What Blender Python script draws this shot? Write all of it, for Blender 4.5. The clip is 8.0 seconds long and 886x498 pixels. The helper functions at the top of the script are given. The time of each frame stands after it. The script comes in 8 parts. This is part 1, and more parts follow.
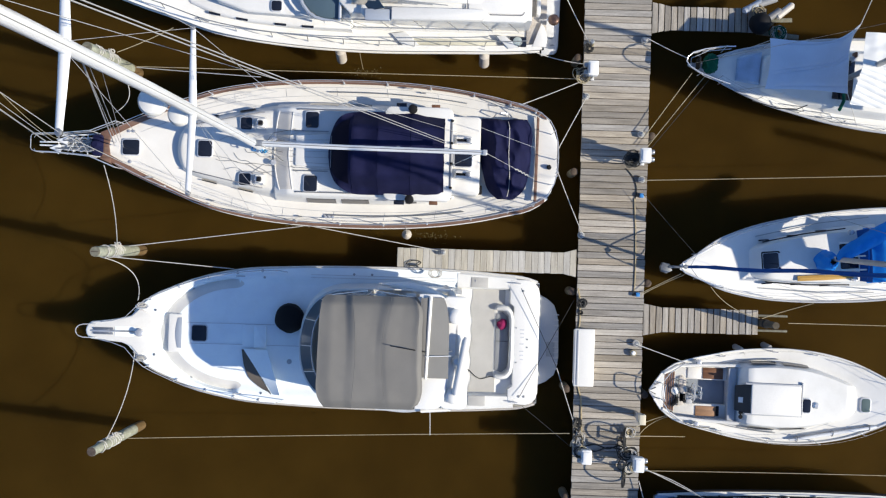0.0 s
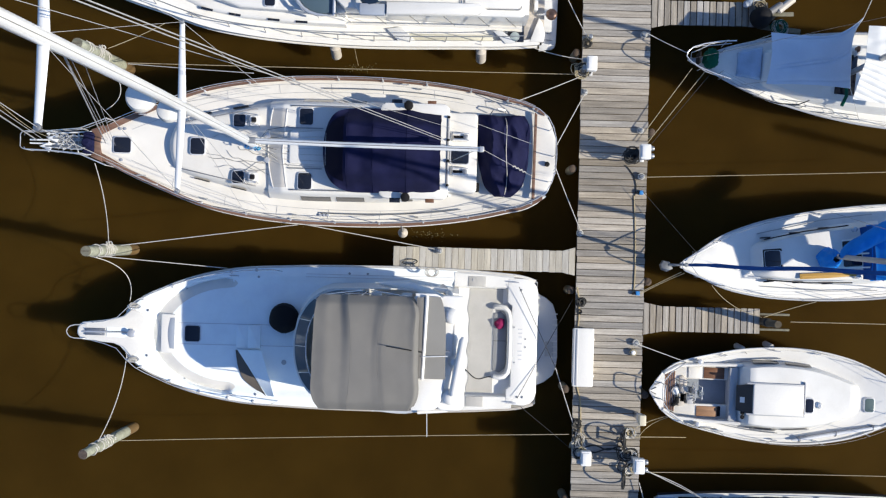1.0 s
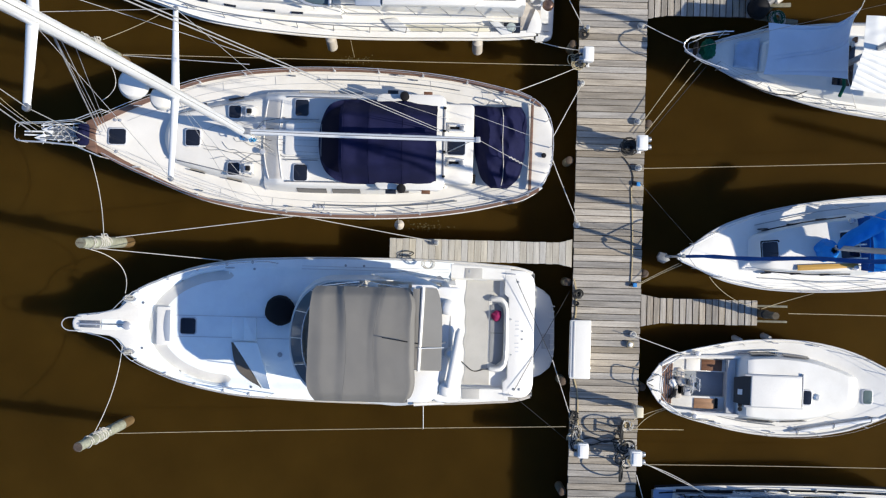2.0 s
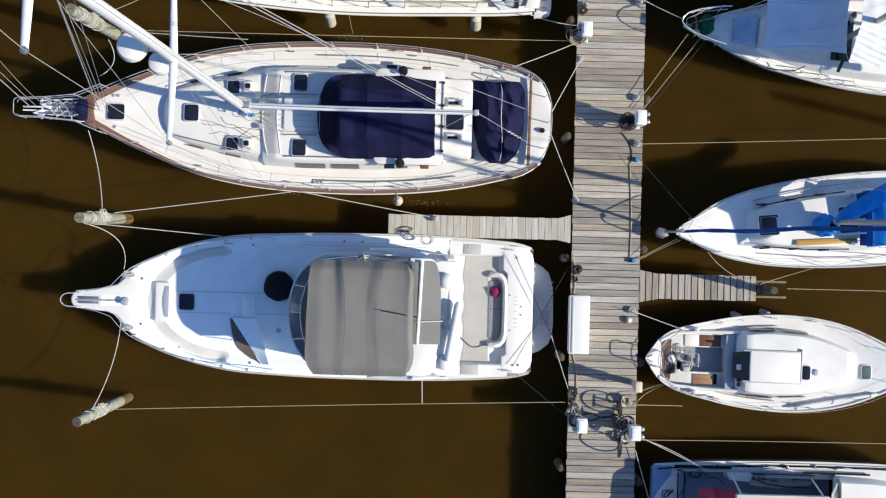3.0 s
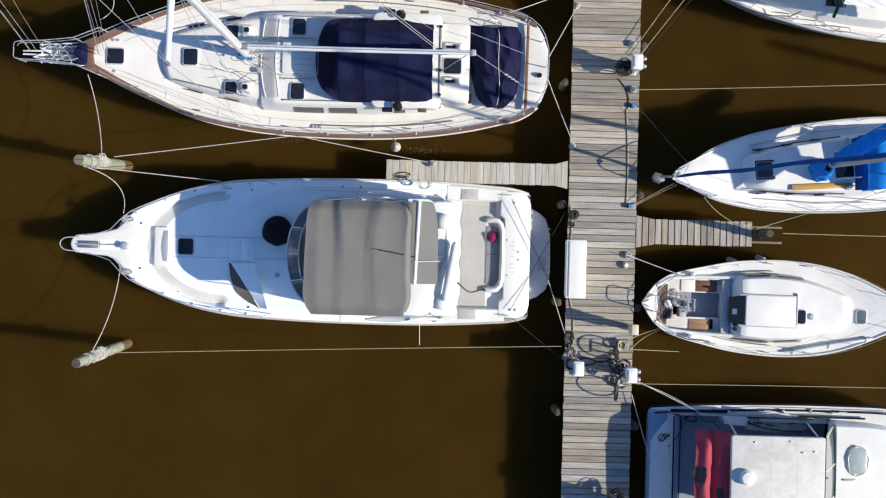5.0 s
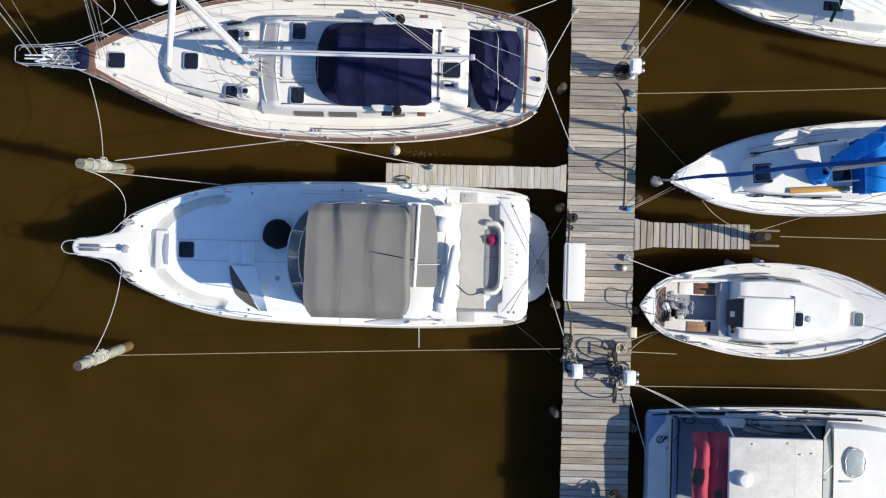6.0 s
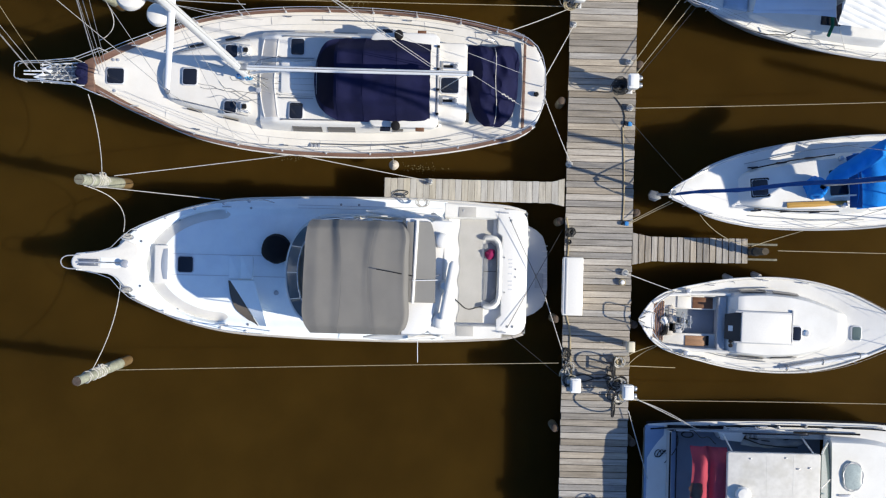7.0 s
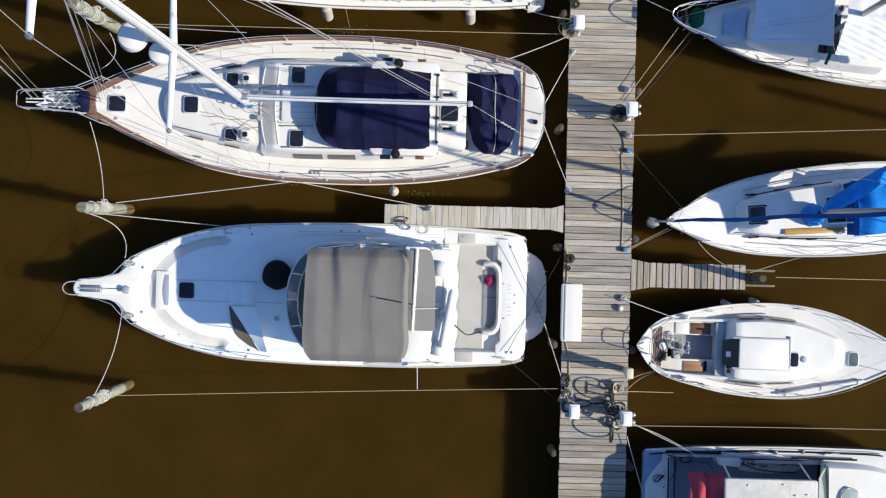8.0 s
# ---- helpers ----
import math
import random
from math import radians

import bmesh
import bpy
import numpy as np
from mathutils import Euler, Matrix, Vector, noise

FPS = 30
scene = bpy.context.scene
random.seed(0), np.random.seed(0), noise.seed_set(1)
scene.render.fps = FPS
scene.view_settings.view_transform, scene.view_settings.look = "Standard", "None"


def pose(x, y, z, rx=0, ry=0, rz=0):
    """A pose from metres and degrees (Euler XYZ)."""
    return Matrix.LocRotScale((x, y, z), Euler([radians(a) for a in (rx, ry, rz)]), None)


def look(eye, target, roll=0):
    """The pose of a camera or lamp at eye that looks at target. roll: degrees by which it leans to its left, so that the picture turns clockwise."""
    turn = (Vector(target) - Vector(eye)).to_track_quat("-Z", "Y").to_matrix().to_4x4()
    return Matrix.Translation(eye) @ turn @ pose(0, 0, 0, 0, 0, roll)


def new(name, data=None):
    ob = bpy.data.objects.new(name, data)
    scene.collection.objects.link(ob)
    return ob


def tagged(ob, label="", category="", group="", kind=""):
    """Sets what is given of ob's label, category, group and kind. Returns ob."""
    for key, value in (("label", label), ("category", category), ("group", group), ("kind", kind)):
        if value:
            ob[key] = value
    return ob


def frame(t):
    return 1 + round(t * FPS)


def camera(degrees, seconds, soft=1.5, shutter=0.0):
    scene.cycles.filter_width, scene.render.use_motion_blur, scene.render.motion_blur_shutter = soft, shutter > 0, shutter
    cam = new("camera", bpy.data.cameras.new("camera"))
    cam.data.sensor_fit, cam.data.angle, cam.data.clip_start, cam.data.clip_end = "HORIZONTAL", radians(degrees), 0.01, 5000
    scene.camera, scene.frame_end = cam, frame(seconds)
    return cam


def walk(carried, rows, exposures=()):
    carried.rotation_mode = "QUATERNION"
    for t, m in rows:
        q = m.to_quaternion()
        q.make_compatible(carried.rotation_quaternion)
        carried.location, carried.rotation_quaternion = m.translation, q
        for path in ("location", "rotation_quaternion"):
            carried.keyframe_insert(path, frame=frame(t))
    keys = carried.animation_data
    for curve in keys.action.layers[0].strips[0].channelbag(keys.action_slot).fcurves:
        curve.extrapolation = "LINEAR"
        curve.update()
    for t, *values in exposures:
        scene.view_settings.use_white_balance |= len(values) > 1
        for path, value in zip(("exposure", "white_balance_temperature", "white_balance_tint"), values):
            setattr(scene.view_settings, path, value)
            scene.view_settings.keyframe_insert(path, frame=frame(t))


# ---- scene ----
# the drone looks straight down; rows of seconds, place in metres, turns in degrees
cam = camera(40.0, 8.0, soft=1.2)
ROWS = [
    (0.0, 0.170, -0.300, 35.376, 0.557, 0.181, -0.160),
    (0.5, 0.189, -0.319, 34.955, 0.537, 0.132, -0.241),
    (1.0, 0.252, -0.303, 34.856, 0.499, 0.171, -0.316),
    (1.5, 0.269, -0.401, 34.797, 0.533, 0.139, -0.345),
    (1.7, 0.300, -0.446, 34.761, 0.530, 0.150, -0.366),
    (2.8, 0.357, -1.060, 34.715, 0.555, 0.140, -0.403),
    (3.0, 0.345, -1.243, 34.721, 0.582, 0.116, -0.426),
    (3.5, 0.325, -1.732, 34.758, 0.602, 0.073, -0.391),
    (4.0, 0.388, -2.259, 34.807, 0.566, 0.132, -0.390),
    (4.5, 0.392, -2.691, 34.828, 0.567, 0.151, -0.391),
    (4.7, 0.408, -2.745, 34.842, 0.558, 0.147, -0.375),
    (5.8, 0.434, -2.706, 35.047, 0.558, 0.152, -0.381),
    (6.0, 0.449, -2.673, 35.070, 0.576, 0.165, -0.393),
    (6.5, 0.471, -2.506, 35.132, 0.554, 0.149, -0.429),
    (7.0, 0.493, -2.270, 35.141, 0.573, 0.162, -0.457),
    (7.5, 0.473, -1.815, 35.236, 0.559, 0.143, -0.462),
    (8.0, 0.516, -1.530, 35.350, 0.555, 0.173, -0.433),
]
walk(cam, [(t, pose(x, y, z, rx, ry, rz)) for t, x, y, z, rx, ry, rz in ROWS])

# ---- world, sun, exposure ----
SUN_EL, SUN_AZ = 36.0, -14.0          # height and bearing (from +x) of the sun, degrees
world = bpy.data.worlds.new("world")
scene.world = world
world.use_nodes = True
wn = world.node_tree.nodes
sky = wn.new("ShaderNodeTexSky")
sky.sky_type, sky.sun_disc = "NISHITA", False
sky.sun_elevation, sky.sun_rotation = radians(SUN_EL), radians(90 - SUN_AZ)
sky.air_density, sky.dust_density, sky.ozone_density = 1.0, 0.6, 1.2
wn["Background"].inputs[1].default_value = 0.086
tint = wn.new("ShaderNodeMix")
tint.data_type, tint.blend_type = "RGBA", "MULTIPLY"
tint.inputs["Factor"].default_value = 1.0
tint.inputs[7].default_value = (0.71, 0.95, 1.28, 1)      # a deep clear winter sky
world.node_tree.links.new(sky.outputs[0], tint.inputs[6])
world.node_tree.links.new(tint.outputs[2], wn["Background"].inputs[0])
sun = new("sun", bpy.data.lights.new("sun", "SUN"))
sun.data.energy, sun.data.angle, sun.data.color = 4.20, radians(0.53), (1.0, 0.917, 0.757)
_el, _az = radians(SUN_EL), radians(SUN_AZ)
sun.matrix_world = look((40 * math.cos(_el) * math.cos(_az), 40 * math.cos(_el) * math.sin(_az), 40 * math.sin(_el)), (0, 0, 0))
scene.view_settings.exposure = 0.53

# ---- materials ----


def mat(name, col, rough=0.5, metal=0.0, var=0.12, scale=3.0, fine=60.0, bump=0.1, stretch=(1, 1, 1), dirt=0.0, dirt_col=(0.12, 0.09, 0.06), per_piece=0.0, coat=0.0, spec=0.5):
    """A painted, woven or bare surface with broad stains and fine grain."""
    m = bpy.data.materials.new(name)
    m.use_nodes = True
    nt = m.node_tree
    n, ln = nt.nodes, nt.links
    b = n["Principled BSDF"]
    b.inputs["Roughness"].default_value, b.inputs["Metallic"].default_value = rough, metal
    b.inputs["Coat Weight"].default_value = coat
    b.inputs["Specular IOR Level"].default_value = spec
    tc, mp = n.new("ShaderNodeTexCoord"), n.new("ShaderNodeMapping")
    mp.inputs["Scale"].default_value = stretch
    ln.new(tc.outputs["Object"], mp.inputs[0])
    vec = mp.outputs[0]
    if per_piece:
        oi, add = n.new("ShaderNodeObjectInfo"), n.new("ShaderNodeVectorMath")
        mul = n.new("ShaderNodeMath")
        mul.operation = "MULTIPLY"
        mul.inputs[1].default_value = 37.0
        ln.new(oi.outputs["Random"], mul.inputs[0])
        ln.new(mul.outputs[0], add.inputs[1])
        ln.new(vec, add.inputs[0])
        vec = add.outputs[0]
    n1, n2 = n.new("ShaderNodeTexNoise"), n.new("ShaderNodeTexNoise")
    n1.inputs["Scale"].default_value, n1.inputs["Detail"].default_value = scale, 5.0
    n2.inputs["Scale"].default_value, n2.inputs["Detail"].default_value = fine, 3.0
    ln.new(vec, n1.inputs["Vector"])
    ln.new(vec, n2.inputs["Vector"])
    dark = tuple(c * (1 - var) for c in col)
    light = tuple(min(c * (1 + var * 0.6), 0.94) for c in col)
    r1 = n.new("ShaderNodeValToRGB")
    r1.color_ramp.elements[0].color, r1.color_ramp.elements[1].color = (*dark, 1), (*light, 1)
    r1.color_ramp.elements[0].position, r1.color_ramp.elements[1].position = 0.3, 0.7
    ln.new(n1.outputs["Fac"], r1.inputs[0])
    mx = n.new("ShaderNodeMix")
    mx.data_type, mx.blend_type = "RGBA", "MULTIPLY"
    mx.inputs["Factor"].default_value = min(1.0, var * 2.5)
    r2 = n.new("ShaderNodeValToRGB")
    r2.color_ramp.elements[0].color, r2.color_ramp.elements[0].position = (0.55, 0.55, 0.55, 1), 0.25
    r2.color_ramp.elements[1].position = 0.6
    ln.new(n2.outputs["Fac"], r2.inputs[0])
    ln.new(r1.outputs[0], mx.inputs[6])
    ln.new(r2.outputs[0], mx.inputs[7])
    out = mx.outputs[2]
    if dirt:
        n3, r3, m3 = n.new("ShaderNodeTexNoise"), n.new("ShaderNodeValToRGB"), n.new("ShaderNodeMix")
        n3.inputs["Scale"].default_value, n3.inputs["Detail"].default_value = scale * 0.6, 8.0
        n3.inputs["Roughness"].default_value = 0.7
        ln.new(vec, n3.inputs["Vector"])
        r3.color_ramp.elements[0].position, r3.color_ramp.elements[1].position = 0.5, 0.75
        r3.color_ramp.elements[1].color = (dirt, dirt, dirt, 1)
        r3.color_ramp.elements[0].color = (0, 0, 0, 1)
        ln.new(n3.outputs["Fac"], r3.inputs[0])
        m3.data_type = "RGBA"
        m3.inputs[7].default_value = (*dirt_col, 1)
        ln.new(r3.outputs[0], m3.inputs["Factor"])
        ln.new(out, m3.inputs[6])
        out = m3.outputs[2]
    if per_piece:
        hsv, mr = n.new("ShaderNodeHueSaturation"), n.new("ShaderNodeMapRange")
        mr.inputs[3].default_value, mr.inputs[4].default_value = 1 - per_piece, 1 + per_piece
        ln.new(oi.outputs["Random"], mr.inputs[0])
        ln.new(mr.outputs[0], hsv.inputs["Value"])
        mr2 = n.new("ShaderNodeMapRange")
        wh = n.new("ShaderNodeTexWhiteNoise")
        wh.noise_dimensions = "1D"
        ln.new(oi.outputs["Random"], wh.inputs["W"])
        mr2.inputs[3].default_value, mr2.inputs[4].default_value = 0.55, 1.45
        ln.new(wh.outputs["Value"], mr2.inputs[0])
        ln.new(mr2.outputs[0], hsv.inputs["Saturation"])
        ln.new(out, hsv.inputs["Color"])
        out = hsv.outputs[0]
    ln.new(out, b.inputs["Base Color"])
    if bump:
        bp = n.new("ShaderNodeBump")
        bp.inputs["Strength"].default_value, bp.inputs["Distance"].default_value = bump, 0.01
        ln.new(n2.outputs["Fac"], bp.inputs["Height"])
        ln.new(bp.outputs[0], b.inputs["Normal"])
    return m


def glass(name, col, rough=0.05):
    m = bpy.data.materials.new(name)
    m.use_nodes = True
    b = m.node_tree.nodes["Principled BSDF"]
    b.inputs["Base Color"].default_value = (*col, 1)
    b.inputs["Roughness"].default_value = rough
    b.inputs["IOR"].default_value = 1.5
    b.inputs["Coat Weight"].default_value = 0.3
    return m


def clear(name, col=(0.8, 0.85, 0.85)):
    m = bpy.data.materials.new(name)
    m.use_nodes = True
    b = m.node_tree.nodes["Principled BSDF"]
    b.inputs["Base Color"].default_value = (*col, 1)
    b.inputs["Roughness"].default_value = 0.05
    b.inputs["Transmission Weight"].default_value = 0.9
    b.inputs["IOR"].default_value = 1.05
    return m


def water_material():
    m = bpy.data.materials.new("river_water")
    m.use_nodes = True
    n, ln = m.node_tree.nodes, m.node_tree.links
    b = n["Principled BSDF"]
    tc = n.new("ShaderNodeTexCoord")
    n1, r1 = n.new("ShaderNodeTexNoise"), n.new("ShaderNodeValToRGB")
    n1.inputs["Scale"].default_value, n1.inputs["Detail"].default_value = 0.22, 4.0
    ln.new(tc.outputs["Object"], n1.inputs["Vector"])
    r1.color_ramp.elements[0].color, r1.color_ramp.elements[1].color = (0.0326, 0.0179, 0.0033, 1), (0.0410, 0.0227, 0.0040, 1)
    r1.color_ramp.elements[0].position, r1.color_ramp.elements[1].position = 0.35, 0.65
    ln.new(n1.outputs["Fac"], r1.inputs[0])
    n3, r3, m3 = n.new("ShaderNodeTexNoise"), n.new("ShaderNodeValToRGB"), n.new("ShaderNodeMix")
    n3.inputs["Scale"].default_value, n3.inputs["Detail"].default_value = 0.9, 6.0
    n3.inputs["Roughness"].default_value = 0.65
    ln.new(tc.outputs["Object"], n3.inputs["Vector"])
    r3.color_ramp.elements[0].color, r3.color_ramp.elements[1].color = (0.93, 0.93, 0.93, 1), (1.06, 1.06, 1.07, 1)
    r3.color_ramp.elements[0].position, r3.color_ramp.elements[1].position = 0.35, 0.68
    ln.new(n3.outputs["Fac"], r3.inputs[0])
    m3.data_type, m3.blend_type = "RGBA", "MULTIPLY"
    m3.inputs["Factor"].default_value = 1.0
    ln.new(r1.outputs[0], m3.inputs[6])
    ln.new(r3.outputs[0], m3.inputs[7])
    ln.new(m3.outputs[2], b.inputs["Base Color"])
    b.inputs["Roughness"].default_value, b.inputs["IOR"].default_value = 0.48, 1.33
    b.inputs["Specular IOR Level"].default_value = 0.03
    # turbid water: light spreads below the surface and softens thin shadows
    b.subsurface_method = "BURLEY"
    b.inputs["Subsurface Weight"].default_value, b.inputs["Subsurface Scale"].default_value = 1.0, 0.78
    b.inputs["Subsurface Radius"].default_value = (1.0, 0.8, 0.5)
    n2, bp = n.new("ShaderNodeTexNoise"), n.new("ShaderNodeBump")
    n2.inputs["Scale"].default_value, n2.inputs["Detail"].default_value = 1.6, 3.0
    ln.new(tc.outputs["Object"], n2.inputs["Vector"])
    bp.inputs["Strength"].default_value, bp.inputs["Distance"].default_value = 0.12, 0.05
    ln.new(n2.outputs["Fac"], bp.inputs["Height"])
    ln.new(bp.outputs[0], b.inputs["Normal"])
    return m


WATER = water_material()
GEL = mat("white_gelcoat", (0.745, 0.73, 0.695), 0.28, var=0.04, scale=1.2, fine=25, bump=0.02, dirt=0.25, dirt_col=(0.46, 0.43, 0.37), coat=0.2)
# bluish white: the foredeck's blue sky shade is tinted into this colour
DECKM = mat("shade_blue_white_deck", (0.86, 0.915, 0.955), 0.5, var=0.05, scale=1.5, fine=140, bump=0.10, dirt=0.20, dirt_col=(0.48, 0.50, 0.52))
DECK = mat("white_nonskid_deck", (0.72, 0.712, 0.685), 0.55, var=0.06, scale=1.5, fine=140, bump=0.12, dirt=0.30, dirt_col=(0.46, 0.44, 0.39))
CREAM = mat("cream_nonskid_deck", (0.70, 0.678, 0.635), 0.6, var=0.06, scale=1.4, fine=140, bump=0.15, dirt=0.2, dirt_col=(0.45, 0.4, 0.33))
CREAMGEL = mat("cream_gelcoat", (0.705, 0.695, 0.67), 0.3, var=0.04, scale=1.2, fine=25, bump=0.02, dirt=0.12, dirt_col=(0.5, 0.45, 0.36))
# warm grey that holds the shade and bounced deck light of the doghouse front
SHADEFRONT = mat("shaded_cream_front", (0.58, 0.55, 0.51), 0.55, var=0.08, scale=2.5, fine=60, bump=0.08, dirt=0.3, dirt_col=(0.40, 0.37, 0.33))
CLEAN = mat("clean_white_gelcoat", (0.80, 0.79, 0.765), 0.3, var=0.03, scale=1.5, fine=30, bump=0.02, coat=0.2)
GREYGEL = mat("grey_gelcoat", (0.42, 0.43, 0.45), 0.4, var=0.06, scale=1.5, fine=40, bump=0.03, dirt=0.15, dirt_col=(0.35, 0.33, 0.3))
CARPET = mat("grey_deck_carpet", (0.45, 0.44, 0.42), 0.9, var=0.08, scale=2, fine=200, bump=0.3, dirt=0.2, dirt_col=(0.37, 0.355, 0.335))
AWNGREY = mat("pale_taupe_canvas", (0.243, 0.235, 0.217), 0.85, var=0.06, scale=1.3, fine=180, bump=0.2)
TAUPE = mat("taupe_canvas", (0.169, 0.162, 0.151), 0.85, var=0.07, scale=1.3, fine=180, bump=0.25, dirt=0.2, dirt_col=(0.185, 0.177, 0.165))
NAVY = mat("navy_canvas", (0.0090, 0.0105, 0.044), 0.85, var=0.22, scale=2.0, fine=180, bump=0.25, dirt=0.25, dirt_col=(0.025, 0.025, 0.075), spec=0.15)
BLUE = mat("blue_canvas", (0.004, 0.215, 0.68), 0.8, var=0.15, scale=2.0, fine=180, bump=0.25, dirt=0.2, dirt_col=(0.05, 0.25, 0.6), spec=0.25)
ROYAL = mat("royal_blue_canvas", (0.004, 0.072, 0.29), 0.85, var=0.18, scale=2.0, fine=180, bump=0.25, spec=0.25)
RED = mat("faded_red_canvas", (0.370, 0.045, 0.073), 0.9, var=0.15, scale=2.0, fine=150, bump=0.3, dirt=0.75, dirt_col=(0.17, 0.05, 0.045))
GREEN = mat("green_canvas", (0.0, 0.085, 0.050), 0.8, var=0.2, scale=5, fine=150, bump=0.3, spec=0.2)
TARP = mat("grey_blue_tarp", (0.555, 0.62, 0.725), 0.6, var=0.08, scale=1.2, fine=60, bump=0.15, dirt=0.2, dirt_col=(0.4, 0.43, 0.5))
SAILCLOTH = mat("white_sailcloth", (0.78, 0.78, 0.76), 0.7, var=0.04, scale=2, fine=90, bump=0.1, dirt=0.15, dirt_col=(0.55, 0.55, 0.55))
BLACK = mat("black_canvas", (0.008, 0.008, 0.010), 0.8, var=0.2, scale=5, fine=120, bump=0.3, spec=0.25)
BROWNMESH = mat("brown_mesh_canvas", (0.121, 0.103, 0.086), 0.85, var=0.1, scale=2, fine=160, bump=0.3)
PINK = mat("magenta_towel", (0.22, 0.006, 0.07), 0.95, var=0.2, scale=8, fine=120, bump=0.4)
TEAK = mat("weathered_teak", (0.176, 0.094, 0.064), 0.7, var=0.3, scale=3, fine=45, bump=0.2, stretch=(0.3, 3, 3), dirt=0.4, dirt_col=(0.24, 0.17, 0.13))
BLEACH = mat("bleached_teak", (0.47, 0.43, 0.385), 0.8, var=0.2, scale=3, fine=45, bump=0.2, stretch=(0.3, 3, 3), dirt=0.3, dirt_col=(0.5, 0.44, 0.38))
TEAKDK = mat("oiled_teak", (0.17, 0.075, 0.035), 0.5, var=0.3, scale=3, fine=45, bump=0.2, stretch=(0.3, 3, 3))
PLY = mat("varnished_spruce", (0.495, 0.286, 0.066), 0.4, var=0.15, scale=3, fine=40, bump=0.1, stretch=(0.3, 3, 3))
GREYVINYL = mat("grey_vinyl", (0.20, 0.20, 0.21), 0.5, var=0.1, scale=3, fine=60, bump=0.1)
CLEARVINYL = mat("pale_clear_vinyl", (0.36, 0.42, 0.42), 0.25, var=0.15, scale=6, fine=30, bump=0.1)
WIRE = mat("grey_wire", (0.42, 0.42, 0.43), 0.5, 0.2, var=0.1, scale=5, fine=60, bump=0.0)
WALKWAY = mat("pale_nonskid", (0.68, 0.665, 0.63), 0.7, var=0.08, scale=2, fine=150, bump=0.2, dirt=0.3, dirt_col=(0.42, 0.41, 0.39))
STEEL = mat("stainless_steel", (0.70, 0.70, 0.70), 0.25, 0.55, var=0.06, scale=5, fine=60, bump=0.02)
GALV = mat("galvanised_steel", (0.42, 0.43, 0.44), 0.45, 0.9, var=0.15, scale=8, fine=60, bump=0.1)
ALU = mat("white_painted_aluminium", (0.74, 0.75, 0.76), 0.3, 0.0, var=0.05, scale=1, fine=20, bump=0.02, dirt=0.15, dirt_col=(0.5, 0.5, 0.5), coat=0.3)
GREYRIM = mat("pale_grey_hatch_rim", (0.56, 0.57, 0.60), 0.4, var=0.05, scale=4, fine=40, bump=0.02)
VINYL = mat("white_vinyl", (0.52, 0.48, 0.43), 0.45, var=0.08, scale=4, fine=50, bump=0.05, dirt=0.35, dirt_col=(0.4, 0.34, 0.27))
GLASS = glass("dark_tinted_glass", (0.012, 0.014, 0.022))
SMOKE = glass("smoked_acrylic", (0.075, 0.115, 0.145), 0.12)
GREENGLASS = glass("grey_green_glass", (0.10, 0.135, 0.13), 0.1)
CLEARG = clear("clear_acrylic")
ROPEW = mat("white_rope", (0.55, 0.53, 0.49), 0.9, var=0.25, scale=20, fine=150, bump=0.5)
ROPEC = mat("cream_rope", (0.40, 0.34, 0.22), 0.9, var=0.25, scale=20, fine=150, bump=0.5)
ROPEB = mat("dark_rope", (0.03, 0.03, 0.03), 0.9, var=0.3, scale=20, fine=150, bump=0.5)
ROPEBL = mat("blue_rope", (0.02, 0.16, 0.42), 0.8, var=0.2, scale=20, fine=150, bump=0.5)
PILE = mat("treated_pile_wood", (0.17, 0.165, 0.125), 0.85, var=0.25, scale=3, fine=30, bump=0.5, stretch=(3, 3, 0.5), dirt=0.6, dirt_col=(0.20, 0.16, 0.09))
OLDPILE = mat("old_dark_pile_wood", (0.085, 0.068, 0.045), 0.9, var=0.35, scale=4, fine=30, bump=0.5, stretch=(3, 3, 0.5))
ROTTEN = mat("rotten_pile_wood", (0.075, 0.055, 0.045), 0.9, var=0.45, scale=14, fine=60, bump=0.6, dirt=0.5, dirt_col=(0.16, 0.14, 0.12))
PILEWET = mat("wet_pile_wood", (0.15, 0.095, 0.040), 0.6, var=0.3, scale=4, fine=30, bump=0.5, stretch=(3, 3, 0.5))
PILEWRAP = mat("pale_pile_wrap", (0.330, 0.341, 0.270), 0.6, var=0.30, scale=5, fine=30, bump=0.6, dirt=0.85, dirt_col=(0.17, 0.165, 0.11))
BOARD = mat("weathered_deck_board", (0.366, 0.332, 0.287), 0.85, var=0.30, scale=2.2, fine=26, bump=0.5, stretch=(0.5, 7, 7), dirt=0.60, dirt_col=(0.165, 0.143, 0.115), per_piece=0.29)
PALEBOARD = mat("pale_sanded_board", (0.473, 0.446, 0.391), 0.85, var=0.20, scale=2.2, fine=26, bump=0.35, stretch=(0.5, 7, 7), dirt=0.5, dirt_col=(0.27, 0.245, 0.20), per_piece=0.10)
TIMBER = mat("dark_dock_timber", (0.05, 0.042, 0.033), 0.9, var=0.3, scale=3, fine=30, bump=0.4)
WHITEPL = mat("white_plastic", (0.78, 0.78, 0.765), 0.4, var=0.05, scale=3, fine=30, bump=0.03, dirt=0.15, dirt_col=(0.5, 0.48, 0.42))
BRONZE = mat("tarnished_bronze", (0.20, 0.125, 0.095), 0.28, 0.7, var=0.35, scale=12, fine=60, bump=0.15)
ORANGE = mat("rusty_pile_cap", (0.095, 0.066, 0.046), 0.8, var=0.25, scale=6, fine=40, bump=0.3)
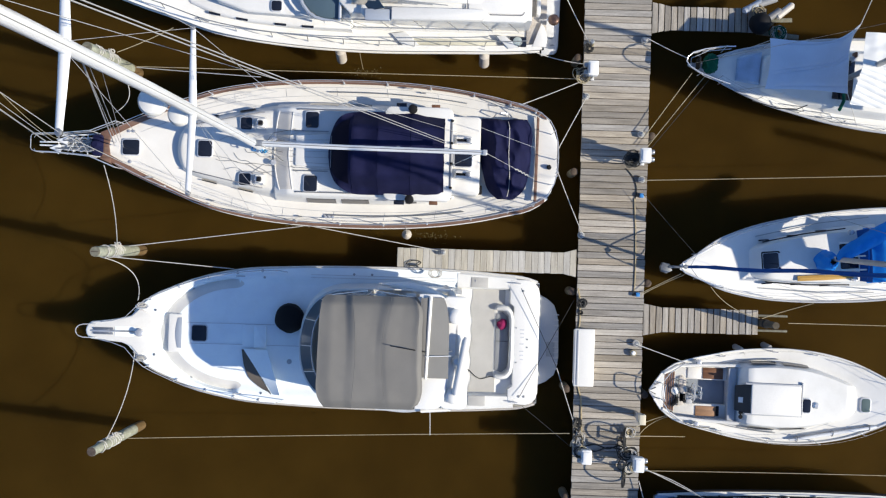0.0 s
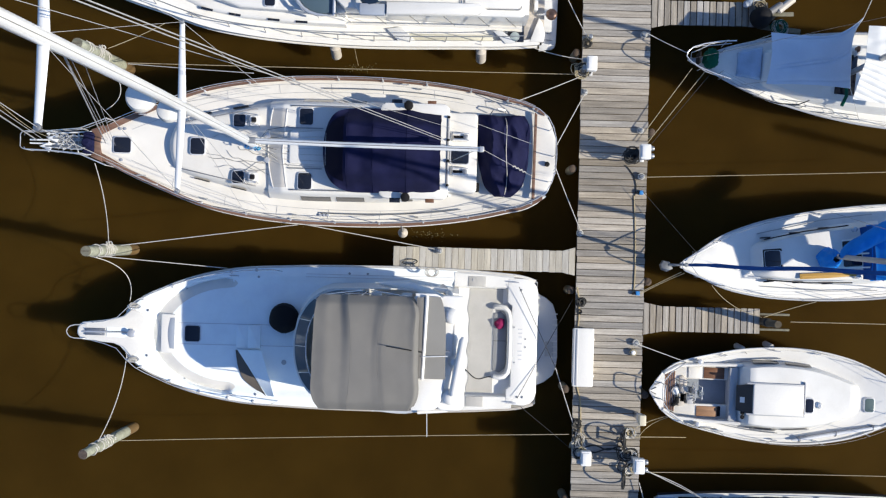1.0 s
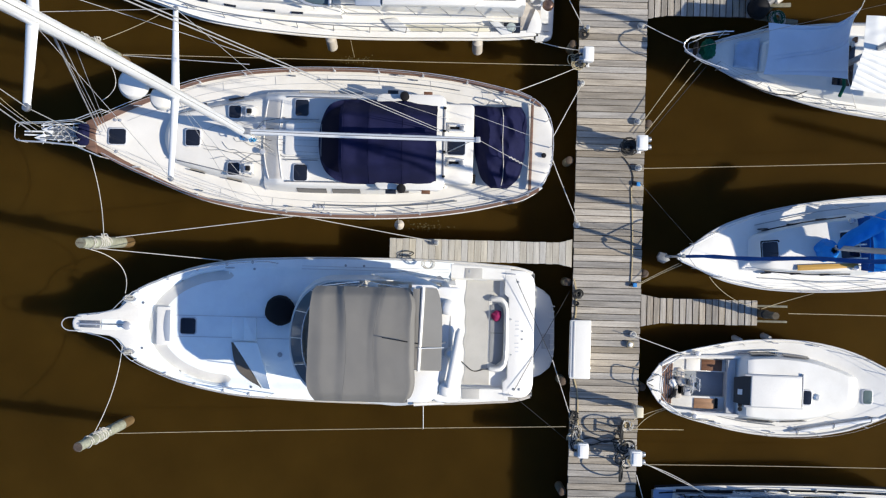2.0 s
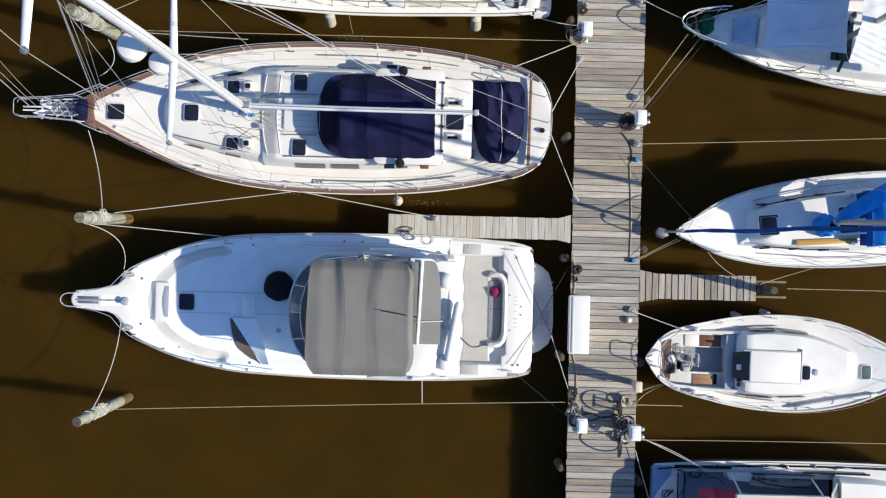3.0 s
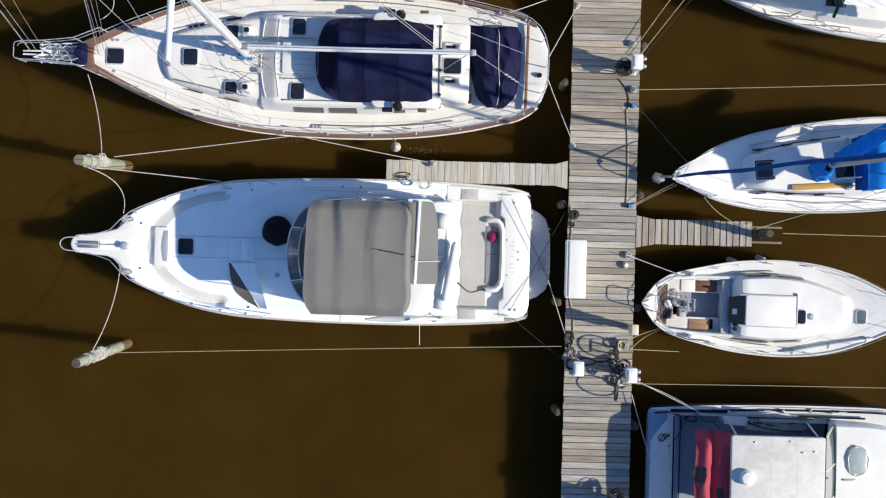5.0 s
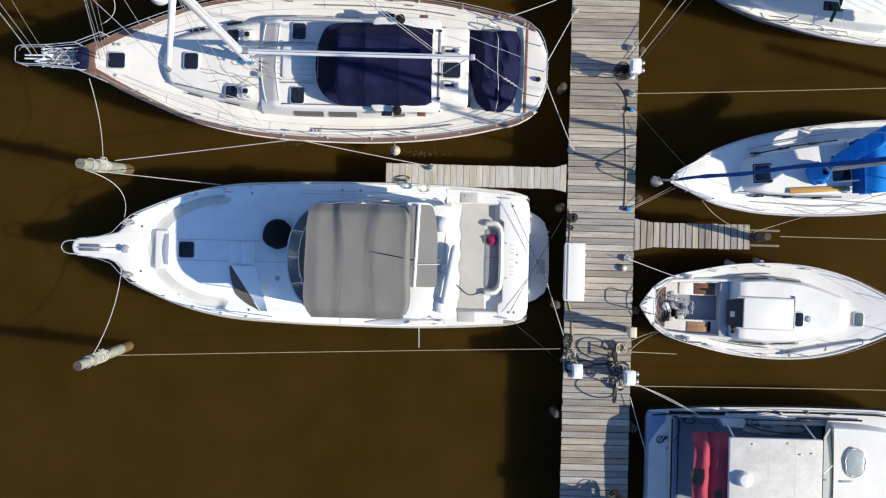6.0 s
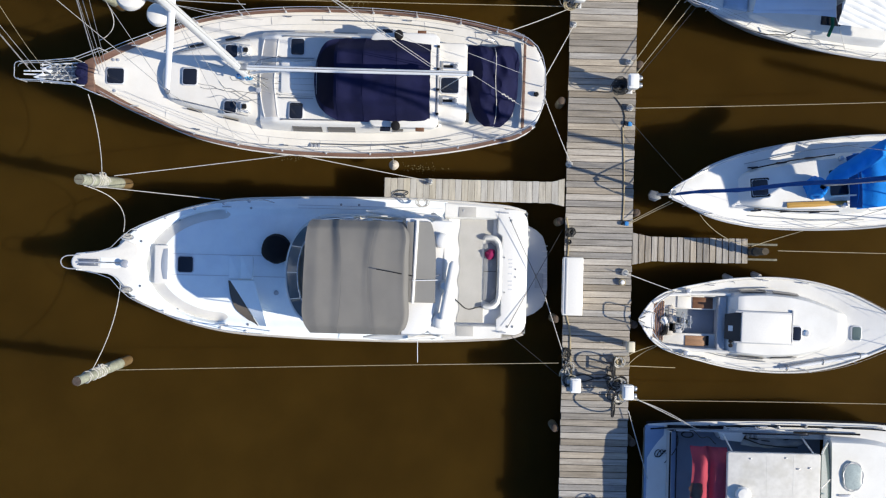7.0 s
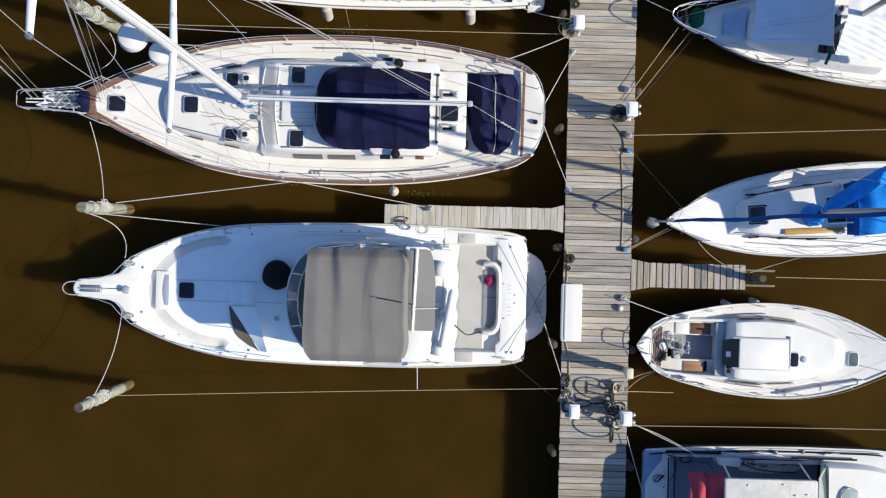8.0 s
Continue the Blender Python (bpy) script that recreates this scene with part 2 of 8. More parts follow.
BLUEPL = mat("blue_plastic", (0.03, 0.22, 0.55), 0.5, var=0.1, scale=6, fine=40, bump=0.05)
PLATGREY = mat("pale_grey_gelcoat", (0.60, 0.61, 0.62), 0.45, var=0.05, scale=1.5, fine=60, bump=0.04, dirt=0.2, dirt_col=(0.42, 0.42, 0.41))
LETTER = mat("grey_lettering", (0.56, 0.57, 0.60), 0.5, var=0.05, bump=0.0)
HOSE = mat("dark_cable", (0.025, 0.024, 0.022), 0.6, var=0.2, scale=12, fine=60, bump=0.1)
HOSEY = mat("tan_cable", (0.36, 0.29, 0.17), 0.6, var=0.15, scale=12, fine=60, bump=0.1)

# ---- building tools ----
BASE = pose(0, 0, 0, 0, 0, -1.88)      # the pier and the berths lie square to one another in this turned plan
OFFSET = {}


def at_plan(u, v, z=0.0, turn=0.0):
    return BASE @ pose(u, v, z, 0, 0, turn)


def thing(name, u, v, label, category, group="", z=0.0, turn=0.0, kind=""):
    """A top-level thing; its parts are written in plan metres along u, and across from its own middle line."""
    ob = new(name)
    ob.empty_display_size = 0.3
    ob.matrix_world = at_plan(u, v, z, turn)
    OFFSET[ob.name] = Vector((u, 0, 0)) if not turn else Vector((0, 0, 0))
    return tagged(ob, label, category, group, kind)


def finish(name, bm, material, sharp=38):
    me = bpy.data.meshes.new(name)
    bmesh.ops.recalc_face_normals(bm, faces=bm.faces[:])
    area = {f: f.calc_area() for f in bm.faces}
    for f in bm.faces:                 # broad plates stay flat, their bevels round off
        near = [area[g] for e in f.edges for g in e.link_faces if g is not f]
        f.smooth = not (len(f.verts) > 4 or (near and area[f] > 8 * min(near) and len(bm.faces) < 200))
    bm.to_mesh(me)
    bm.free()
    me.materials.append(material)
    me.set_sharp_from_angle(angle=radians(sharp))
    return me


def part(name, bm, material, parent, label="", sharp=38):
    off = OFFSET[parent.name]
    bmesh.ops.translate(bm, verts=bm.verts[:], vec=-off)
    ob = new(name, finish(name, bm, material, sharp))
    ob.parent = parent
    OFFSET[ob.name] = off
    return tagged(ob, label)


def solo(name, bm, material, u, v, label, category, group="", z=0.0, turn=0.0, kind="", sharp=38):
    """A thing of one mesh, written round its own foot."""
    ob = new(name, finish(name, bm, material, sharp))
    ob.matrix_world = at_plan(u, v, z, turn)
    OFFSET[ob.name] = Vector((0, 0, 0))
    return tagged(ob, label, category, group, kind)


def curve(knots):
    """A smooth function through the (x, value) pairs."""
    xs, ys = np.array([k[0] for k in knots], float), np.array([k[1] for k in knots], float)
    d = np.gradient(ys, xs) if len(xs) > 2 else np.full(len(xs), (ys[-1] - ys[0]) / (xs[-1] - xs[0]))

    def f(x):
        x = min(max(x, xs[0]), xs[-1])
        i = min(max(int(np.searchsorted(xs, x)) - 1, 0), len(xs) - 2)
        h = xs[i + 1] - xs[i]
        t = (x - xs[i]) / h
        return float((2 * t**3 - 3 * t**2 + 1) * ys[i] + (t**3 - 2 * t**2 + t) * h * d[i] + (3 * t**2 - 2 * t**3) * ys[i + 1] + (t**3 - t**2) * h * d[i + 1])

    return f


def smooth(a, b, x):
    t = min(max((x - a) / (b - a), 0.0), 1.0)
    return t * t * (3 - 2 * t)


def grid(f, nu, nv, bm=None, wrap=False):
    """A sheet f(s, t) with s and t from 0 to 1."""
    bm = bm or bmesh.new()
    vs = [[bm.verts.new(f(i / nu, j / nv)) for j in range(nv if wrap else nv + 1)] for i in range(nu + 1)]
    m = nv if wrap else nv + 1
    for i in range(nu):
        for j in range(nv):
            bm.faces.new((vs[i][j], vs[i][(j + 1) % m], vs[i + 1][(j + 1) % m], vs[i + 1][j]))
    return bm


def thick(bm, d):
    """Give an open sheet a thickness d, downwards."""
    bmesh.ops.recalc_face_normals(bm, faces=bm.faces[:])
    up = sum(f.normal.z * f.calc_area() for f in bm.faces)
    bmesh.ops.solidify(bm, geom=bm.faces[:], thickness=d if up > 0 else -d)
    return bm


def tube(pts, r, n=6, bm=None, flat=1.0):
    """A round bar, pipe or rope along the points; r may be one radius or one a point."""
    bm = bm or bmesh.new()
    pts = [Vector(p) for p in pts]
    rs = [float(q) for q in r] if isinstance(r, (list, tuple)) else [float(r)] * len(pts)
    rings, side = [], None
    for i, p in enumerate(pts):
        way = (pts[min(i + 1, len(pts) - 1)] - pts[max(i - 1, 0)]).normalized()
        if side is None:
            side = way.cross(Vector((0, 0, 1)))
            if side.length < 1e-3:
                side = way.cross(Vector((0, 1, 0)))
        side = (side - way * side.dot(way)).normalized()
        up = way.cross(side)
        rings.append([bm.verts.new(p + rs[i] * (math.cos(a) * side + flat * math.sin(a) * up)) for a in (2 * math.pi * k / n for k in range(n))])
    for a, b in zip(rings, rings[1:]):
        for k in range(n):
            bm.faces.new((a[k], a[(k + 1) % n], b[(k + 1) % n], b[k]))
    bm.faces.new(rings[0][::-1])
    bm.faces.new(rings[-1])
    return bm


def box(x0, x1, y0, y1, z0, z1, bev=0.0, bm=None, seg=2):
    own = bmesh.new()
    bmesh.ops.create_cube(own, size=1.0, matrix=Matrix.Translation(((x0 + x1) / 2, (y0 + y1) / 2, (z0 + z1) / 2)) @ Matrix.Diagonal((x1 - x0, y1 - y0, z1 - z0, 1)))
    if bev:
        bmesh.ops.bevel(own, geom=own.edges[:], offset=bev, segments=seg, profile=0.5, affect="EDGES")
    return join(bm, own)


def join(bm, own, m=None):
    if m is not None:
        bmesh.ops.transform(own, matrix=m, verts=own.verts[:])
    if bm is None:
        return own
    me = bpy.data.meshes.new("tmp")
    own.to_mesh(me)
    own.free()
    bm.from_mesh(me)
    bpy.data.meshes.remove(me)
    return bm


def spin(profile, n=16, at=(0, 0, 0), bm=None, m=None):
    """A turned body from (radius, height) pairs."""
    own = bmesh.new()
    rings = []
    for r, z in profile:
        rings.append([own.verts.new((r * math.cos(2 * math.pi * k / n), r * math.sin(2 * math.pi * k / n), z)) for k in range(n)])
    for a, b in zip(rings, rings[1:]):
        for k in range(n):
            own.faces.new((a[k], a[(k + 1) % n], b[(k + 1) % n], b[k]))
    own.faces.new(rings[0][::-1])
    own.faces.new(rings[-1])
    bmesh.ops.transform(own, matrix=Matrix.Translation(at) @ (m or Matrix()), verts=own.verts[:])
    return join(bm, own)


def slab(outline, z0, z1, bev=0.0, bm=None, seg=2):
    """An upright-sided plate over a plan outline."""
    own = bmesh.new()
    f = own.faces.new([own.verts.new((x, y, z0)) for x, y in outline])
    got = bmesh.ops.extrude_face_region(own, geom=[f])
    top = [v for v in got["geom"] if isinstance(v, bmesh.types.BMVert)]
    bmesh.ops.translate(own, verts=top, vec=(0, 0, z1 - z0))
    if bev:
        bmesh.ops.recalc_face_normals(own, faces=own.faces[:])
        ed = [e for e in own.edges if all(v in top for v in e.verts)]
        bmesh.ops.bevel(own, geom=ed, offset=bev, segments=seg, profile=0.5, affect="EDGES")
    return join(bm, own)


def rounded(x0, x1, y0, y1, r, n=5):
    """The plan outline of a rectangle with round corners."""
    out = []
    for cx, cy, a0 in ((x1 - r, y1 - r, 0), (x0 + r, y1 - r, 90), (x0 + r, y0 + r, 180), (x1 - r, y0 + r, 270)):
        out += [(cx + r * math.cos(radians(a0 + 90 * k / n)), cy + r * math.sin(radians(a0 + 90 * k / n))) for k in range(n + 1)]
    return out


def sagging(a, b, sag, n=14, bow=0.0):
    a, b = Vector(a), Vector(b)
    way = b - a
    side = Vector((-way.y, way.x, 0)).normalized() * bow
    return [a.lerp(b, k / n) + (side - Vector((0, 0, sag))) * (4 * (k / n) * (1 - k / n)) for k in range(n + 1)]


def hull_mesh(x0, x1, half, sheer, n=48, wl=0.82, deep=0.5, rake0=0.0, rake1=0.0, lip=0.0):
    """A lofted hull shell, open above, from the half breadth and the sheer height along its length; rakes pull the ends in below."""
    def f(s, t):
        x = x0 + (x1 - x0) * s
        b, h = max(half(x), 0.015), sheer(x)
        k = abs(2 * t - 1)              # 1 at the sheer, 0 at the keel
        sg = 1 if t > 0.5 else -1
        if k > 0.4:
            q = (k - 0.4) / 0.6         # topsides
            z = h * q
            y = b * (wl + (1 - wl) * q**1.3 + lip * (1 if q > 0.93 else 0))
        else:
            q = k / 0.4
            z = -deep * (1 - q**2)
            y = b * wl * q
        pull = 1 - z / max(h, 0.1)
        xx = x + rake0 * pull * (1 - s) ** 3 - rake1 * pull * s**3
        return (xx, sg * y, z)
    bm = grid(f, n, 20)
    for x, s in ((x0, 0), (x1, 1)):
        ring = [v for v in bm.verts[:]]
        n_row = 21
        row = ring[:n_row] if s == 0 else ring[-n_row:]
        bm.faces.new(row if s else row[::-1])
    return bm


def rail(pts, r, posts=(), foot=None, bm=None):
    """A bent steel rail on upright stanchions that reach down to the height foot(x)."""
    bm = tube(pts, r, 6, bm)
    for x, y, z in posts:
        tube([(x, y, foot(x) if foot else z - 0.6), (x, y, z)], r * 0.9, 6, bm)
    return bm


def cleat(x, y, z, s=0.22, along=True, bm=None):
    d = (s / 2, 0) if along else (0, s / 2)
    bm = tube([(x - d[0], y - d[1], z + 0.07), (x - d[0] * 0.5, y - d[1] * 0.5, z + 0.06), (x + d[0] * 0.5, y + d[1] * 0.5, z + 0.06), (x + d[0], y + d[1], z + 0.07)], [0.012, 0.018, 0.018, 0.012], 6, bm)
    for k in (-0.35, 0.35):
        tube([(x + d[0] * k, y + d[1] * k, z), (x + d[0] * k, y + d[1] * k, z + 0.06)], 0.016, 6, bm)
    return bm


def winch(x, y, z, r, parent, name="winch"):
    w = part(name, spin([(r, 0), (r, 0.02), (r * 0.75, 0.05), (r * 0.7, 0.11), (r * 0.95, 0.15), (r * 0.95, 0.17), (r * 0.5, 0.18)], 14, (x, y, z)), STEEL, parent)
    return w


def hatch(x, y, z, sx, sy, parent, lid=None, tilt=0.0, name="hatch", label="dark tinted deck hatch"):
    o = 0.014
    h = part(name, slab(rounded(x - sx / 2 - o, x + sx / 2 + o, y - sy / 2 - o, y + sy / 2 + o, 0.09), z - 0.02, z + 0.040, 0.014), GREYRIM, parent, label)
    part("pane", slab(rounded(x - sx / 2 + 0.014, x + sx / 2 - 0.014, y - sy / 2 + 0.014, y + sy / 2 - 0.014, 0.065), z + 0.03, z + 0.05, 0.006), lid or GLASS, h)
    return h

# ---- water and piers ----
bm = bmesh.new()
bmesh.ops.create_grid(bm, x_segments=8, y_segments=8, size=900)
solo("water", bm, WATER, 0, 0, "still muddy brown river water", "water", kind="structure")

DOCK_Z = 1.13
PITCH = 0.180


def pier_frame(name, u0, u1, v0, v1, along, label):
    """The dark beams under a run of boards; the boards are laid on it at the end."""
    ob = new(name)
    ob.matrix_world = at_plan((u0 + u1) / 2, (v0 + v1) / 2, 0)
    OFFSET[ob.name] = Vector(((u0 + u1) / 2, (v0 + v1) / 2, 0))
    tagged(ob, label, "pier", kind="structure")
    for k in range(4):
        if along == "v":
            x = u0 + 0.06 + (u1 - u0 - 0.12) * k / 3
            b = box(x - 0.04, x + 0.04, v0, v1, DOCK_Z - 0.29, DOCK_Z - 0.05, 0.01)
        else:
            y = v0 + 0.05 + (v1 - v0 - 0.10) * k / 3
            b = box(u0, u1, y - 0.03, y + 0.03, DOCK_Z - 0.25, DOCK_Z - 0.05, 0.01)
        part("beam", b, TIMBER, ob)
    return ob


pier = pier_frame("pier", 3.86, 5.74, -16, 14, "v", "long fixed pier of weathered grey planks")
finger_1 = pier_frame("finger_pier", -1.25, 3.84, -0.56, 0.04, "u", "narrow finger pier of pale grey planks")
finger_2 = pier_frame("finger_pier", 5.76, 8.95, -2.12, -1.42, "u", "short finger pier of tan weathered planks")
finger_3 = pier_frame("finger_pier", 5.76, 8.96, 6.40, 7.08, "u", "short finger pier of weathered planks with piled gear")


def pile(name, u, v, r, z1, lean=(0, 0), label="", wrap=True, cap=None, group="", wood=None):
    """A driven timber pile that leans a little; wet and brown at the water, pale above."""
    ob = thing(name, u, v, label, "pile", group)
    OFFSET[ob.name] = Vector((0, 0, 0))
    n = 12
    pts = [(lean[0] * k / n, lean[1] * k / n, z1 * k / n) for k in range(-3, n + 1)]
    rs = [r * (1.06 - 0.12 * max(k, 0) / n) * (1 + 0.10 * noise.noise((k * 0.9, u, v))) for k in range(-3, n + 1)]
    part("shaft", tube(pts[:6], rs[:6], 14), PILEWET, ob, "wet brown foot of the pile")
    part("shaft", tube(pts[5:], [q * 1.02 for q in rs[5:]], 14), PILEWRAP if wrap else wood or PILE, ob)
    if wrap:
        part("end_grain", spin([(r * 0.93, 0), (r * 0.90, 0.03), (r * 0.4, 0.035)], 14, pts[-1]), PILE if v > -1 else ROTTEN, ob, "grey weathered end grain" if v > -1 else "dark rotten end grain")
        part("heart_check", box(pts[-1][0] - r * 0.7, pts[-1][0] + r * 0.55, pts[-1][1] - 0.008, pts[-1][1] + 0.010, z1 + 0.030, z1 + 0.040), ROTTEN, ob, "dark split across the end grain")
    if cap:
        part("cap", spin([(r * 1.0, 0), (r * 1.0, 0.04), (r * 0.7, 0.07), (0.02, 0.09)], 14, pts[-1]), cap, ob)
    return ob


def rope_turns(ob, c, r, z, turns=4, material=None, name="rope_lashing"):
    pts = []
    for k in range(turns * 12 + 1):
        a = 2 * math.pi * k / 12
        pts.append((c[0] + r * math.cos(a), c[1] + r * math.sin(a), z + 0.035 * k / 12 + 0.01 * math.sin(3 * a)))
    return part(name, tube(pts, 0.018, 5), material or ROPEW, ob)


for u, v, r, h, lean, g in ((-8.69, -0.25, 0.150, 3.0, (-0.50, -0.08), 2.2), (-8.55, -5.33, 0.135, 2.75, (-0.63, -0.36), 1.9), (-8.98, 4.90, 0.16, 3.0, (-0.60, 0.21), 2.0)):
    p = pile("mooring_pile", u, v, r, h, lean, "leaning timber mooring pile wrapped with lines, standing in water", group="mooring piles")
    rk = random.Random(int(100 * abs(v)) + 3)
    for k in (0.50, 0.58, 0.66, 0.80):
        ph, tl = rk.uniform(0, 6), rk.uniform(0.10, 0.35)
        pts = []
        for q in np.linspace(0, 2 * math.pi * rk.choice((1.1, 1.6, 2.2)), 26):
            zz = h * k + tl * r * math.sin(q + ph) + 0.02 * q + 0.03 * noise.noise((q, k * 9, 1))
            pts.append((lean[0] * zz / h + r * 1.12 * math.cos(q), lean[1] * zz / h + r * 1.12 * math.sin(q), zz))
        part("rope_lashing", tube(pts, 0.016, 5), ROPEW, p)
    part("rope_knot", tube([(lean[0] * 0.6 + r * 1.2 * math.cos(1.2 + 0.2 * math.sin(q)) + 0.05 * math.sin(1.7 * q), lean[1] * 0.6 + r * 1.3 + 0.05 * math.cos(2.3 * q), h * 0.6 + 0.06 * math.sin(q)) for q in np.linspace(0, 12, 30)], 0.014, 5), ROPEW, p)
p = pile("mooring_pile", 9.05, -1.78, 0.10, 2.50, (0.06, 0.0), "dark upright pile at the end of a finger pier", wrap=False, group="mooring piles", wood=OLDPILE)
rope_turns(p, (0.04, 0.0), 0.11, 1.5, 3, ROPEB)
for k in (-1, 1):
    bm = box(8.6, 9.75, -1.78 + k * 0.21 - 0.03, -1.78 + k * 0.21 + 0.03, 0.95, 1.12, 0.01)
    bmesh.ops.translate(bm, verts=bm.verts[:], vec=(-9.0, 1.78, 0))
    part("brace", bm, PILE, p)
for u, v in ((3.70, 2.33), (3.72, 5.56), (3.74, -1.05), (3.66, -3.80), (3.72, -6.85), (5.86, -0.76), (5.86, -3.90), (5.86, 3.4), (5.88, -7.2)):
    q = pile("pier_pile", u, v, 0.11, 0.98, (0, 0), "short timber pier pile with a rusty top", wrap=False, cap=ORANGE, group="pier piles")

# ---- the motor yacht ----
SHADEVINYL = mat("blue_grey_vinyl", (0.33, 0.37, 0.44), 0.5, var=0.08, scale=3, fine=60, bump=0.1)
CUSHION = mat("pale_grey_vinyl", (0.26, 0.265, 0.28), 0.55, var=0.08, scale=3, fine=60, bump=0.1)
V_M = -2.53
yacht = thing("motor_yacht", -3.0, V_M, "white flybridge motor yacht with a taupe bimini, moored beside the pier", "boat")
m_half = curve([(-9.02, 0.24), (-8.72, 0.33), (-8.48, 0.55), (-8.20, 0.84), (-7.5, 1.22), (-6.7, 1.53), (-5.6, 1.78), (-4.0, 1.90), (-2.0, 1.95), (0.6, 1.92), (1.6, 1.86), (2.5, 1.76), (2.8, 1.66)])
LOW = 0.27                             # the foredeck and its gear lie this much below their drawn heights
m_sheer = curve([(-9.02, 1.39), (-6, 1.30), (-3, 1.26), (0, 1.22), (2.8, 1.2)])
part("hull", hull_mesh(-9.02, 2.8, m_half, m_sheer, 60, 0.80, 0.5, 0.9, 0.1, 0.012), GEL, yacht, "white glass-fibre hull")


def m_rho(u, y):
    return math.hypot(y / 1.62, (u + 5.55) / 2.32)


def m_trough(u, y):
    """The moat that runs round the raised sun deck: a sharp drop inside the bow rim, then a slope up to the deck."""
    r = m_rho(u, y)
    ends = 1 - smooth(-5.78, -5.52, u)
    wall = 1 - smooth(0.965, 0.99, r)
    ramp = min(max((r - 0.80) / 0.165, 0.0), 1.0)
    return wall * ramp * ends


def m_top(u, y):
    """The moulded foredeck: a broad rim, a sunken walkway behind the bow and a flat sun deck."""
    b, h = m_half(u), m_sheer(u)
    rim = abs(y) / b
    return h + 0.02 + 0.06 * (1 - rim**2) - 0.185 * m_trough(u, y) - 0.10 * (1 - smooth(0.74, 0.90, rim)) * smooth(-7.95, -7.40, u) * (1 - m_trough(u, y))


def m_deck(s, t):
    u = -9.01 + 9.57 * s
    y = m_half(u) * 1.0 * (2 * t - 1)
    return (u, y, m_top(u, y))


part("foredeck", thick(grid(m_deck, 210, 110), 0.04), DECKM, yacht, "moulded white foredeck with a raised sun deck")


def m_walk(s, t):
    a = radians(88 + 184 * t)
    r = 0.805 + 0.155 * s
    r = r if abs(2 * t - 1) < 0.92 else 0.88 + (r - 0.88) * math.sqrt(max(0.02, 1 - ((abs(2 * t - 1) - 0.92) / 0.08) ** 2))
    u, y = -5.55 + 2.32 * r * math.cos(a), 1.62 * r * math.sin(a)
    return (u, y, m_top(u, y) + 0.004)


part("side_walkway", grid(m_walk, 8, 90), WALKWAY, yacht, "pale non-skid slope of the walkway round the bow")
# rubbing strake round the sheer
for sg in (1, -1):
    part("rubbing_strake", tube([(u, sg * (m_half(u) + 0.02), m_sheer(u) - 0.06) for u in np.linspace(-8.5, 2.75, 50)], 0.045, 6), VINYL if sg < 0 else GEL, yacht)

OFFSET[yacht.name] = Vector((-2.94, 0, LOW))
# bow pulpit, anchor and rails
pul = part("pulpit", slab([(-9.62, 0.26), (-9.70, 0.20), (-9.76, 0.10), (-9.78, 0.01), (-9.76, -0.09), (-9.70, -0.18), (-9.62, -0.23), (-9.1, -0.28), (-8.76, -0.31), (-8.50, -0.42), (-8.28, -0.66), (-7.9, -0.5), (-7.9, 0.5), (-8.28, 0.66), (-8.50, 0.46), (-8.76, 0.38), (-9.1, 0.32)], 1.60, 1.72, 0.05, seg=3), GEL, yacht, "white bow pulpit with an anchor slot")
part("anchor_slot", box(-9.55, -9.0, -0.10, 0.10, 1.71, 1.735, 0.01), GALV, pul)
part("anchor", tube([(-9.72, 0, 1.64), (-9.5, 0, 1.76), (-9.0, 0, 1.77), (-8.8, 0.0, 1.77)], [0.05, 0.03, 0.025, 0.02], 8), STEEL, yacht, "polished steel anchor")
part("anchor_fluke", slab([(-9.55, 0.09), (-9.1, 0.06), (-9.1, -0.06), (-9.55, -0.09), (-9.48, 0.0)], 1.74, 1.77, 0.006), GALV, yacht)
part("windlass", spin([(0.11, 0), (0.11, 0.06), (0.07, 0.08), (0.07, 0.14), (0.10, 0.17), (0.04, 0.19)], 14, (-8.25, -0.02, 1.72)), STEEL, yacht, "chrome anchor windlass")
part("anchor_chain", tube([(-8.9, 0, 1.76), (-8.6, 0.01, 1.74), (-8.3, -0.01, 1.78)], 0.02, 6), GALV, yacht)
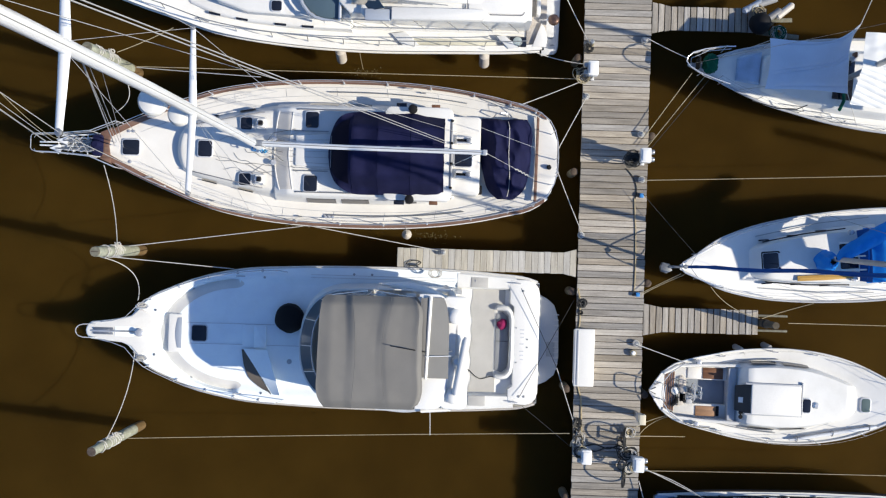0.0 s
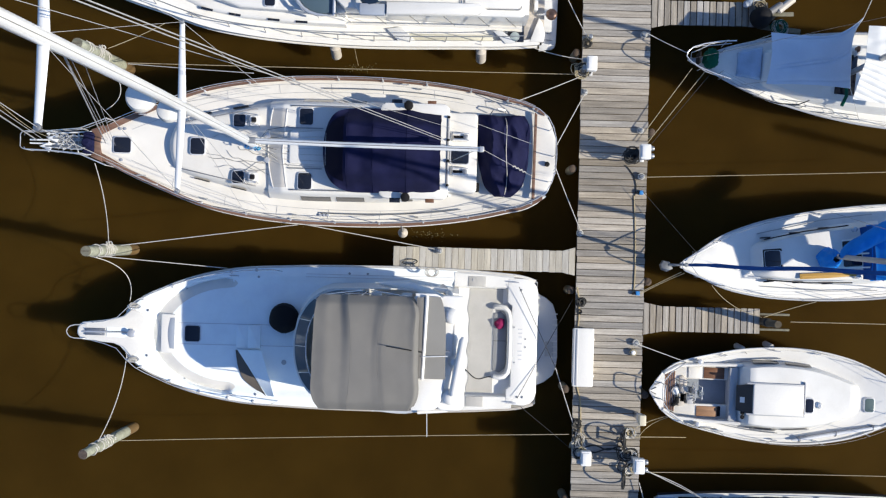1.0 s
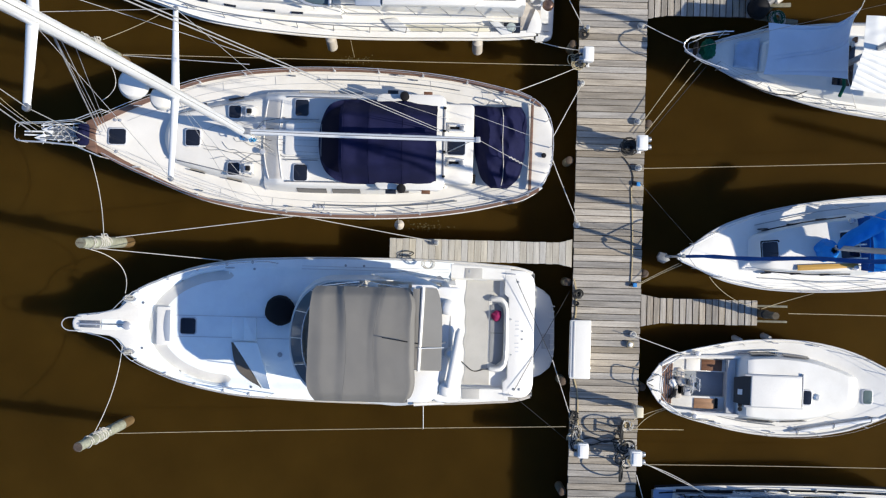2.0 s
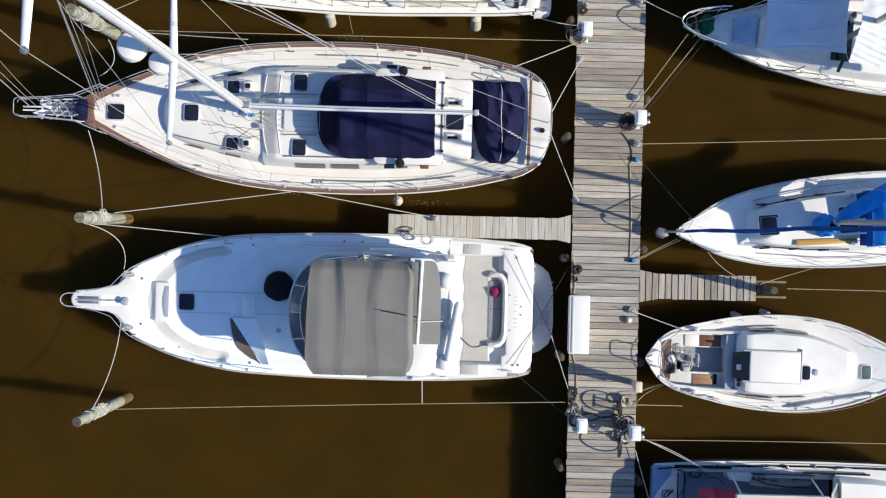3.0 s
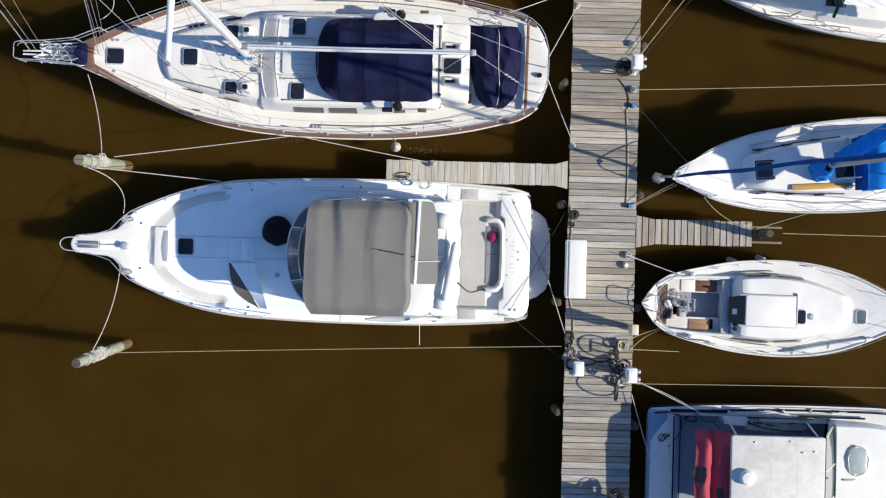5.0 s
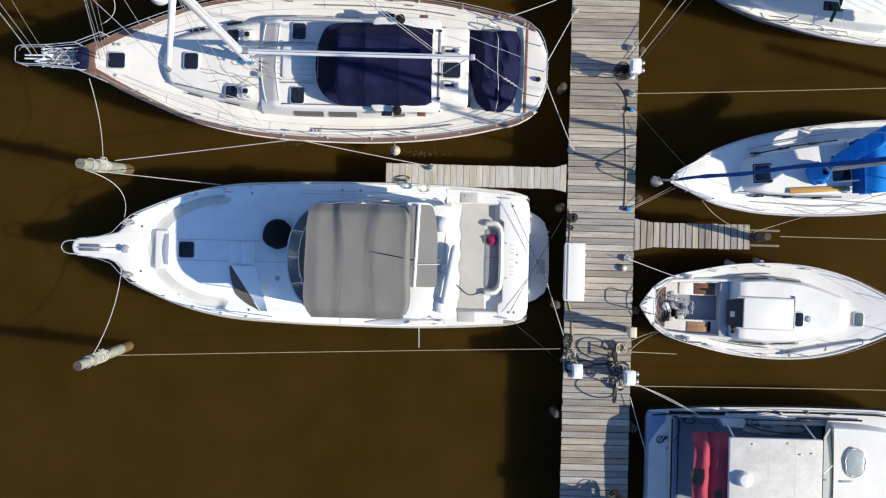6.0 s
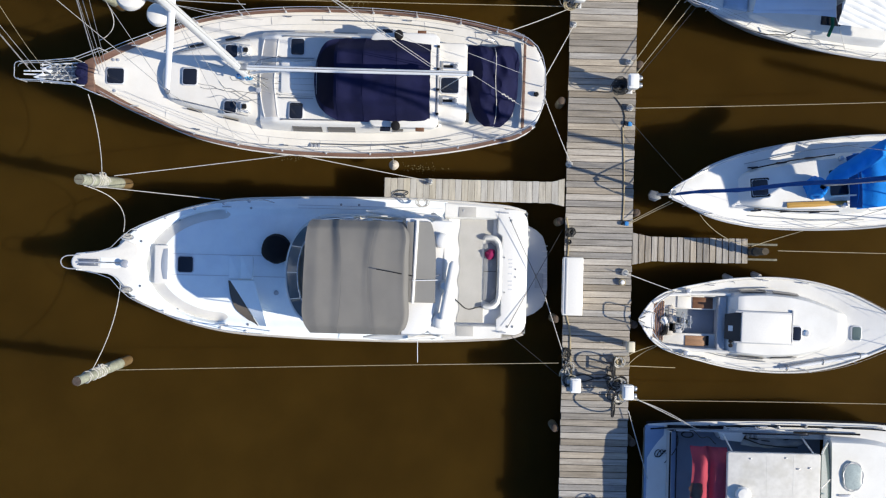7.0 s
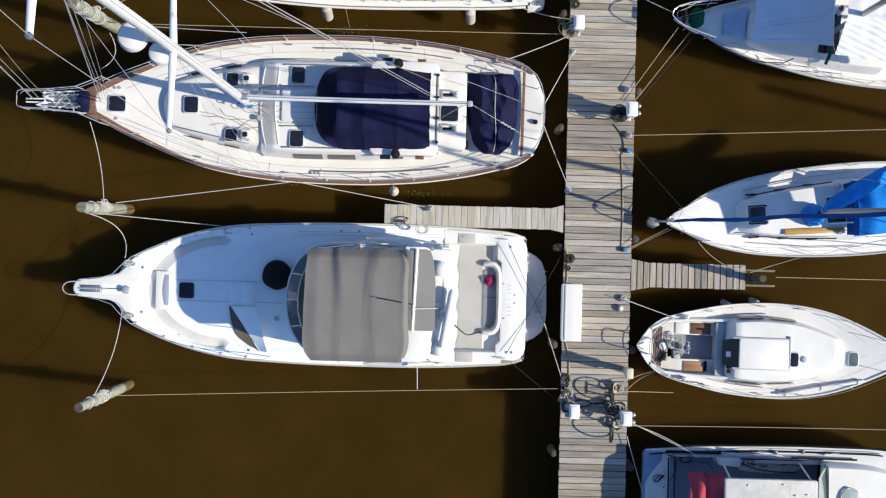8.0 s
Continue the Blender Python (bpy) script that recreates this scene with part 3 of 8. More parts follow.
for sg in (1, -1):
    pts = [(-9.35, sg * 0.25, 1.73), (-9.0, sg * 0.30, 1.90), (-8.6, sg * 0.42, 2.02)]
    pts += [(u, sg * (m_half(u) - 0.05), (m_sheer(u) + LOW) + 0.55) for u in np.linspace(-8.3, -4.4, 16)] + [(-4.2, sg * (m_half(-4.2) - 0.1), (m_sheer(-4.2) + LOW) + 0.05)]
    part("pulpit_loop", tube([(-10.0, 0, 1.90), (-9.99, sg * 0.05, 1.90), (-9.96, sg * 0.10, 1.90), (-9.90, sg * 0.15, 1.90), (-9.80, sg * 0.18, 1.89), (-9.6, sg * 0.19, 1.85), (-9.5, sg * 0.19, 1.72)], 0.016, 6), STEEL, yacht)
    chk = part("bow_chock", tube([(-8.22 + 0.17 * math.cos(a), sg * 0.72 + 0.07 * math.sin(a), 1.72 + 0.03 * math.sin(2 * a)) for a in np.linspace(0, 6.28, 20)], 0.022, 6), STEEL, yacht, "chrome bow chock with a mooring line")
    part("line_turns", tube([(-8.22 + 0.12 * math.cos(a), sg * 0.72 + 0.04 * math.sin(a) + 0.004 * a * sg, 1.74 + 0.004 * a) for a in np.linspace(0, 15, 40)], 0.013, 5), ROPEW, chk)
    rl = part("bow_rail", tube(pts, 0.012, 6), STEEL, yacht, "polished steel bow rail")
    for u in (-8.0, -7.2, -6.4, -5.6, -4.9):
        y = sg * (m_half(u) - 0.05)
        part("stanchion", tube([(u, y, (m_sheer(u) + LOW)), (u, y, (m_sheer(u) + LOW) + 0.55)], 0.010, 6), STEEL, rl)
        part("stanchion_base", spin([(0.045, 0), (0.045, 0.015), (0.02, 0.03)], 10, (u, y, (m_sheer(u) + LOW) + 0.03)), STEEL, rl)
    for u in (-8.15, -5.5, 2.2):
        part("cleat", cleat(u, sg * (m_half(u) - 0.16), (m_sheer(u) + LOW) + 0.06, 0.26), STEEL, yacht)

# sun deck: hatch, bow seat, steps, black covered seat, folded screen
OFFSET[yacht.name] = Vector((-2.94, 0, LOW - 0.12))
hatch(-6.62, 0.01, 1.45, 0.44, 0.46, yacht)
part("bow_seat", slab(rounded(-7.48, -7.08, -0.54, 0.53, 0.04), 1.22, 1.54, 0.03), GEL, yacht, "moulded white bow seat")
# a blue-grey strip stands for the shade on the seat's aft face
part("seat_shade", slab([(-7.10, -0.42), (-7.10, 0.44)] + [(-7.22 - 0.06 * math.cos(1.57 * q), 0.01 + 0.42 * q) for q in np.linspace(1, -1, 12)], 1.535, 1.55, 0.006), SHADEVINYL, yacht, "blue-grey strip that paints shade on the bow seat")
for y in (0.30, -0.28):
    part("deck_seam", tube([(u, y, (m_top(u, y) + LOW - 0.12) + 0.006) for u in np.linspace(-7.02, -3.75, 30)], 0.009, 5), LETTER, yacht)
part("step", slab(rounded(-5.42, -5.08, -0.36, 0.28, 0.03), 1.20, 1.44, 0.03), DECKM, yacht, "moulded step up to the bridge")
part("step", slab(rounded(-5.08, -4.74, -0.36, 0.28, 0.03), 1.20, 1.52, 0.03), DECKM, yacht)
cov = spin([(0.34, 0), (0.40, 0.1), (0.42, 0.28), (0.36, 0.42), (0.2, 0.50), (0.03, 0.53)], 22, (-4.10, 0.50, 1.28))
for v_ in cov.verts:
    v_.co += Vector((0.03, 0.03, 0.02)) * noise.noise(v_.co * 5) + Vector((0, 0, 0.05)) * noise.noise(v_.co * 3)
part("seat_cover", cov, BLACK, yacht, "black canvas cover over a round seat")
SCREEN_W = curve([(-1.65, -4.62), (-1.38, -5.00), (-1.25, -5.16), (-0.98, -5.31), (-0.41, -5.43)])


def mesh_screen(s, t):
    y = -0.41 - 1.24 * t
    return (SCREEN_W(y) + (-5.36 + 0.80 * t - SCREEN_W(y)) * s, y, 1.45 - 0.04 * t + 0.06 * s * t)


part("windscreen_cover", thick(grid(mesh_screen, 8, 16), 0.01), BROWNMESH, yacht, "brown mesh screen over the cabin front")
part("cabin_front", thick(grid(lambda s, t: (-5.38 + 0.7 * s + 0.86 * t * (1 - 0.55 * s), -0.40 - 1.24 * t, 1.46 + 0.18 * s + 0.05 * t), 8, 10), 0.02), DECKM, yacht, "sloping white cabin front")

OFFSET[yacht.name] = Vector((-3.0, 0, 0))
# deckhouse and flybridge
m_hw = curve([(-3.75, 0.35), (-3.62, 0.95), (-3.3, 1.36), (-2.8, 1.52), (-1, 1.58), (0.2, 1.56), (0.62, 1.48)])
YO = -0.12


def bridge_plan(k):
    """The rounded plan of the deckhouse, for k from -1 to 1 round the front."""
    a, sg = abs(k), (1 if k > 0 else -1)
    if a < 0.5:
        th = a / 0.5 * math.pi / 2
        return -2.55 - 1.12 * math.cos(th), sg * 1.53 * math.sin(th) ** 0.85
    q = (a - 0.5) / 0.5
    return -2.55 + 3.17 * q, sg * (1.53 + 0.06 * math.sin(math.pi * q) - 0.06 * q)


def bridge_wall(s, t):
    u, y = bridge_plan(2 * t - 1)
    lean = 0.22 * (1 - s) * max(0.0, (-2.0 - u) / 1.67)
    return (u - lean, y + YO * s, 1.0 + 1.95 * s)


part("deckhouse", thick(grid(bridge_wall, 6, 90), 0.03), GEL, yacht, "white deckhouse sides below the flybridge")
part("bridge_floor", slab([(x * 0.99, y * 0.98 + YO) for x, y in (bridge_plan(k) for k in np.linspace(-1, 1, 60))], 2.40, 2.48), DECK, yacht, "white flybridge floor")


def screen(s, t):
    a = (2 * t - 1)
    ang = a * 1.75
    u = -2.55 - 1.12 * math.cos(ang * 0.86) + 0.55 * (abs(a) ** 3) * 1.2
    y = YO + 1.50 * math.sin(min(max(ang, -1.57), 1.57))
    return (u + 0.35 * s, y * (1 - 0.06 * s), 2.93 + 0.42 * s)


ws = part("windscreen", thick(grid(screen, 4, 40), 0.012), SMOKE, yacht, "smoked wraparound bridge windscreen")
part("screen_frame", tube([screen(0, t) for t in np.linspace(0, 1, 41)], 0.028, 6), GEL, ws)
part("screen_frame", tube([screen(1, t) for t in np.linspace(0, 1, 41)], 0.016, 6), STEEL, ws)
for t in (0.22, 0.36, 0.5, 0.64, 0.78):
    part("screen_post", tube([screen(0, t), screen(0.5, t), screen(1, t)], 0.012, 5), GEL, ws)

# bimini: three bowed panels of taupe canvas over steel hoops
BY0, BY1 = -1.65, 1.27


EDGE_F = curve([(-1.65, -2.90), (-1.45, -3.01), (-0.6, -3.07), (0.3, -3.05), (0.95, -3.02), (1.22, -2.96), (1.30, -2.88)])
SEAM_1 = curve([(-1.71, -2.20), (-1.0, -2.12), (-0.1, -2.09), (0.6, -2.13), (1.22, -2.22)])
SEAM_2 = curve([(-1.71, -1.27), (-1.0, -1.36), (-0.1, -1.42), (0.6, -1.35), (1.22, -1.22)])
EDGE_A = curve([(-1.71, -0.60), (-1.45, -0.44), (-0.5, -0.39), (0.4, -0.40), (1.0, -0.42), (1.22, -0.52), (1.30, -0.62)])


def bimini(s, t):
    y = BY0 + (BY1 - BY0) * t
    e = abs(2 * t - 1)
    i = min(int(s * 3), 2)
    k = s * 3 - i
    lines = (EDGE_F(y), SEAM_1(y), SEAM_2(y), EDGE_A(y))
    u = lines[i] + (lines[i + 1] - lines[i]) * k
    # each panel hangs between its hoops, deepest just before the next one
    deep = (0.075, 0.034, 0.036)[i] * (1 - 0.70 * smooth(0.1, 0.8, 1 - t))
    sag = -deep * smooth(0.0, 0.80, k) * (1 - smooth(0.72, 1.0, k)) - 0.012 * math.sin(math.pi * k) * math.cos(7 * t)
    hump = 0.012 * smooth(0.0, 0.10, k) * (1 - smooth(0.10, 0.5, k)) if i == 2 else 0.0
    front = -0.05 * (1 - smooth(0.0, 0.4, k)) if i == 0 else 0.0
    back = -0.10 * smooth(0.88, 1.0, k) if i == 2 else 0.0
    crown = 0.30 * (1 - e**4) - 0.12 * max(0.0, e - 0.86) * 7
    return (u, y, 3.97 + crown + sag + hump + front + back + 0.010 * noise.noise((u * 2.5, y * 2.5, 3)))


bim = part("bimini", thick(grid(bimini, 90, 56), 0.012), TAUPE, yacht, "taupe canvas bimini of three panels")
for s in (0.0, 1 / 3, 2 / 3, 1.0):
    part("hoop", tube([Vector(bimini(min(max(s, 0.02), 0.98), t)) - Vector((0, 0, 0.05)) for t in np.linspace(0.03, 0.97, 17)], 0.014, 6), STEEL, bim)
for s in (1 / 3, 2 / 3):
    part("seam", tube([Vector(bimini(s, t)) + Vector((0, 0, 0.001)) for t in np.linspace(0.0, 1, 25)], 0.005, 5), TAUPE, bim)
for y, sg in ((BY1, 1), (BY0, -1)):
    for a, b in ((-2.9, -1.9), (-0.6, -1.7), (-1.9, -1.75)):
        part("bimini_leg", tube([(a, y - sg * 0.02, 3.68), (b, sg * 1.5 + YO, 2.95)], 0.014, 6), STEEL, bim)
part("aft_awning", thick(grid(lambda s, t: (-0.30 + 0.60 * s - 0.16 * s * t**6, -0.80 + 2.08 * t, 4.00 + 0.02 * math.sin(3 * t + s)), 10, 24), 0.012), AWNGREY, yacht, "narrow grey awning behind the bimini")
part("aft_flap", thick(grid(lambda s, t: (-0.46 + 0.16 * s, -0.78 + 2.04 * t, 4.03 + 0.01 * math.sin(3.1 * s)), 4, 24), 0.010), TAUPE, yacht, "taupe canvas flap joining bimini and awning")
part("hardtop", slab([(-0.55, -1.62), (-0.10, -1.62), (0.06, -1.58), (0.16, -1.48), (0.24, -1.28), (0.30, -0.78), (-0.55, -0.78)], 3.80, 3.92, 0.03), CLEAN, yacht, "white moulded hardtop beside the awning")
part("hardtop_lip", slab([(-0.50, 1.22), (-0.50, 1.36), (0.02, 1.36), (0.14, 1.30), (0.20, 1.22)], 3.84, 3.93, 0.02), CLEAN, yacht)
part("light_bar", tube([(-0.20, 1.30, 4.01), (-0.24, 0.2, 4.02), (-0.28, -0.82, 4.01)], 0.045, 8), GEL, yacht, "white bar across the radar arch")
# radar arch
arch = part("radar_arch", tube([(0.15, 1.62 + YO, 2.3), (0.38, 1.45 + YO, 3.3), (0.48, 1.15 + YO, 3.72), (0.52, -0.1, 3.80), (0.5, -1.2 + YO, 3.72), (0.42, -1.5 + YO, 3.3), (0.2, -1.66 + YO, 2.3)], [0.10, 0.09, 0.07, 0.06, 0.07, 0.09, 0.10], 10, flat=0.6), GEL, yacht, "white glass-fibre radar arch")
for sg in (1, -1):
    def fin(s, t, sg=sg):
        """A swept arch leg that rises aft from the side deck to the flat top."""
        x = -1.62 + 2.12 * s
        out = curve([(-1.62, 1.72), (-0.66, 1.72), (-0.13, 1.57), (0.14, 1.47), (0.38, 1.32), (0.50, 1.10)])(x)
        wide = curve([(-1.62, 0.05), (-0.8, 0.24), (-0.3, 0.27), (0.1, 0.28), (0.50, 0.32)])(x)
        z = curve([(-1.62, 2.46), (-0.8, 2.72), (0.0, 3.22), (0.50, 3.70)])(x)
        k = 2 * t - 1
        return (x, YO + sg * (out - wide * t), z + 0.07 * (1 - k * k))
    part("arch_leg", thick(grid(fin, 30, 10), 0.05), CLEAN, arch, "swept white leg of the radar arch")
for y in (0.80, -1.26):
    part("dome", spin([(0.05, 0), (0.15, 0.02), (0.20, 0.08), (0.20, 0.14), (0.15, 0.20), (0.07, 0.235), (0.01, 0.24)], 20, (0.44, y, 3.78)), GEL, arch, "white satellite dome")
part("radar_antenna", tube([(0.76, 0.28, 4.02), (0.74, 0.18, 4.02), (0.52, -1.12, 4.02), (0.50, -1.22, 4.02)], [0.07, 0.11, 0.11, 0.07], 10), GEL, arch, "long white open radar antenna")
part("radar_base", spin([(0.16, 0), (0.15, 0.12), (0.08, 0.2)], 14, (0.52, -0.36, 3.76)), GEL, arch)
part("arch_top", slab(rounded(0.08, 0.80, -1.62, 1.32, 0.18), 3.66, 3.79, 0.05, seg=3), CLEAN, arch, "flat white top of the arch")
part("horn", tube([(0.15, -0.12, 3.9), (0.3, -0.10, 3.92), (0.42, -0.08, 3.92)], [0.05, 0.03, 0.02], 8), GALV, arch)
part("antenna", tube([(-1.20, 0.03, 4.42), (-0.75, -0.04, 4.36), (-0.30, -0.12, 4.10)], [0.010, 0.013, 0.018], 6), BLACK, yacht, "black whip antenna laid down")
part("antenna", tube([(-0.30, -0.24, 4.08), (0.36, -0.21, 4.03)], 0.012, 6), ALU, yacht)
part("antenna", tube([(-0.15, -1.80, 2.9), (-0.13, -2.42, 2.95)], 0.009, 6), ALU, yacht, "thin white antenna over the side")
part("bridge_coaming", tube([(-0.4, -m_hw(-0.4) + YO - 0.05, 2.95), (0.35, -m_hw(0.35) + YO - 0.05, 2.95), (0.62, -1.2 + YO, 2.95), (0.66, 0, 2.95), (0.62, 1.2 + YO, 2.95), (0.3, m_hw(0.3) + YO, 2.95), (-0.3, m_hw(-0.3) + YO, 2.95)], 0.07, 8), GEL, yacht)
part("bridge_seat", slab(rounded(-0.6, 0.62, -1.62, 1.25, 0.12), 2.46, 2.97, 0.05), CLEAN, yacht, "white bench at the back of the bridge")
part("wheel", tube([(-2.2 + 0.1 * math.cos(a), 0.45 + 0.22 * math.sin(a), 3.1 + 0.15 * math.cos(a)) for a in np.linspace(0, 6.28, 18)], 0.015, 5), STEEL, yacht)

# cockpit and stern
part("cockpit_floor", box(0.3, 2.2, -1.58, 1.52, 0.94, 1.00), CLEAN, yacht, "white cockpit floor")


def m_carpet():
    """A carpet whose wavy forward edge draws the shadow lobes of the arch."""
    out = [(1.62, -1.43), (1.62, 1.02), (1.86, 1.02), (1.86, 1.46)]
    return out + [(0.92 + 0.020 * math.sin(5.5 * y) + 0.022 * math.sin(11 * y + 1) + 0.03 * noise.noise((y * 3, 1, 2)), y) for y in np.linspace(1.46, -1.43, 40)]


part("cockpit_carpet", slab(m_carpet(), 0.995, 1.012), CARPET, yacht, "pale grey cockpit carpet")


def m_side(sg):
    def f(s, t):
        u = 0.5 + 1.65 * s
        yo, yi = m_half(u), 1.46
        q = [(yi, 0.98), (yi + 0.02, m_sheer(u) - 0.03), (yi + 0.06, m_sheer(u) + 0.03), (yo - 0.05, m_sheer(u) + 0.04), (yo, m_sheer(u))]
        y, z = q[min(int(round(t * 4)), 4)]
        return (u, sg * y, z)
    return f


for sg in (1, -1):
    part("side_deck", thick(grid(m_side(sg), 14, 4), 0.02), DECK, yacht)
    part("side_pad", box(0.88, 1.36, sg * 1.655 - 0.14, sg * 1.655 + 0.14, m_sheer(1.3) + 0.03, m_sheer(1.3) + 0.055, 0.01), CARPET, yacht, "grey non-slip pad")
part("stern_deck", slab([(2.5, -1.74), (2.66, -1.68), (2.77, -1.56), (2.82, -1.38), (2.82, 1.38), (2.78, 1.55), (2.68, 1.68), (2.5, 1.76), (1.98, 1.78), (1.98, 1.1), (2.1, 1.0), (2.1, -1.2), (1.98, -1.3), (1.98, -1.72)], 0.9, 1.26, 0.05), CLEAN, yacht, "white stern deck above the transom")
bench = part("transom_bench", slab(rounded(1.56, 2.16, -1.06, 1.06, 0.16), 0.96, 1.02, 0.02), GEL, yacht, "moulded transom bench")
part("bench_back", tube([(1.64, 0.95, 1.10), (1.78, 0.965, 1.13), (1.92, 0.93, 1.15), (2.02, 0.82, 1.16), (2.06, 0.65, 1.17), (2.07, 0.0, 1.17), (2.06, -0.65, 1.17), (2.02, -0.83, 1.16), (1.92, -0.94, 1.15), (1.78, -0.975, 1.13), (1.64, -0.96, 1.10)], [0.07] + [0.085] * 9 + [0.07], 12, flat=1.3), GEL, bench, "rounded white coaming round the bench")
part("cushion", slab([(1.61, -0.80), (1.80, -0.86), (1.94, -0.74), (1.985, -0.55), (1.985, 0.52), (1.94, 0.72), (1.80, 0.84), (1.61, 0.78)], 1.015, 1.05, 0.015), CUSHION, bench, "grey seat cushion")
part("cushion_seam", tube([(1.62, 0.02, 1.053), (1.97, 0.02, 1.053)], 0.006, 5), BLACK, bench)
tow = spin([(0.13, 0), (0.15, 0.04), (0.09, 0.10), (0.03, 0.13)], 14, (0, 0, 0))
for v_ in tow.verts:
    v_.co += 0.05 * Vector((noise.noise(v_.co * 9), noise.noise(v_.co * 9 + Vector((4, 0, 0))), abs(noise.noise(v_.co * 12))))
    v_.co.x *= 1.15
solo("towel", tow, PINK, 1.78, V_M + 0.50, "crumpled magenta towel on the transom bench", "towel", z=1.05)
# the name on the stern cannot be read: bars of its size
for k, (a, b) in enumerate(((0.42, 0.10), (0.02, -0.08), (-0.18, -0.52))):
    n_bar = max(1, int((a - b) / 0.09))
    for i in range(n_bar):
        y = a - (a - b) * (i + 0.5) / n_bar
        part("name_bar", box(2.28 + 0.012 * i % 0.03, 2.40, y - 0.018, y + 0.018, 1.256, 1.264), LETTER, yacht)
plat = part("swim_platform", slab([(2.7, 1.36), (2.84, 1.37), (3.12, 1.22), (3.30, 1.06), (3.39, 0.80), (3.44, 0.50), (3.46, -0.42), (3.42, -0.72), (3.34, -0.95), (3.10, -1.15), (2.84, -1.26), (2.7, -1.26)], 0.30, 0.42, 0.03), PLATGREY, yacht, "grey swim platform at the waterline")
for k in range(11):
    y = 0.78 - 0.155 * k
    part("slat", box(3.30, 3.44, y - 0.014, y + 0.014, 0.42, 0.432), GEL, plat)
part("platform_hatch", box(3.1, 3.34, -0.42, 0.0, 0.42, 0.432, 0.004), GREYGEL, plat)
for x, y in ((2.18, 0.42), (2.2, -0.55), (2.5, 0.1), (2.5, -0.12)):
    part("deck_fitting", spin([(0.022, 0), (0.022, 0.02), (0.010, 0.03)], 8, (x, y, 1.26)), GALV, yacht)
part("shore_hose", tube([(0.72 + 0.86 * q, -0.72 - 0.32 * math.sin(2.2 * q) + 0.03 * math.sin(9 * q), 1.03 + 0.10 * smooth(0.8, 1, q)) for q in np.linspace(0, 1, 18)], 0.012, 6), HOSE, yacht, "dark shore power cable")
coil = []
for k in range(40):
    a = k * 0.5
    coil.append((-0.2 + 0.14 * math.cos(a) + 0.003 * k, 1.88 + 0.12 * math.sin(a), 1.62 + 0.02 * math.sin(a * 0.7)))
part("rope_coil", tube(coil, 0.013, 5), ROPEW, yacht, "coil of white rope on the rail")

# small fittings
for u, y in ((-7.9, 0.62), (-7.9, -0.62), (-6.9, 1.25), (-6.9, -1.25), (-4.9, 1.62), (-4.9, -1.62), (-2.4, 1.78), (-1.9, 1.78), (1.0, 1.70), (2.35, 1.45), (2.3, -1.5), (2.45, -1.5)):
    part("deck_plate", spin([(0.035, 0), (0.035, 0.012), (0.018, 0.018)], 10, (u, y, m_top(u, y) + 0.004 if u < 0.5 else (m_sheer(u) + 0.04 if u < 2 else 1.262))), GALV, yacht)
part("vent", spin([(0.07, 0), (0.07, 0.03), (0.03, 0.05)], 12, (-4.15, -0.72, m_top(-4.15, -0.72))), GREYGEL, yacht)
for y in (1.66, 1.74):
    part("side_moulding", tube([(u, y, m_top(u, y) + 0.004) for u in np.linspace(-3.6, 0.45, 24)], 0.008, 5), LETTER, yacht)
for u, y in ((-2.45, 1.36), (-1.55, 1.40), (-0.75, 1.40)):
    part("bridge_locker", box(u - 0.14, u + 0.14, y - 0.07 + YO, y + 0.06 + YO, 2.9, 2.99, 0.02), GEL, yacht)
part("bridge_console", slab(rounded(-2.9, -2.35, -1.0, 0.9, 0.1), 2.46, 3.0, 0.06), GEL, yacht, "white steering console")

# ---- the large sailing yacht ----
MASTU = -4.97
BRIGHTROPE = mat("bright_blue_rope", (0.02, 0.28, 0.55), 0.8, var=0.2, scale=20, fine=150, bump=0.3)
V_S = 2.57
ketch = thing("sailing_yacht", -4.0, V_S, "cream centre-cockpit sailing yacht with navy canvas, moored stern to the pier", "boat")
s_half = curve([(-9.25, 0.32), (-8.45, 0.74), (-7.5, 1.15), (-6.4, 1.57), (-5.2, 1.83), (-4.1, 1.95), (-2.8, 2.0), (-1.3, 1.98), (0.2, 1.85), (1.75, 1.55), (2.55, 1.3), (2.95, 0.95), (3.14, 0.45)])
s_sheer = curve([(-9.25, 2.15), (-6, 1.9), (-2, 1.75), (1, 1.8), (3.14, 1.95)])
part("hull", hull_mesh(-9.25, 3.14, s_half, s_sheer, 60, 0.86, 0.6, 1.2, 0.4), CREAMGEL, ketch, "cream hull")


def s_deck(s, t):
    u = -9.24 + 12.36 * s
    k = 2 * t - 1
    return (u, s_half(u) * k, s_sheer(u) + 0.06 * (1 - k * k))


part("deck", thick(grid(s_deck, 80, 24), 0.04), CREAM, ketch, "cream non-skid side decks")
for sg in (1, -1):
    part("toe_rail", thick(grid(lambda s, t, sg=sg: (-9.2 + 12.0 * s, sg * (s_half(-9.2 + 12.0 * s) + 0.025 - (0.095 + 0.09 * (1 - smooth(-9.0, -6.6, -9.2 + 12.0 * s))) * t), s_sheer(-9.2 + 12.0 * s) + 0.09), 70, 1), 0.09), TEAK, ketch, "weathered teak toe rail")
    part("rub_strake", tube([(u, sg * (s_half(u) + 0.025), s_sheer(u) - 0.16) for u in np.linspace(-9.0, 2.9, 50)], 0.022, 6), CREAMGEL, ketch)
part("bow_cap", slab([(-9.36, 0.36), (-9.36, -0.36), (-9.05, -0.50), (-9.12, 0.0), (-9.05, 0.50)], 2.10, 2.28, 0.02), TEAK, ketch, "teak bow cap")
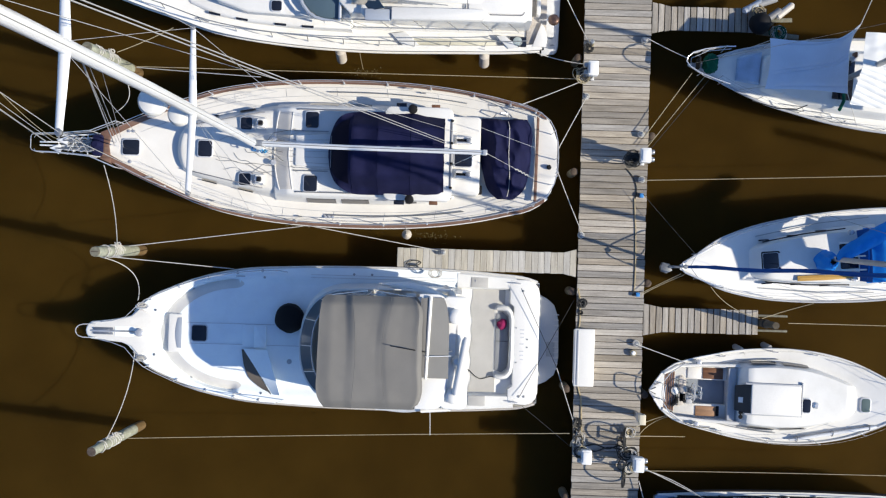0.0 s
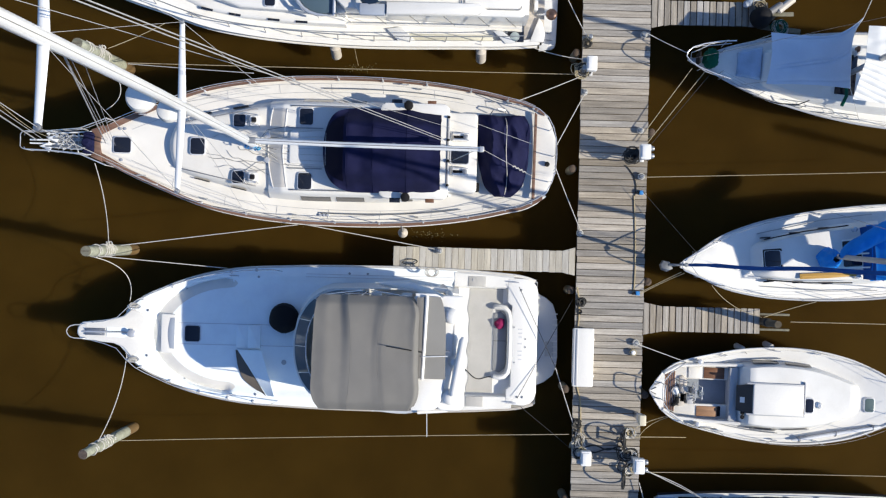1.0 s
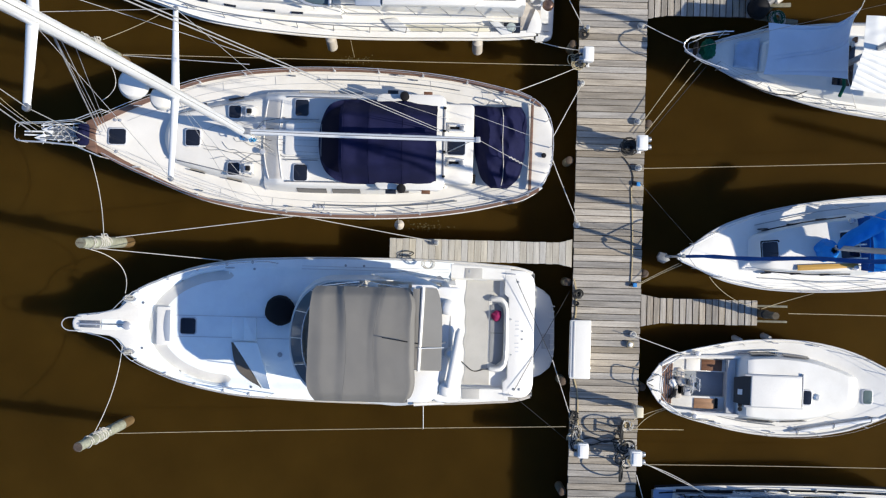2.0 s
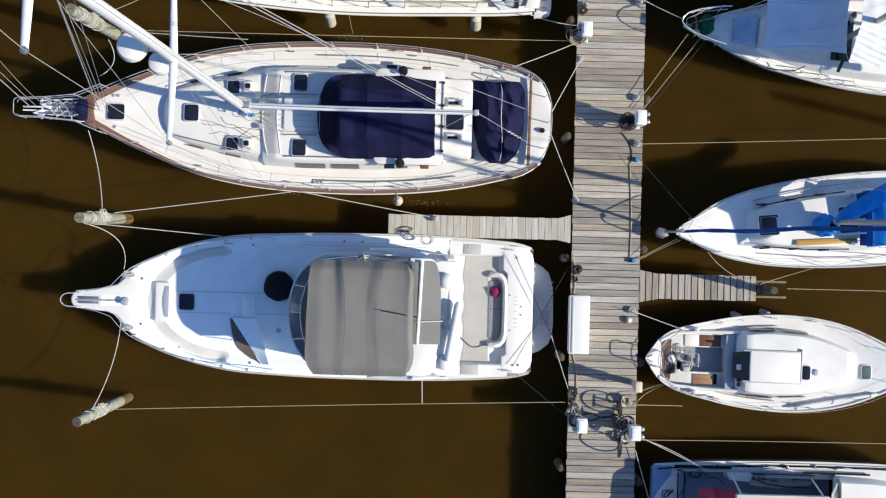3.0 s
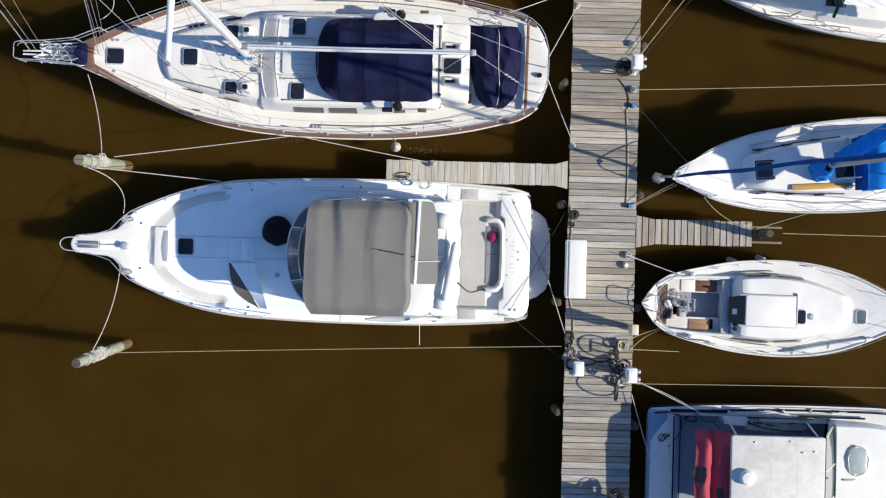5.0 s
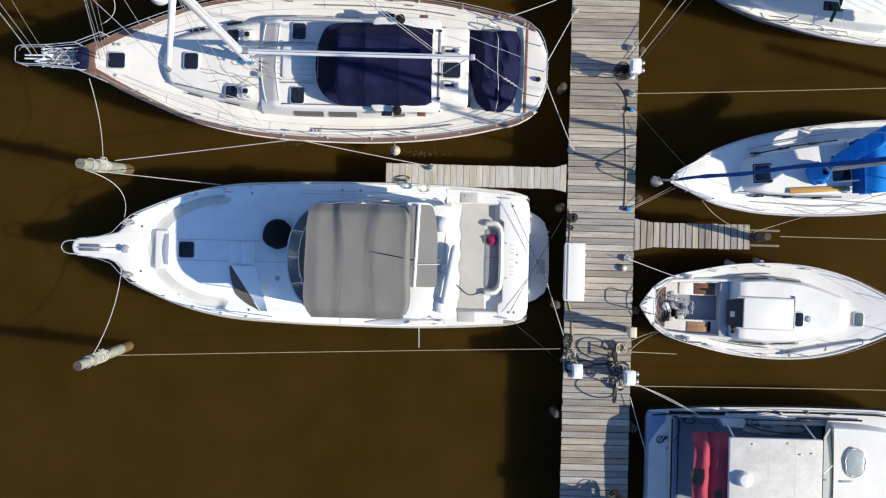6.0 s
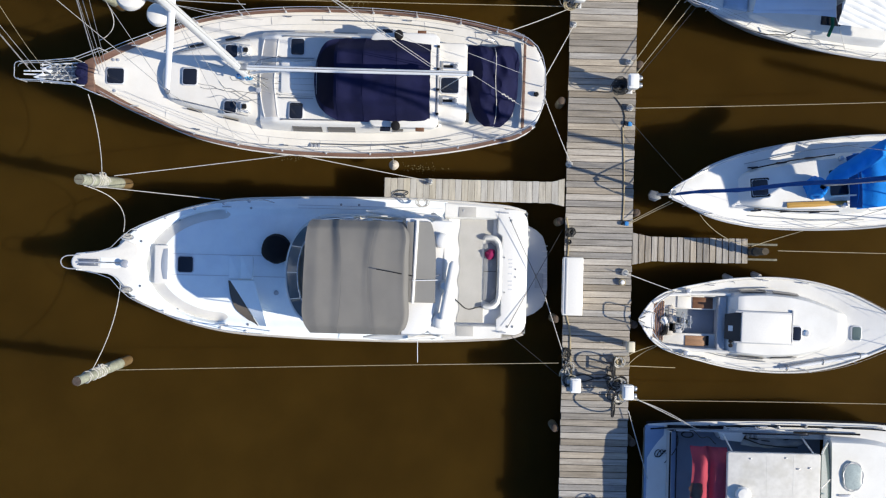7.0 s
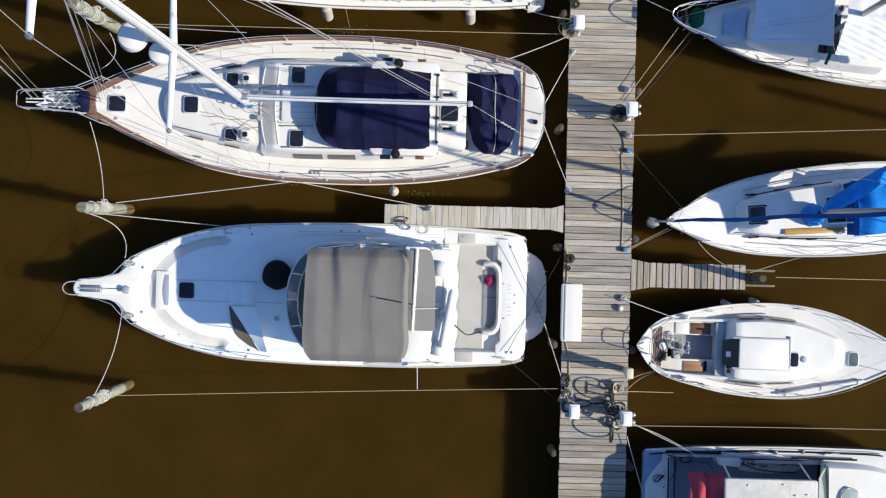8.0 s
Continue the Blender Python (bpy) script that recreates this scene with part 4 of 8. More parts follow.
# stern teak seat and after rail
part("stern_seat", slab([(2.53, 1.15), (2.60, 1.12), (2.58, -1.15), (2.50, -1.18)], 2.02, 2.10, 0.015), TEAK, ketch, "teak bar across the stern")

# bow platform with rollers and pulpit
plt = part("bow_platform", slab([(-10.45, 0.09), (-9.3, 0.14), (-9.3, -0.14), (-10.45, -0.09)], 2.14, 2.20, 0.012), GALV, ketch, "steel anchor platform")
for y in (-0.22, -0.13, -0.04, 0.05, 0.14, 0.22):
    part("platform_bar", tube([(-11.0 if abs(y) < 0.06 else -10.55, y, 2.26), (-9.32, y * 1.4, 2.26)], 0.022, 6), ALU, plt)
for x in (-10.5, -10.1, -9.7):
    part("cross_bar", tube([(x, -0.27, 2.24), (x, 0.27, 2.24)], 0.018, 6), ALU, plt)
for y, x in ((0.10, -10.35), (-0.12, -10.55)):
    an = part("anchor", tube([(x, y, 2.33), (x + 0.9, y, 2.36)], 0.028, 6), GALV, ketch, "galvanised anchor")
    part("fluke", slab([(x - 0.18, y), (x + 0.10, y + 0.12), (x + 0.16, y), (x + 0.10, y - 0.12)], 2.24, 2.34, 0.02), ALU, an)
wn_ = part("windlass", spin([(0.10, 0), (0.14, 0.05), (0.14, 0.25), (0.08, 0.36)], 14, (-9.42, 0.0, 2.24)), NAVY, ketch, "windlass under a navy cover")
part("windlass_cover", slab(rounded(-9.56, -9.26, -0.30, 0.30, 0.1), 2.24, 2.40, 0.06), NAVY, wn_)
for i in range(5):
    pts = [(-10.2 + 0.19 * k + 0.05 * math.sin(i + k * 2.1), 0.22 * math.sin(k * 1.3 + i * 1.7), 2.34 + 0.02 * i) for k in range(5)]
    part("chain", tube(pts, 0.014, 5), WIRE, ketch)
for sg in (1, -1):
    top = [(-11.12, 0.0, 2.65), (-11.12, sg * 0.15, 2.66), (-11.08, sg * 0.21, 2.68), (-10.98, sg * 0.24, 2.70), (-10.3, sg * 0.26, 2.76), (-9.5, sg * 0.34, 2.82), (-8.8, sg * 0.62, 2.86)]
    rl = part("pulpit_rail", tube(top, 0.014, 6), STEEL, ketch, "steel bow pulpit rail")
    part("pulpit_rail", tube([(x, y, z - 0.28) for x, y, z in top[1:]], 0.010, 6), STEEL, rl)
    for x, y, z in top[3:]:
        part("stanchion", tube([(x + 0.05, y, s_sheer(x) if x > -9.3 else 2.2), (x, y, z)], 0.016, 6), STEEL, rl)
    us = [-8.8, -7.6, -6.4, -5.2, -4.0, -2.8, -1.6, -0.4, 0.8, 1.8, 2.5]
    for h, q in ((0.66, 0.009), (0.36, 0.005)):
        part("lifeline", tube([(u, sg * (s_half(u) - 0.05), s_sheer(u) + h) for u in np.linspace(-8.8, 2.5, 40)], q, 5), STEEL, ketch, "wire lifeline")
    for u in us[1:]:
        y = sg * (s_half(u) - 0.05)
        part("stanchion", tube([(u, y, s_sheer(u) + 0.05), (u, y, s_sheer(u) + 0.68)], 0.011, 6), STEEL, ketch)
        part("stanchion_foot", spin([(0.05, 0), (0.05, 0.02), (0.02, 0.05)], 8, (u, y, s_sheer(u) + 0.05)), STEEL, ketch)
    part("genoa_track", tube([(u, sg * (s_half(u) - 0.30), s_sheer(u) + 0.075) for u in np.linspace(-3.2, 0.6, 10)], 0.016, 5), GALV, ketch)
    for u in (-8.0, -1.0, 2.0):
        part("cleat", cleat(u, sg * (s_half(u) - 0.12), s_sheer(u) + 0.09, 0.24), STEEL, ketch)
# stern pushpit
pp = [(2.0, 1.42, 2.6), (2.6, 1.2, 2.65), (2.86, 0.98, 2.66), (3.0, 0.72, 2.66), (3.08, 0.4, 2.66), (3.10, 0.0, 2.66), (3.08, -0.4, 2.66), (3.0, -0.72, 2.66), (2.86, -0.98, 2.66), (2.6, -1.2, 2.65), (2.0, -1.42, 2.6)]
pr = part("stern_rail", tube(pp, 0.013, 6), STEEL, ketch, "steel stern rail")
for x, y, z in pp[1:-1:2]:
    part("stanchion", tube([(x - 0.05, y * 0.96, 1.95), (x, y, z)], 0.014, 6), STEEL, pr)
for k in range(4):
    part("ladder_rung", tube([(3.0, -0.45 - 0.0, 1.95), (3.16, -0.45 + 0.13 * k, 2.0)], 0.012, 5), STEEL, pr)
part("outboard_mount", spin([(0.06, 0), (0.07, 0.08), (0.04, 0.14)], 10, (2.9, -0.22, 1.98)), BLACK, ketch)


def cabin(x0, x1, half, z0, z1, name, material, inset=0.12, camber=0.06, n=40, label="", front=0.25, back=0.05, base=None, bow=0.0):
    """A coach roof with sloping sides, rounded edges and a cambered top."""
    def f(s, t):
        x = x0 + (x1 - x0) * s
        b = half(x)
        k = 2 * t - 1
        a, sg = abs(k), (1 if k >= 0 else -1)
        endf = min(smooth(0, front, (x - x0)), smooth(0, back, (x1 - x))) if 0 < s < 1 else 0.0
        if base is not None and 0 < s < 1:
            endf = min(base + (1 - base) * min(1.0, (x - x0) / front), smooth(0, back, x1 - x))
        if a > 0.86:
            q = (1 - a) / 0.14
            y, z = b - inset * 0.7 * q, z0 + (z1 - z0) * 0.75 * q
        elif a > 0.74:
            q = (0.86 - a) / 0.12
            ang = q * math.pi / 2
            y, z = b - inset * 0.7 - inset * 0.6 * math.sin(ang) * 0.6 - 0.05 * q, z0 + (z1 - z0) * (0.75 + 0.25 * math.sin(ang))
        else:
            q = a / 0.74
            yy = b - inset * 1.06 - 0.05
            y, z = yy * q, z1 + camber * (1 - q * q)
        return (x + bow * k * k * max(0.0, 1 - (x - x0) / 0.9), sg * y, z0 + (z - z0) * endf)
    return part(name, grid(f, n, 44), material, ketch if name.startswith("coach") or name.startswith("dog") else yacht, label)


s_tr = curve([(-7.5, 0.62), (-6.95, 0.79), (-5.6, 1.10), (-4.5, 1.30), (-4.2, 1.34)])
s_dg = curve([(-4.5, 1.34), (-3.6, 1.38), (-2.8, 1.38), (0.0, 1.22), (0.35, 1.15)])
cabin(-7.44, -4.30, s_tr, 1.85, 2.22, "coach_roof", CREAM, 0.17, 0.06, 60, "cream forward coach roof", 0.30, 0.02, None, 0.22)
cabin(-4.62, 0.35, s_dg, 1.80, 2.42, "doghouse", CREAMGEL, 0.16, 0.05, 90, "raised cream doghouse roof", 0.42, 0.12, 0.73)


PANEL_W = curve([(-1.26, -4.37), (-0.8, -4.50), (-0.40, -4.57), (0.43, -4.57), (0.9, -4.52), (1.26, -4.44)])
PANEL_E = curve([(-1.26, -4.03), (-0.6, -4.13), (-0.13, -4.18), (0.42, -4.14), (1.26, -4.08)])


def front_panel(s, t):
    y = -1.16 + 2.32 * t
    x = PANEL_W(y) + (PANEL_E(y) - PANEL_W(y)) * s
    top = 2.42 + 0.05 * (1 - (y / 1.13) ** 2) - 0.10 * smooth(1.02, 1.16, abs(y))
    return (x, y, 1.80 + (top - 1.80) * (0.73 + 0.27 * min(1.0, (x + 4.62) / 0.42)) + 0.014)


for k in (0.0, 1.0):
    part("panel_rim", tube([Vector(front_panel(k, t)) + Vector((0, 0, 0.004)) for t in np.linspace(0, 1, 30)], 0.016, 6), CREAMGEL, ketch)
part("front_panel", thick(grid(front_panel, 8, 40), 0.01), SHADEFRONT, ketch, "sloping doghouse front with its grey shade in the colour")
for sg in (1, -1):
    for a, b in ((-6.6, -6.2), (-5.6, -5.2)):
        part("port_light", slab([(a, sg * (s_tr(a) - 0.05)), (b, sg * (s_tr(b) - 0.05)), (b, sg * (s_tr(b) - 0.02)), (a, sg * (s_tr(a) - 0.02))], 1.96, 2.10, 0.01), GLASS, ketch)
    for a, b in ((-3.7, -2.9), (-2.75, -2.0), (-1.0, -0.7), (0.0, 0.25)):
        part("side_window", thick(grid(lambda s, t, a=a, b=b, sg=sg: (a + (b - a) * s, sg * (s_dg(a + (b - a) * s) - 0.005 - 0.10 * t), 1.92 + 0.33 * t), 6, 2), 0.012), GLASS, ketch, "dark doghouse window")
    part("handrail", tube([(-6.9, sg * 0.62, 2.30), (-6.8, sg * 0.64, 2.36), (-5.0, sg * 1.02, 2.36), (-4.9, sg * 1.03, 2.28)], 0.014, 6), GREYVINYL, ketch, "grey weathered grab rail")
    part("handrail", tube([(-4.0, sg * 1.12, 2.42), (-3.9, sg * 1.12, 2.50), (-2.2, sg * 1.12, 2.50), (-2.1, sg * 1.12, 2.42)], 0.014, 6), GREYVINYL, ketch)
# hatches, dorade vents and deck gear
hatch(-8.53, -0.02, 2.17, 0.48, 0.44, ketch)
hatch(-6.48, -0.01, 2.30, 0.40, 0.46, ketch)
for y in (0.71, -0.81):
    hatch(-5.38, y, 2.27, 0.34, 0.36, ketch)
    dr = part("dorade_box", slab(rounded(-5.10, -4.86, y - 0.14, y + 0.14, 0.04), 2.24, 2.36, 0.02), CREAMGEL, ketch, "dorade vent box")
    part("vent_cowl", spin([(0.05, 0), (0.06, 0.1), (0.10, 0.16), (0.09, 0.2), (0.03, 0.18)], 12, (-4.98, y, 2.36)), STEEL, dr)
    for k in (-1, 1):
        part("vent_guard", tube([(-5.12, y + k * 0.16, 2.3), (-5.12, y + k * 0.12, 2.62), (-4.84, y + k * 0.12, 2.62), (-4.84, y + k * 0.16, 2.3)], 0.012, 6), STEEL, dr)
    part("vent_mouth", box(-5.02, -4.90, y - 0.06, y + 0.06, 2.575, 2.59, 0.01), BLACK, dr)
for y in (0.84, -0.88):
    hatch(-3.57, y, 2.46, 0.38, 0.46, ketch)
sea = part("sliding_hatch_hood", slab(rounded(-4.0, -2.9, -0.42, 0.46, 0.06), 2.42, 2.53, 0.03), CREAMGEL, ketch, "cream sea hood")
for y in (0.54, -0.54):
    part("organiser_track", tube([(-4.05, y, 2.475), (-3.12, y, 2.485)], 0.016, 5), GALV, ketch)
for x, y in ((-8.6, 0.42), (-8.48, 0.42), (-8.55, -0.42), (-5.6, 0.9), (-3.2, -1.75), (-3.1, -1.75), (-3.0, -1.75)):
    part("deck_filler", spin([(0.04, 0), (0.04, 0.015), (0.02, 0.02)], 10, (x, y, s_sheer(x) + 0.06)), STEEL, ketch)
for x, y in ((-4.6, 0.30), (-4.6, -0.34)):
    winch(x, y, 2.28, 0.08, ketch)
for i, (xa, ya, xb, yb) in enumerate(((-6.35, -0.12, -4.6, -0.62), (-6.2, -0.28, -4.55, -0.42), (-6.0, -0.55, -4.5, -0.50), (-5.7, -0.10, -4.55, -0.75), (-5.4, 0.02, -4.6, -0.30), (-6.1, 0.25, -5.1, 0.42))):
    pts = [(xa + (xb - xa) * q + 0.06 * noise.noise((q * 4, i, 1)), ya + (yb - ya) * q + 0.20 * noise.noise((q * 3.2, i * 3, 2)), 2.292 - 0.03 * smooth(0.2, 0.9, abs(ya + (yb - ya) * q))) for q in np.linspace(0, 1, 26)]
    part("halyard_line", tube(pts, 0.007, 5), (GALV, GREYVINYL, WIRE)[i % 3], ketch, "loose halyard on the coach roof")
for i in range(8):
    a_ = 0.35 * i - 1.2
    part("halyard_line", tube([(MASTU + 0.12, 0.05, 2.75), (MASTU + 0.35 + 0.05 * i, 0.05 - 0.45 * math.sin(a_), 2.40), (-4.0 + 0.08 * (i % 3), -0.62 * math.sin(a_), 2.50)], 0.006, 5), (HOSE, ROPEW)[i % 2], ketch)
part("rope_bundle", tube([(MASTU + 0.02 + 0.20 * q + 0.02 * math.sin(30 * q), -0.05 + 0.045 * math.sin(22 * q), 2.55 + 0.05 * math.cos(17 * q)) for q in np.linspace(0, 1, 40)], 0.016, 5), BRIGHTROPE, ketch, "bright blue rope bundled at the mast foot")
for k in range(7):
    y = -0.5 + 0.16 * k
    part("halyard_tail", tube([(-4.75, y * 0.5, 2.34), (-4.2, y * 0.9, 2.50), (-3.3, y * 1.0, 2.55), (-2.6, y * 1.0, 2.57)], 0.007, 5), ROPEW, ketch)

# navy dodger and bimini over the centre cockpit
part("cockpit_coaming", slab(rounded(-1.6, 0.25, -1.28, 1.26, 0.2), 2.3, 2.66, 0.05), CREAMGEL, ketch, "cream cockpit coaming")
D0, D1 = -3.10, 0.02


def dodger(s, t):
    k = 2 * t - 1
    e = abs(k)
    u = D0 + (D1 - D0) * s
    w = (1.12 - 0.05 * smooth(0.8, 1.0, s)) * (1 - (1 - min(1.0, s / 0.30 + 0.015)) ** 2.3) ** (1 / 2.3)
    top = curve([(0, 2.48), (0.08, 2.95), (0.2, 3.38), (0.35, 3.46), (0.7, 3.50), (1.0, 3.40)])(s)
    seams = (0.22, 0.44, 0.72, 1.0)
    a = max([0.0] + [q for q in seams if q <= s + 1e-6])
    b = min([q for q in seams if q > s + 1e-6] + [1.0])
    ph = (s - a) / max(b - a, 0.05)
    sag = 0.05 * math.sin(math.pi * min(ph, 1)) if s > 0.2 else 0
    z = top + 0.10 * (1 - e**2) - sag - (0.85 * smooth(0.06, 0.25, s) + 0.02) * smooth(0.50, 1.05, e)
    z += 0.035 * noise.noise((u * 3.5, k * 4, 1)) * smooth(0.5, 1, e) + 0.012 * noise.noise((u * 5, k * 5, 7))
    return (u + 0.03 * noise.noise((k * 6, s * 2, 2)) * smooth(0.9, 1.0, s), w * k - 0.03 + (-0.08 * smooth(0.75, 0.95, s) * smooth(0.5, 1, -k) * (1 - smooth(0.95, 1, s))), z)


dod = part("bimini", thick(grid(dodger, 70, 48), 0.012), NAVY, ketch, "navy canvas dodger and bimini over the cockpit")
for s in (0.22, 0.44, 0.72, 1.0):
    part("hoop", tube([Vector(dodger(s - 0.012, 0.06 + 0.88 * t)) - Vector((0, 0, 0.06)) for t in np.linspace(0, 1, 17)], 0.013, 6), STEEL, dod)
    part("seam", tube([Vector(dodger(s, t)) + Vector((0, 0, 0.002)) for t in np.linspace(0.0, 1, 25)], 0.007, 5), NAVY, dod)
part("dodger_window", thick(grid(lambda s, t: Vector(dodger(0.025 + 0.17 * s, 0.10 + 0.80 * t)) + Vector((-0.006, 0, 0.008)), 8, 20), 0.004), mat("dark_navy_panel", (0.004, 0.004, 0.016), 0.8, var=0.1, bump=0.1, spec=0.1), dod, "dark navy dodger front panel")
part("window_binding", tube([Vector(dodger(0.03, t)) + Vector((-0.01, 0, 0.012)) for t in np.linspace(0.15, 0.85, 20)], 0.008, 5), ROPEW, dod)
for y, sg in ((1.05, 1), (-1.1, -1)):
    for a, b in ((-1.6, -1.2), (-0.9, -1.0)):
        part("bimini_leg", tube([(a, y * 0.80, 3.05), (b, sg * 1.02, 2.62)], 0.012, 6), STEEL, dod)
for x, y in ((-0.85, 1.18), (-0.88, -1.25)):
    part("jib_winch", spin([(0.12, 0), (0.12, 0.03), (0.09, 0.07), (0.085, 0.17), (0.12, 0.21), (0.06, 0.24)], 16, (x, y, 2.64)), BLACK, ketch, "jib winch in a black cover")
for y in (-1.32, 1.28):
    part("coaming_box", box(-1.3, -1.02, y - 0.07, y + 0.07, 2.54, 2.64, 0.01), GLASS, ketch)
    part("coaming_box", box(-0.35, -0.12, y - 0.05, y + 0.05, 2.54, 2.64, 0.01), TEAKDK, ketch)

# after deck: mainsheet traveller, winches, companion hatch
trav = part("traveller", box(0.195, 0.245, -0.95, 0.95, 2.62, 2.69, 0.01), WIRE, ketch, "mainsheet traveller across the deck")
part("after_coach_roof", slab(rounded(0.10, 1.0, -1.08, 1.06, 0.12), 1.85, 2.42, 0.06), CREAM, ketch, "cream after coach roof")
hatch(0.54, -0.10, 2.44, 0.50, 0.44, ketch)
for y in (0.40, -0.52):
    d2 = part("dorade_box", slab(rounded(0.34, 0.76, y - 0.11, y + 0.11, 0.03), 2.42, 2.54, 0.02), CREAMGEL, ketch)
    part("vent_cowl", spin([(0.05, 0), (0.06, 0.04), (0.07, 0.07), (0.03, 0.08)], 12, (0.68, y, 2.54)), GALV, d2)
    part("vent_mouth", box(0.36, 0.74, y - 0.035, y + 0.035, 2.54, 2.56, 0.01), BLACK, d2)
    for k in (-1, 1):
        part("vent_guard", tube([(0.34, y + k * 0.09, 2.5), (0.34, y + k * 0.08, 2.66), (0.76, y + k * 0.08, 2.66), (0.76, y + k * 0.09, 2.5)], 0.011, 6), STEEL, d2)
for y in (0.9, 0.3, -0.25, -0.9):
    part("sheet_block", box(0.18, 0.26, y - 0.03, y + 0.03, 2.68, 2.74, 0.02), BLACK, trav)
part("deck_box", box(0.95, 1.08, -1.02, -0.78, 1.9, 2.15, 0.02), BLACK, ketch)
part("grab_hoop", tube([(1.35, 1.12, 1.92), (1.40, 1.18, 2.15), (1.55, 1.22, 2.22), (1.72, 1.20, 2.15), (1.76, 1.16, 1.92)], 0.015, 6), STEEL, ketch, "steel grab hoop")

# covered dinghy on the after deck
def cover(s, t):
    k = 2 * t - 1
    y = -1.14 + 2.20 * s
    c = 1.72 - 0.06 * s + 0.02 * math.sin(4 * s)
    w = curve([(0, 0.22), (0.08, 0.42), (0.3, 0.62), (0.6, 0.70), (0.9, 0.72), (1.0, 0.62)])(s)
    x = c + w * k
    end = math.sqrt(max(0.0, 1 - abs(2 * s - 1) ** 6))
    hump = 0.44 * (1 - abs(k) ** 2.2) * end
    ridge = -0.07 * math.exp(-((k - 0.15) / 0.22) ** 2) + 0.05 * math.exp(-((k + 0.35) / 0.25) ** 2)
    return (x, y, 2.12 + hump + ridge * end + 0.10 * noise.noise((x * 2.2, y * 1.7, 5)) - 0.22 * abs(noise.noise((x * 2.6 + y * 1.2, y * 1.5 - x, 1))) + 0.012 * noise.noise((x * 9, y * 8, 3)))


din = thing("dinghy", 1.7, V_S, "upturned dinghy under a navy cover, lashed on the after deck", "dinghy")
part("cover", thick(grid(cover, 60, 60), 0.015), NAVY, din, "wrinkled navy cover")
part("lashing", tube([Vector(cover(s, 0.56)) + Vector((0.02 * math.sin(9 * s), 0, 0.015)) for s in np.linspace(0, 1, 24)], 0.011, 5), ROPEW, din, "white lashing rope")
part("lashing", tube([(0.95, 0.72, 3.0), (2.48, 0.26, 2.50)], 0.006, 5), WIRE, din)
part("lashing", tube([(1.10, -0.10, 4.5), (2.50, -0.56, 2.14)], 0.006, 5), WIRE, din)
part("rope_tail", tube([(1.10 + 1.40 * q, -0.10 - 0.46 * q + 0.022 * math.cos(90 * q), 4.5 - 2.36 * q + 0.022 * math.sin(90 * q)) for q in np.linspace(0.58, 0.86, 40)], 0.013, 5), ROPEW, din)

# mast, spreaders, boom and rigging
MU, MY, MTOP = -4.97, 0.08, 29.0


def mast_at(z):
    """The mast's middle line; it rakes a little aft and to one side."""
    return (-4.97 + 0.0165 * (z - 2.0), 0.08 - 0.0150 * (z - 2.0) - 0.0004 * (z - 2.0) ** 2, z)


def spar(z, dy=0.0, dx=0.0):
    x, y, _ = mast_at(z)
    return (x + dx, y + dy, z)


mast = part("mast", tube([mast_at(z) for z in (1.9, 6, 10, 14, 18, 22, MTOP)], [0.105, 0.105, 0.105, 0.105, 0.105, 0.102, 0.095], 18), ALU, ketch, "white painted mast")
part("sail_track", tube([spar(z, -0.03, 0.098) for z in (2.6, 8, 14, 20, MTOP)], 0.006, 5), GREYVINYL, mast, "grey sail track")
part("mast_collar", spin([(0.18, 0), (0.18, 0.05), (0.13, 0.08)], 16, (MU, MY, 2.30)), ALU, mast)
for z, w, dx in ((11.9, 1.60, -0.05), (20.16, 1.08, -0.05)):
    part("spreader", tube([spar(z, -w, dx), spar(z + 0.02, -w * 0.94, dx), spar(z + 0.03, -w * 0.5, dx / 2), spar(z + 0.05), spar(z + 0.03, w * 0.5, dx / 2), spar(z, w, dx)], [0.046, 0.052, 0.066, 0.082, 0.066, 0.048], 10, flat=0.5), ALU, mast, "white spreader")
    for sg in (-1, 1):
        part("spreader_tip", spin([(0.03, -0.03), (0.055, 0.0), (0.05, 0.05), (0.02, 0.06)], 10, spar(z, sg * w, dx)), GALV, mast)
for z, r, x, y in ((12.6, 0.285, -5.39, -0.05), (11.2, 0.235, -5.20, -0.12)):
    rd = part("radome", spin([(r * 0.88, 0), (r * 0.98, 0.04), (r, 0.10), (r * 0.97, 0.16), (r * 0.85, 0.22), (r * 0.55, 0.255), (r * 0.15, 0.265)], 28, (x, y, z)), GEL, mast, "white radar dome")
    part("bracket", box(x, mast_at(z)[0], y - 0.05, y + 0.05, z - 0.06, z, 0.01), ALU, rd)
    part("bracket_strut", tube([(x + 0.05, y, z - 0.04), spar(z - 0.45)], 0.02, 6), GALV, rd)
    part("rim", tube([(x + r * 1.005 * math.cos(a), y + r * 1.005 * math.sin(a), z + 0.08) for a in np.linspace(0, 2 * math.pi, 29)], 0.006, 5), GREYGEL, rd)
boom = part("boom", tube([(MU + 0.2, MY - 0.05, 3.9), (-2.5, -0.04, 4.25), (1.08, -0.10, 4.6)], [0.068, 0.068, 0.062], 12), ALU, ketch, "white furling boom")
part("boom_track", tube([(MU + 0.25, MY - 0.05, 3.97), (-2.5, -0.04, 4.32), (1.0, -0.10, 4.66)], 0.011, 5), GREYVINYL, boom)
part("boom_end", box(1.0, 1.12, -0.17, -0.03, 4.52, 4.68, 0.02), STEEL, boom)
part("gooseneck", box(MU + 0.08, MU + 0.30, MY - 0.12, MY + 0.04, 3.82, 3.98, 0.02), GALV, boom)
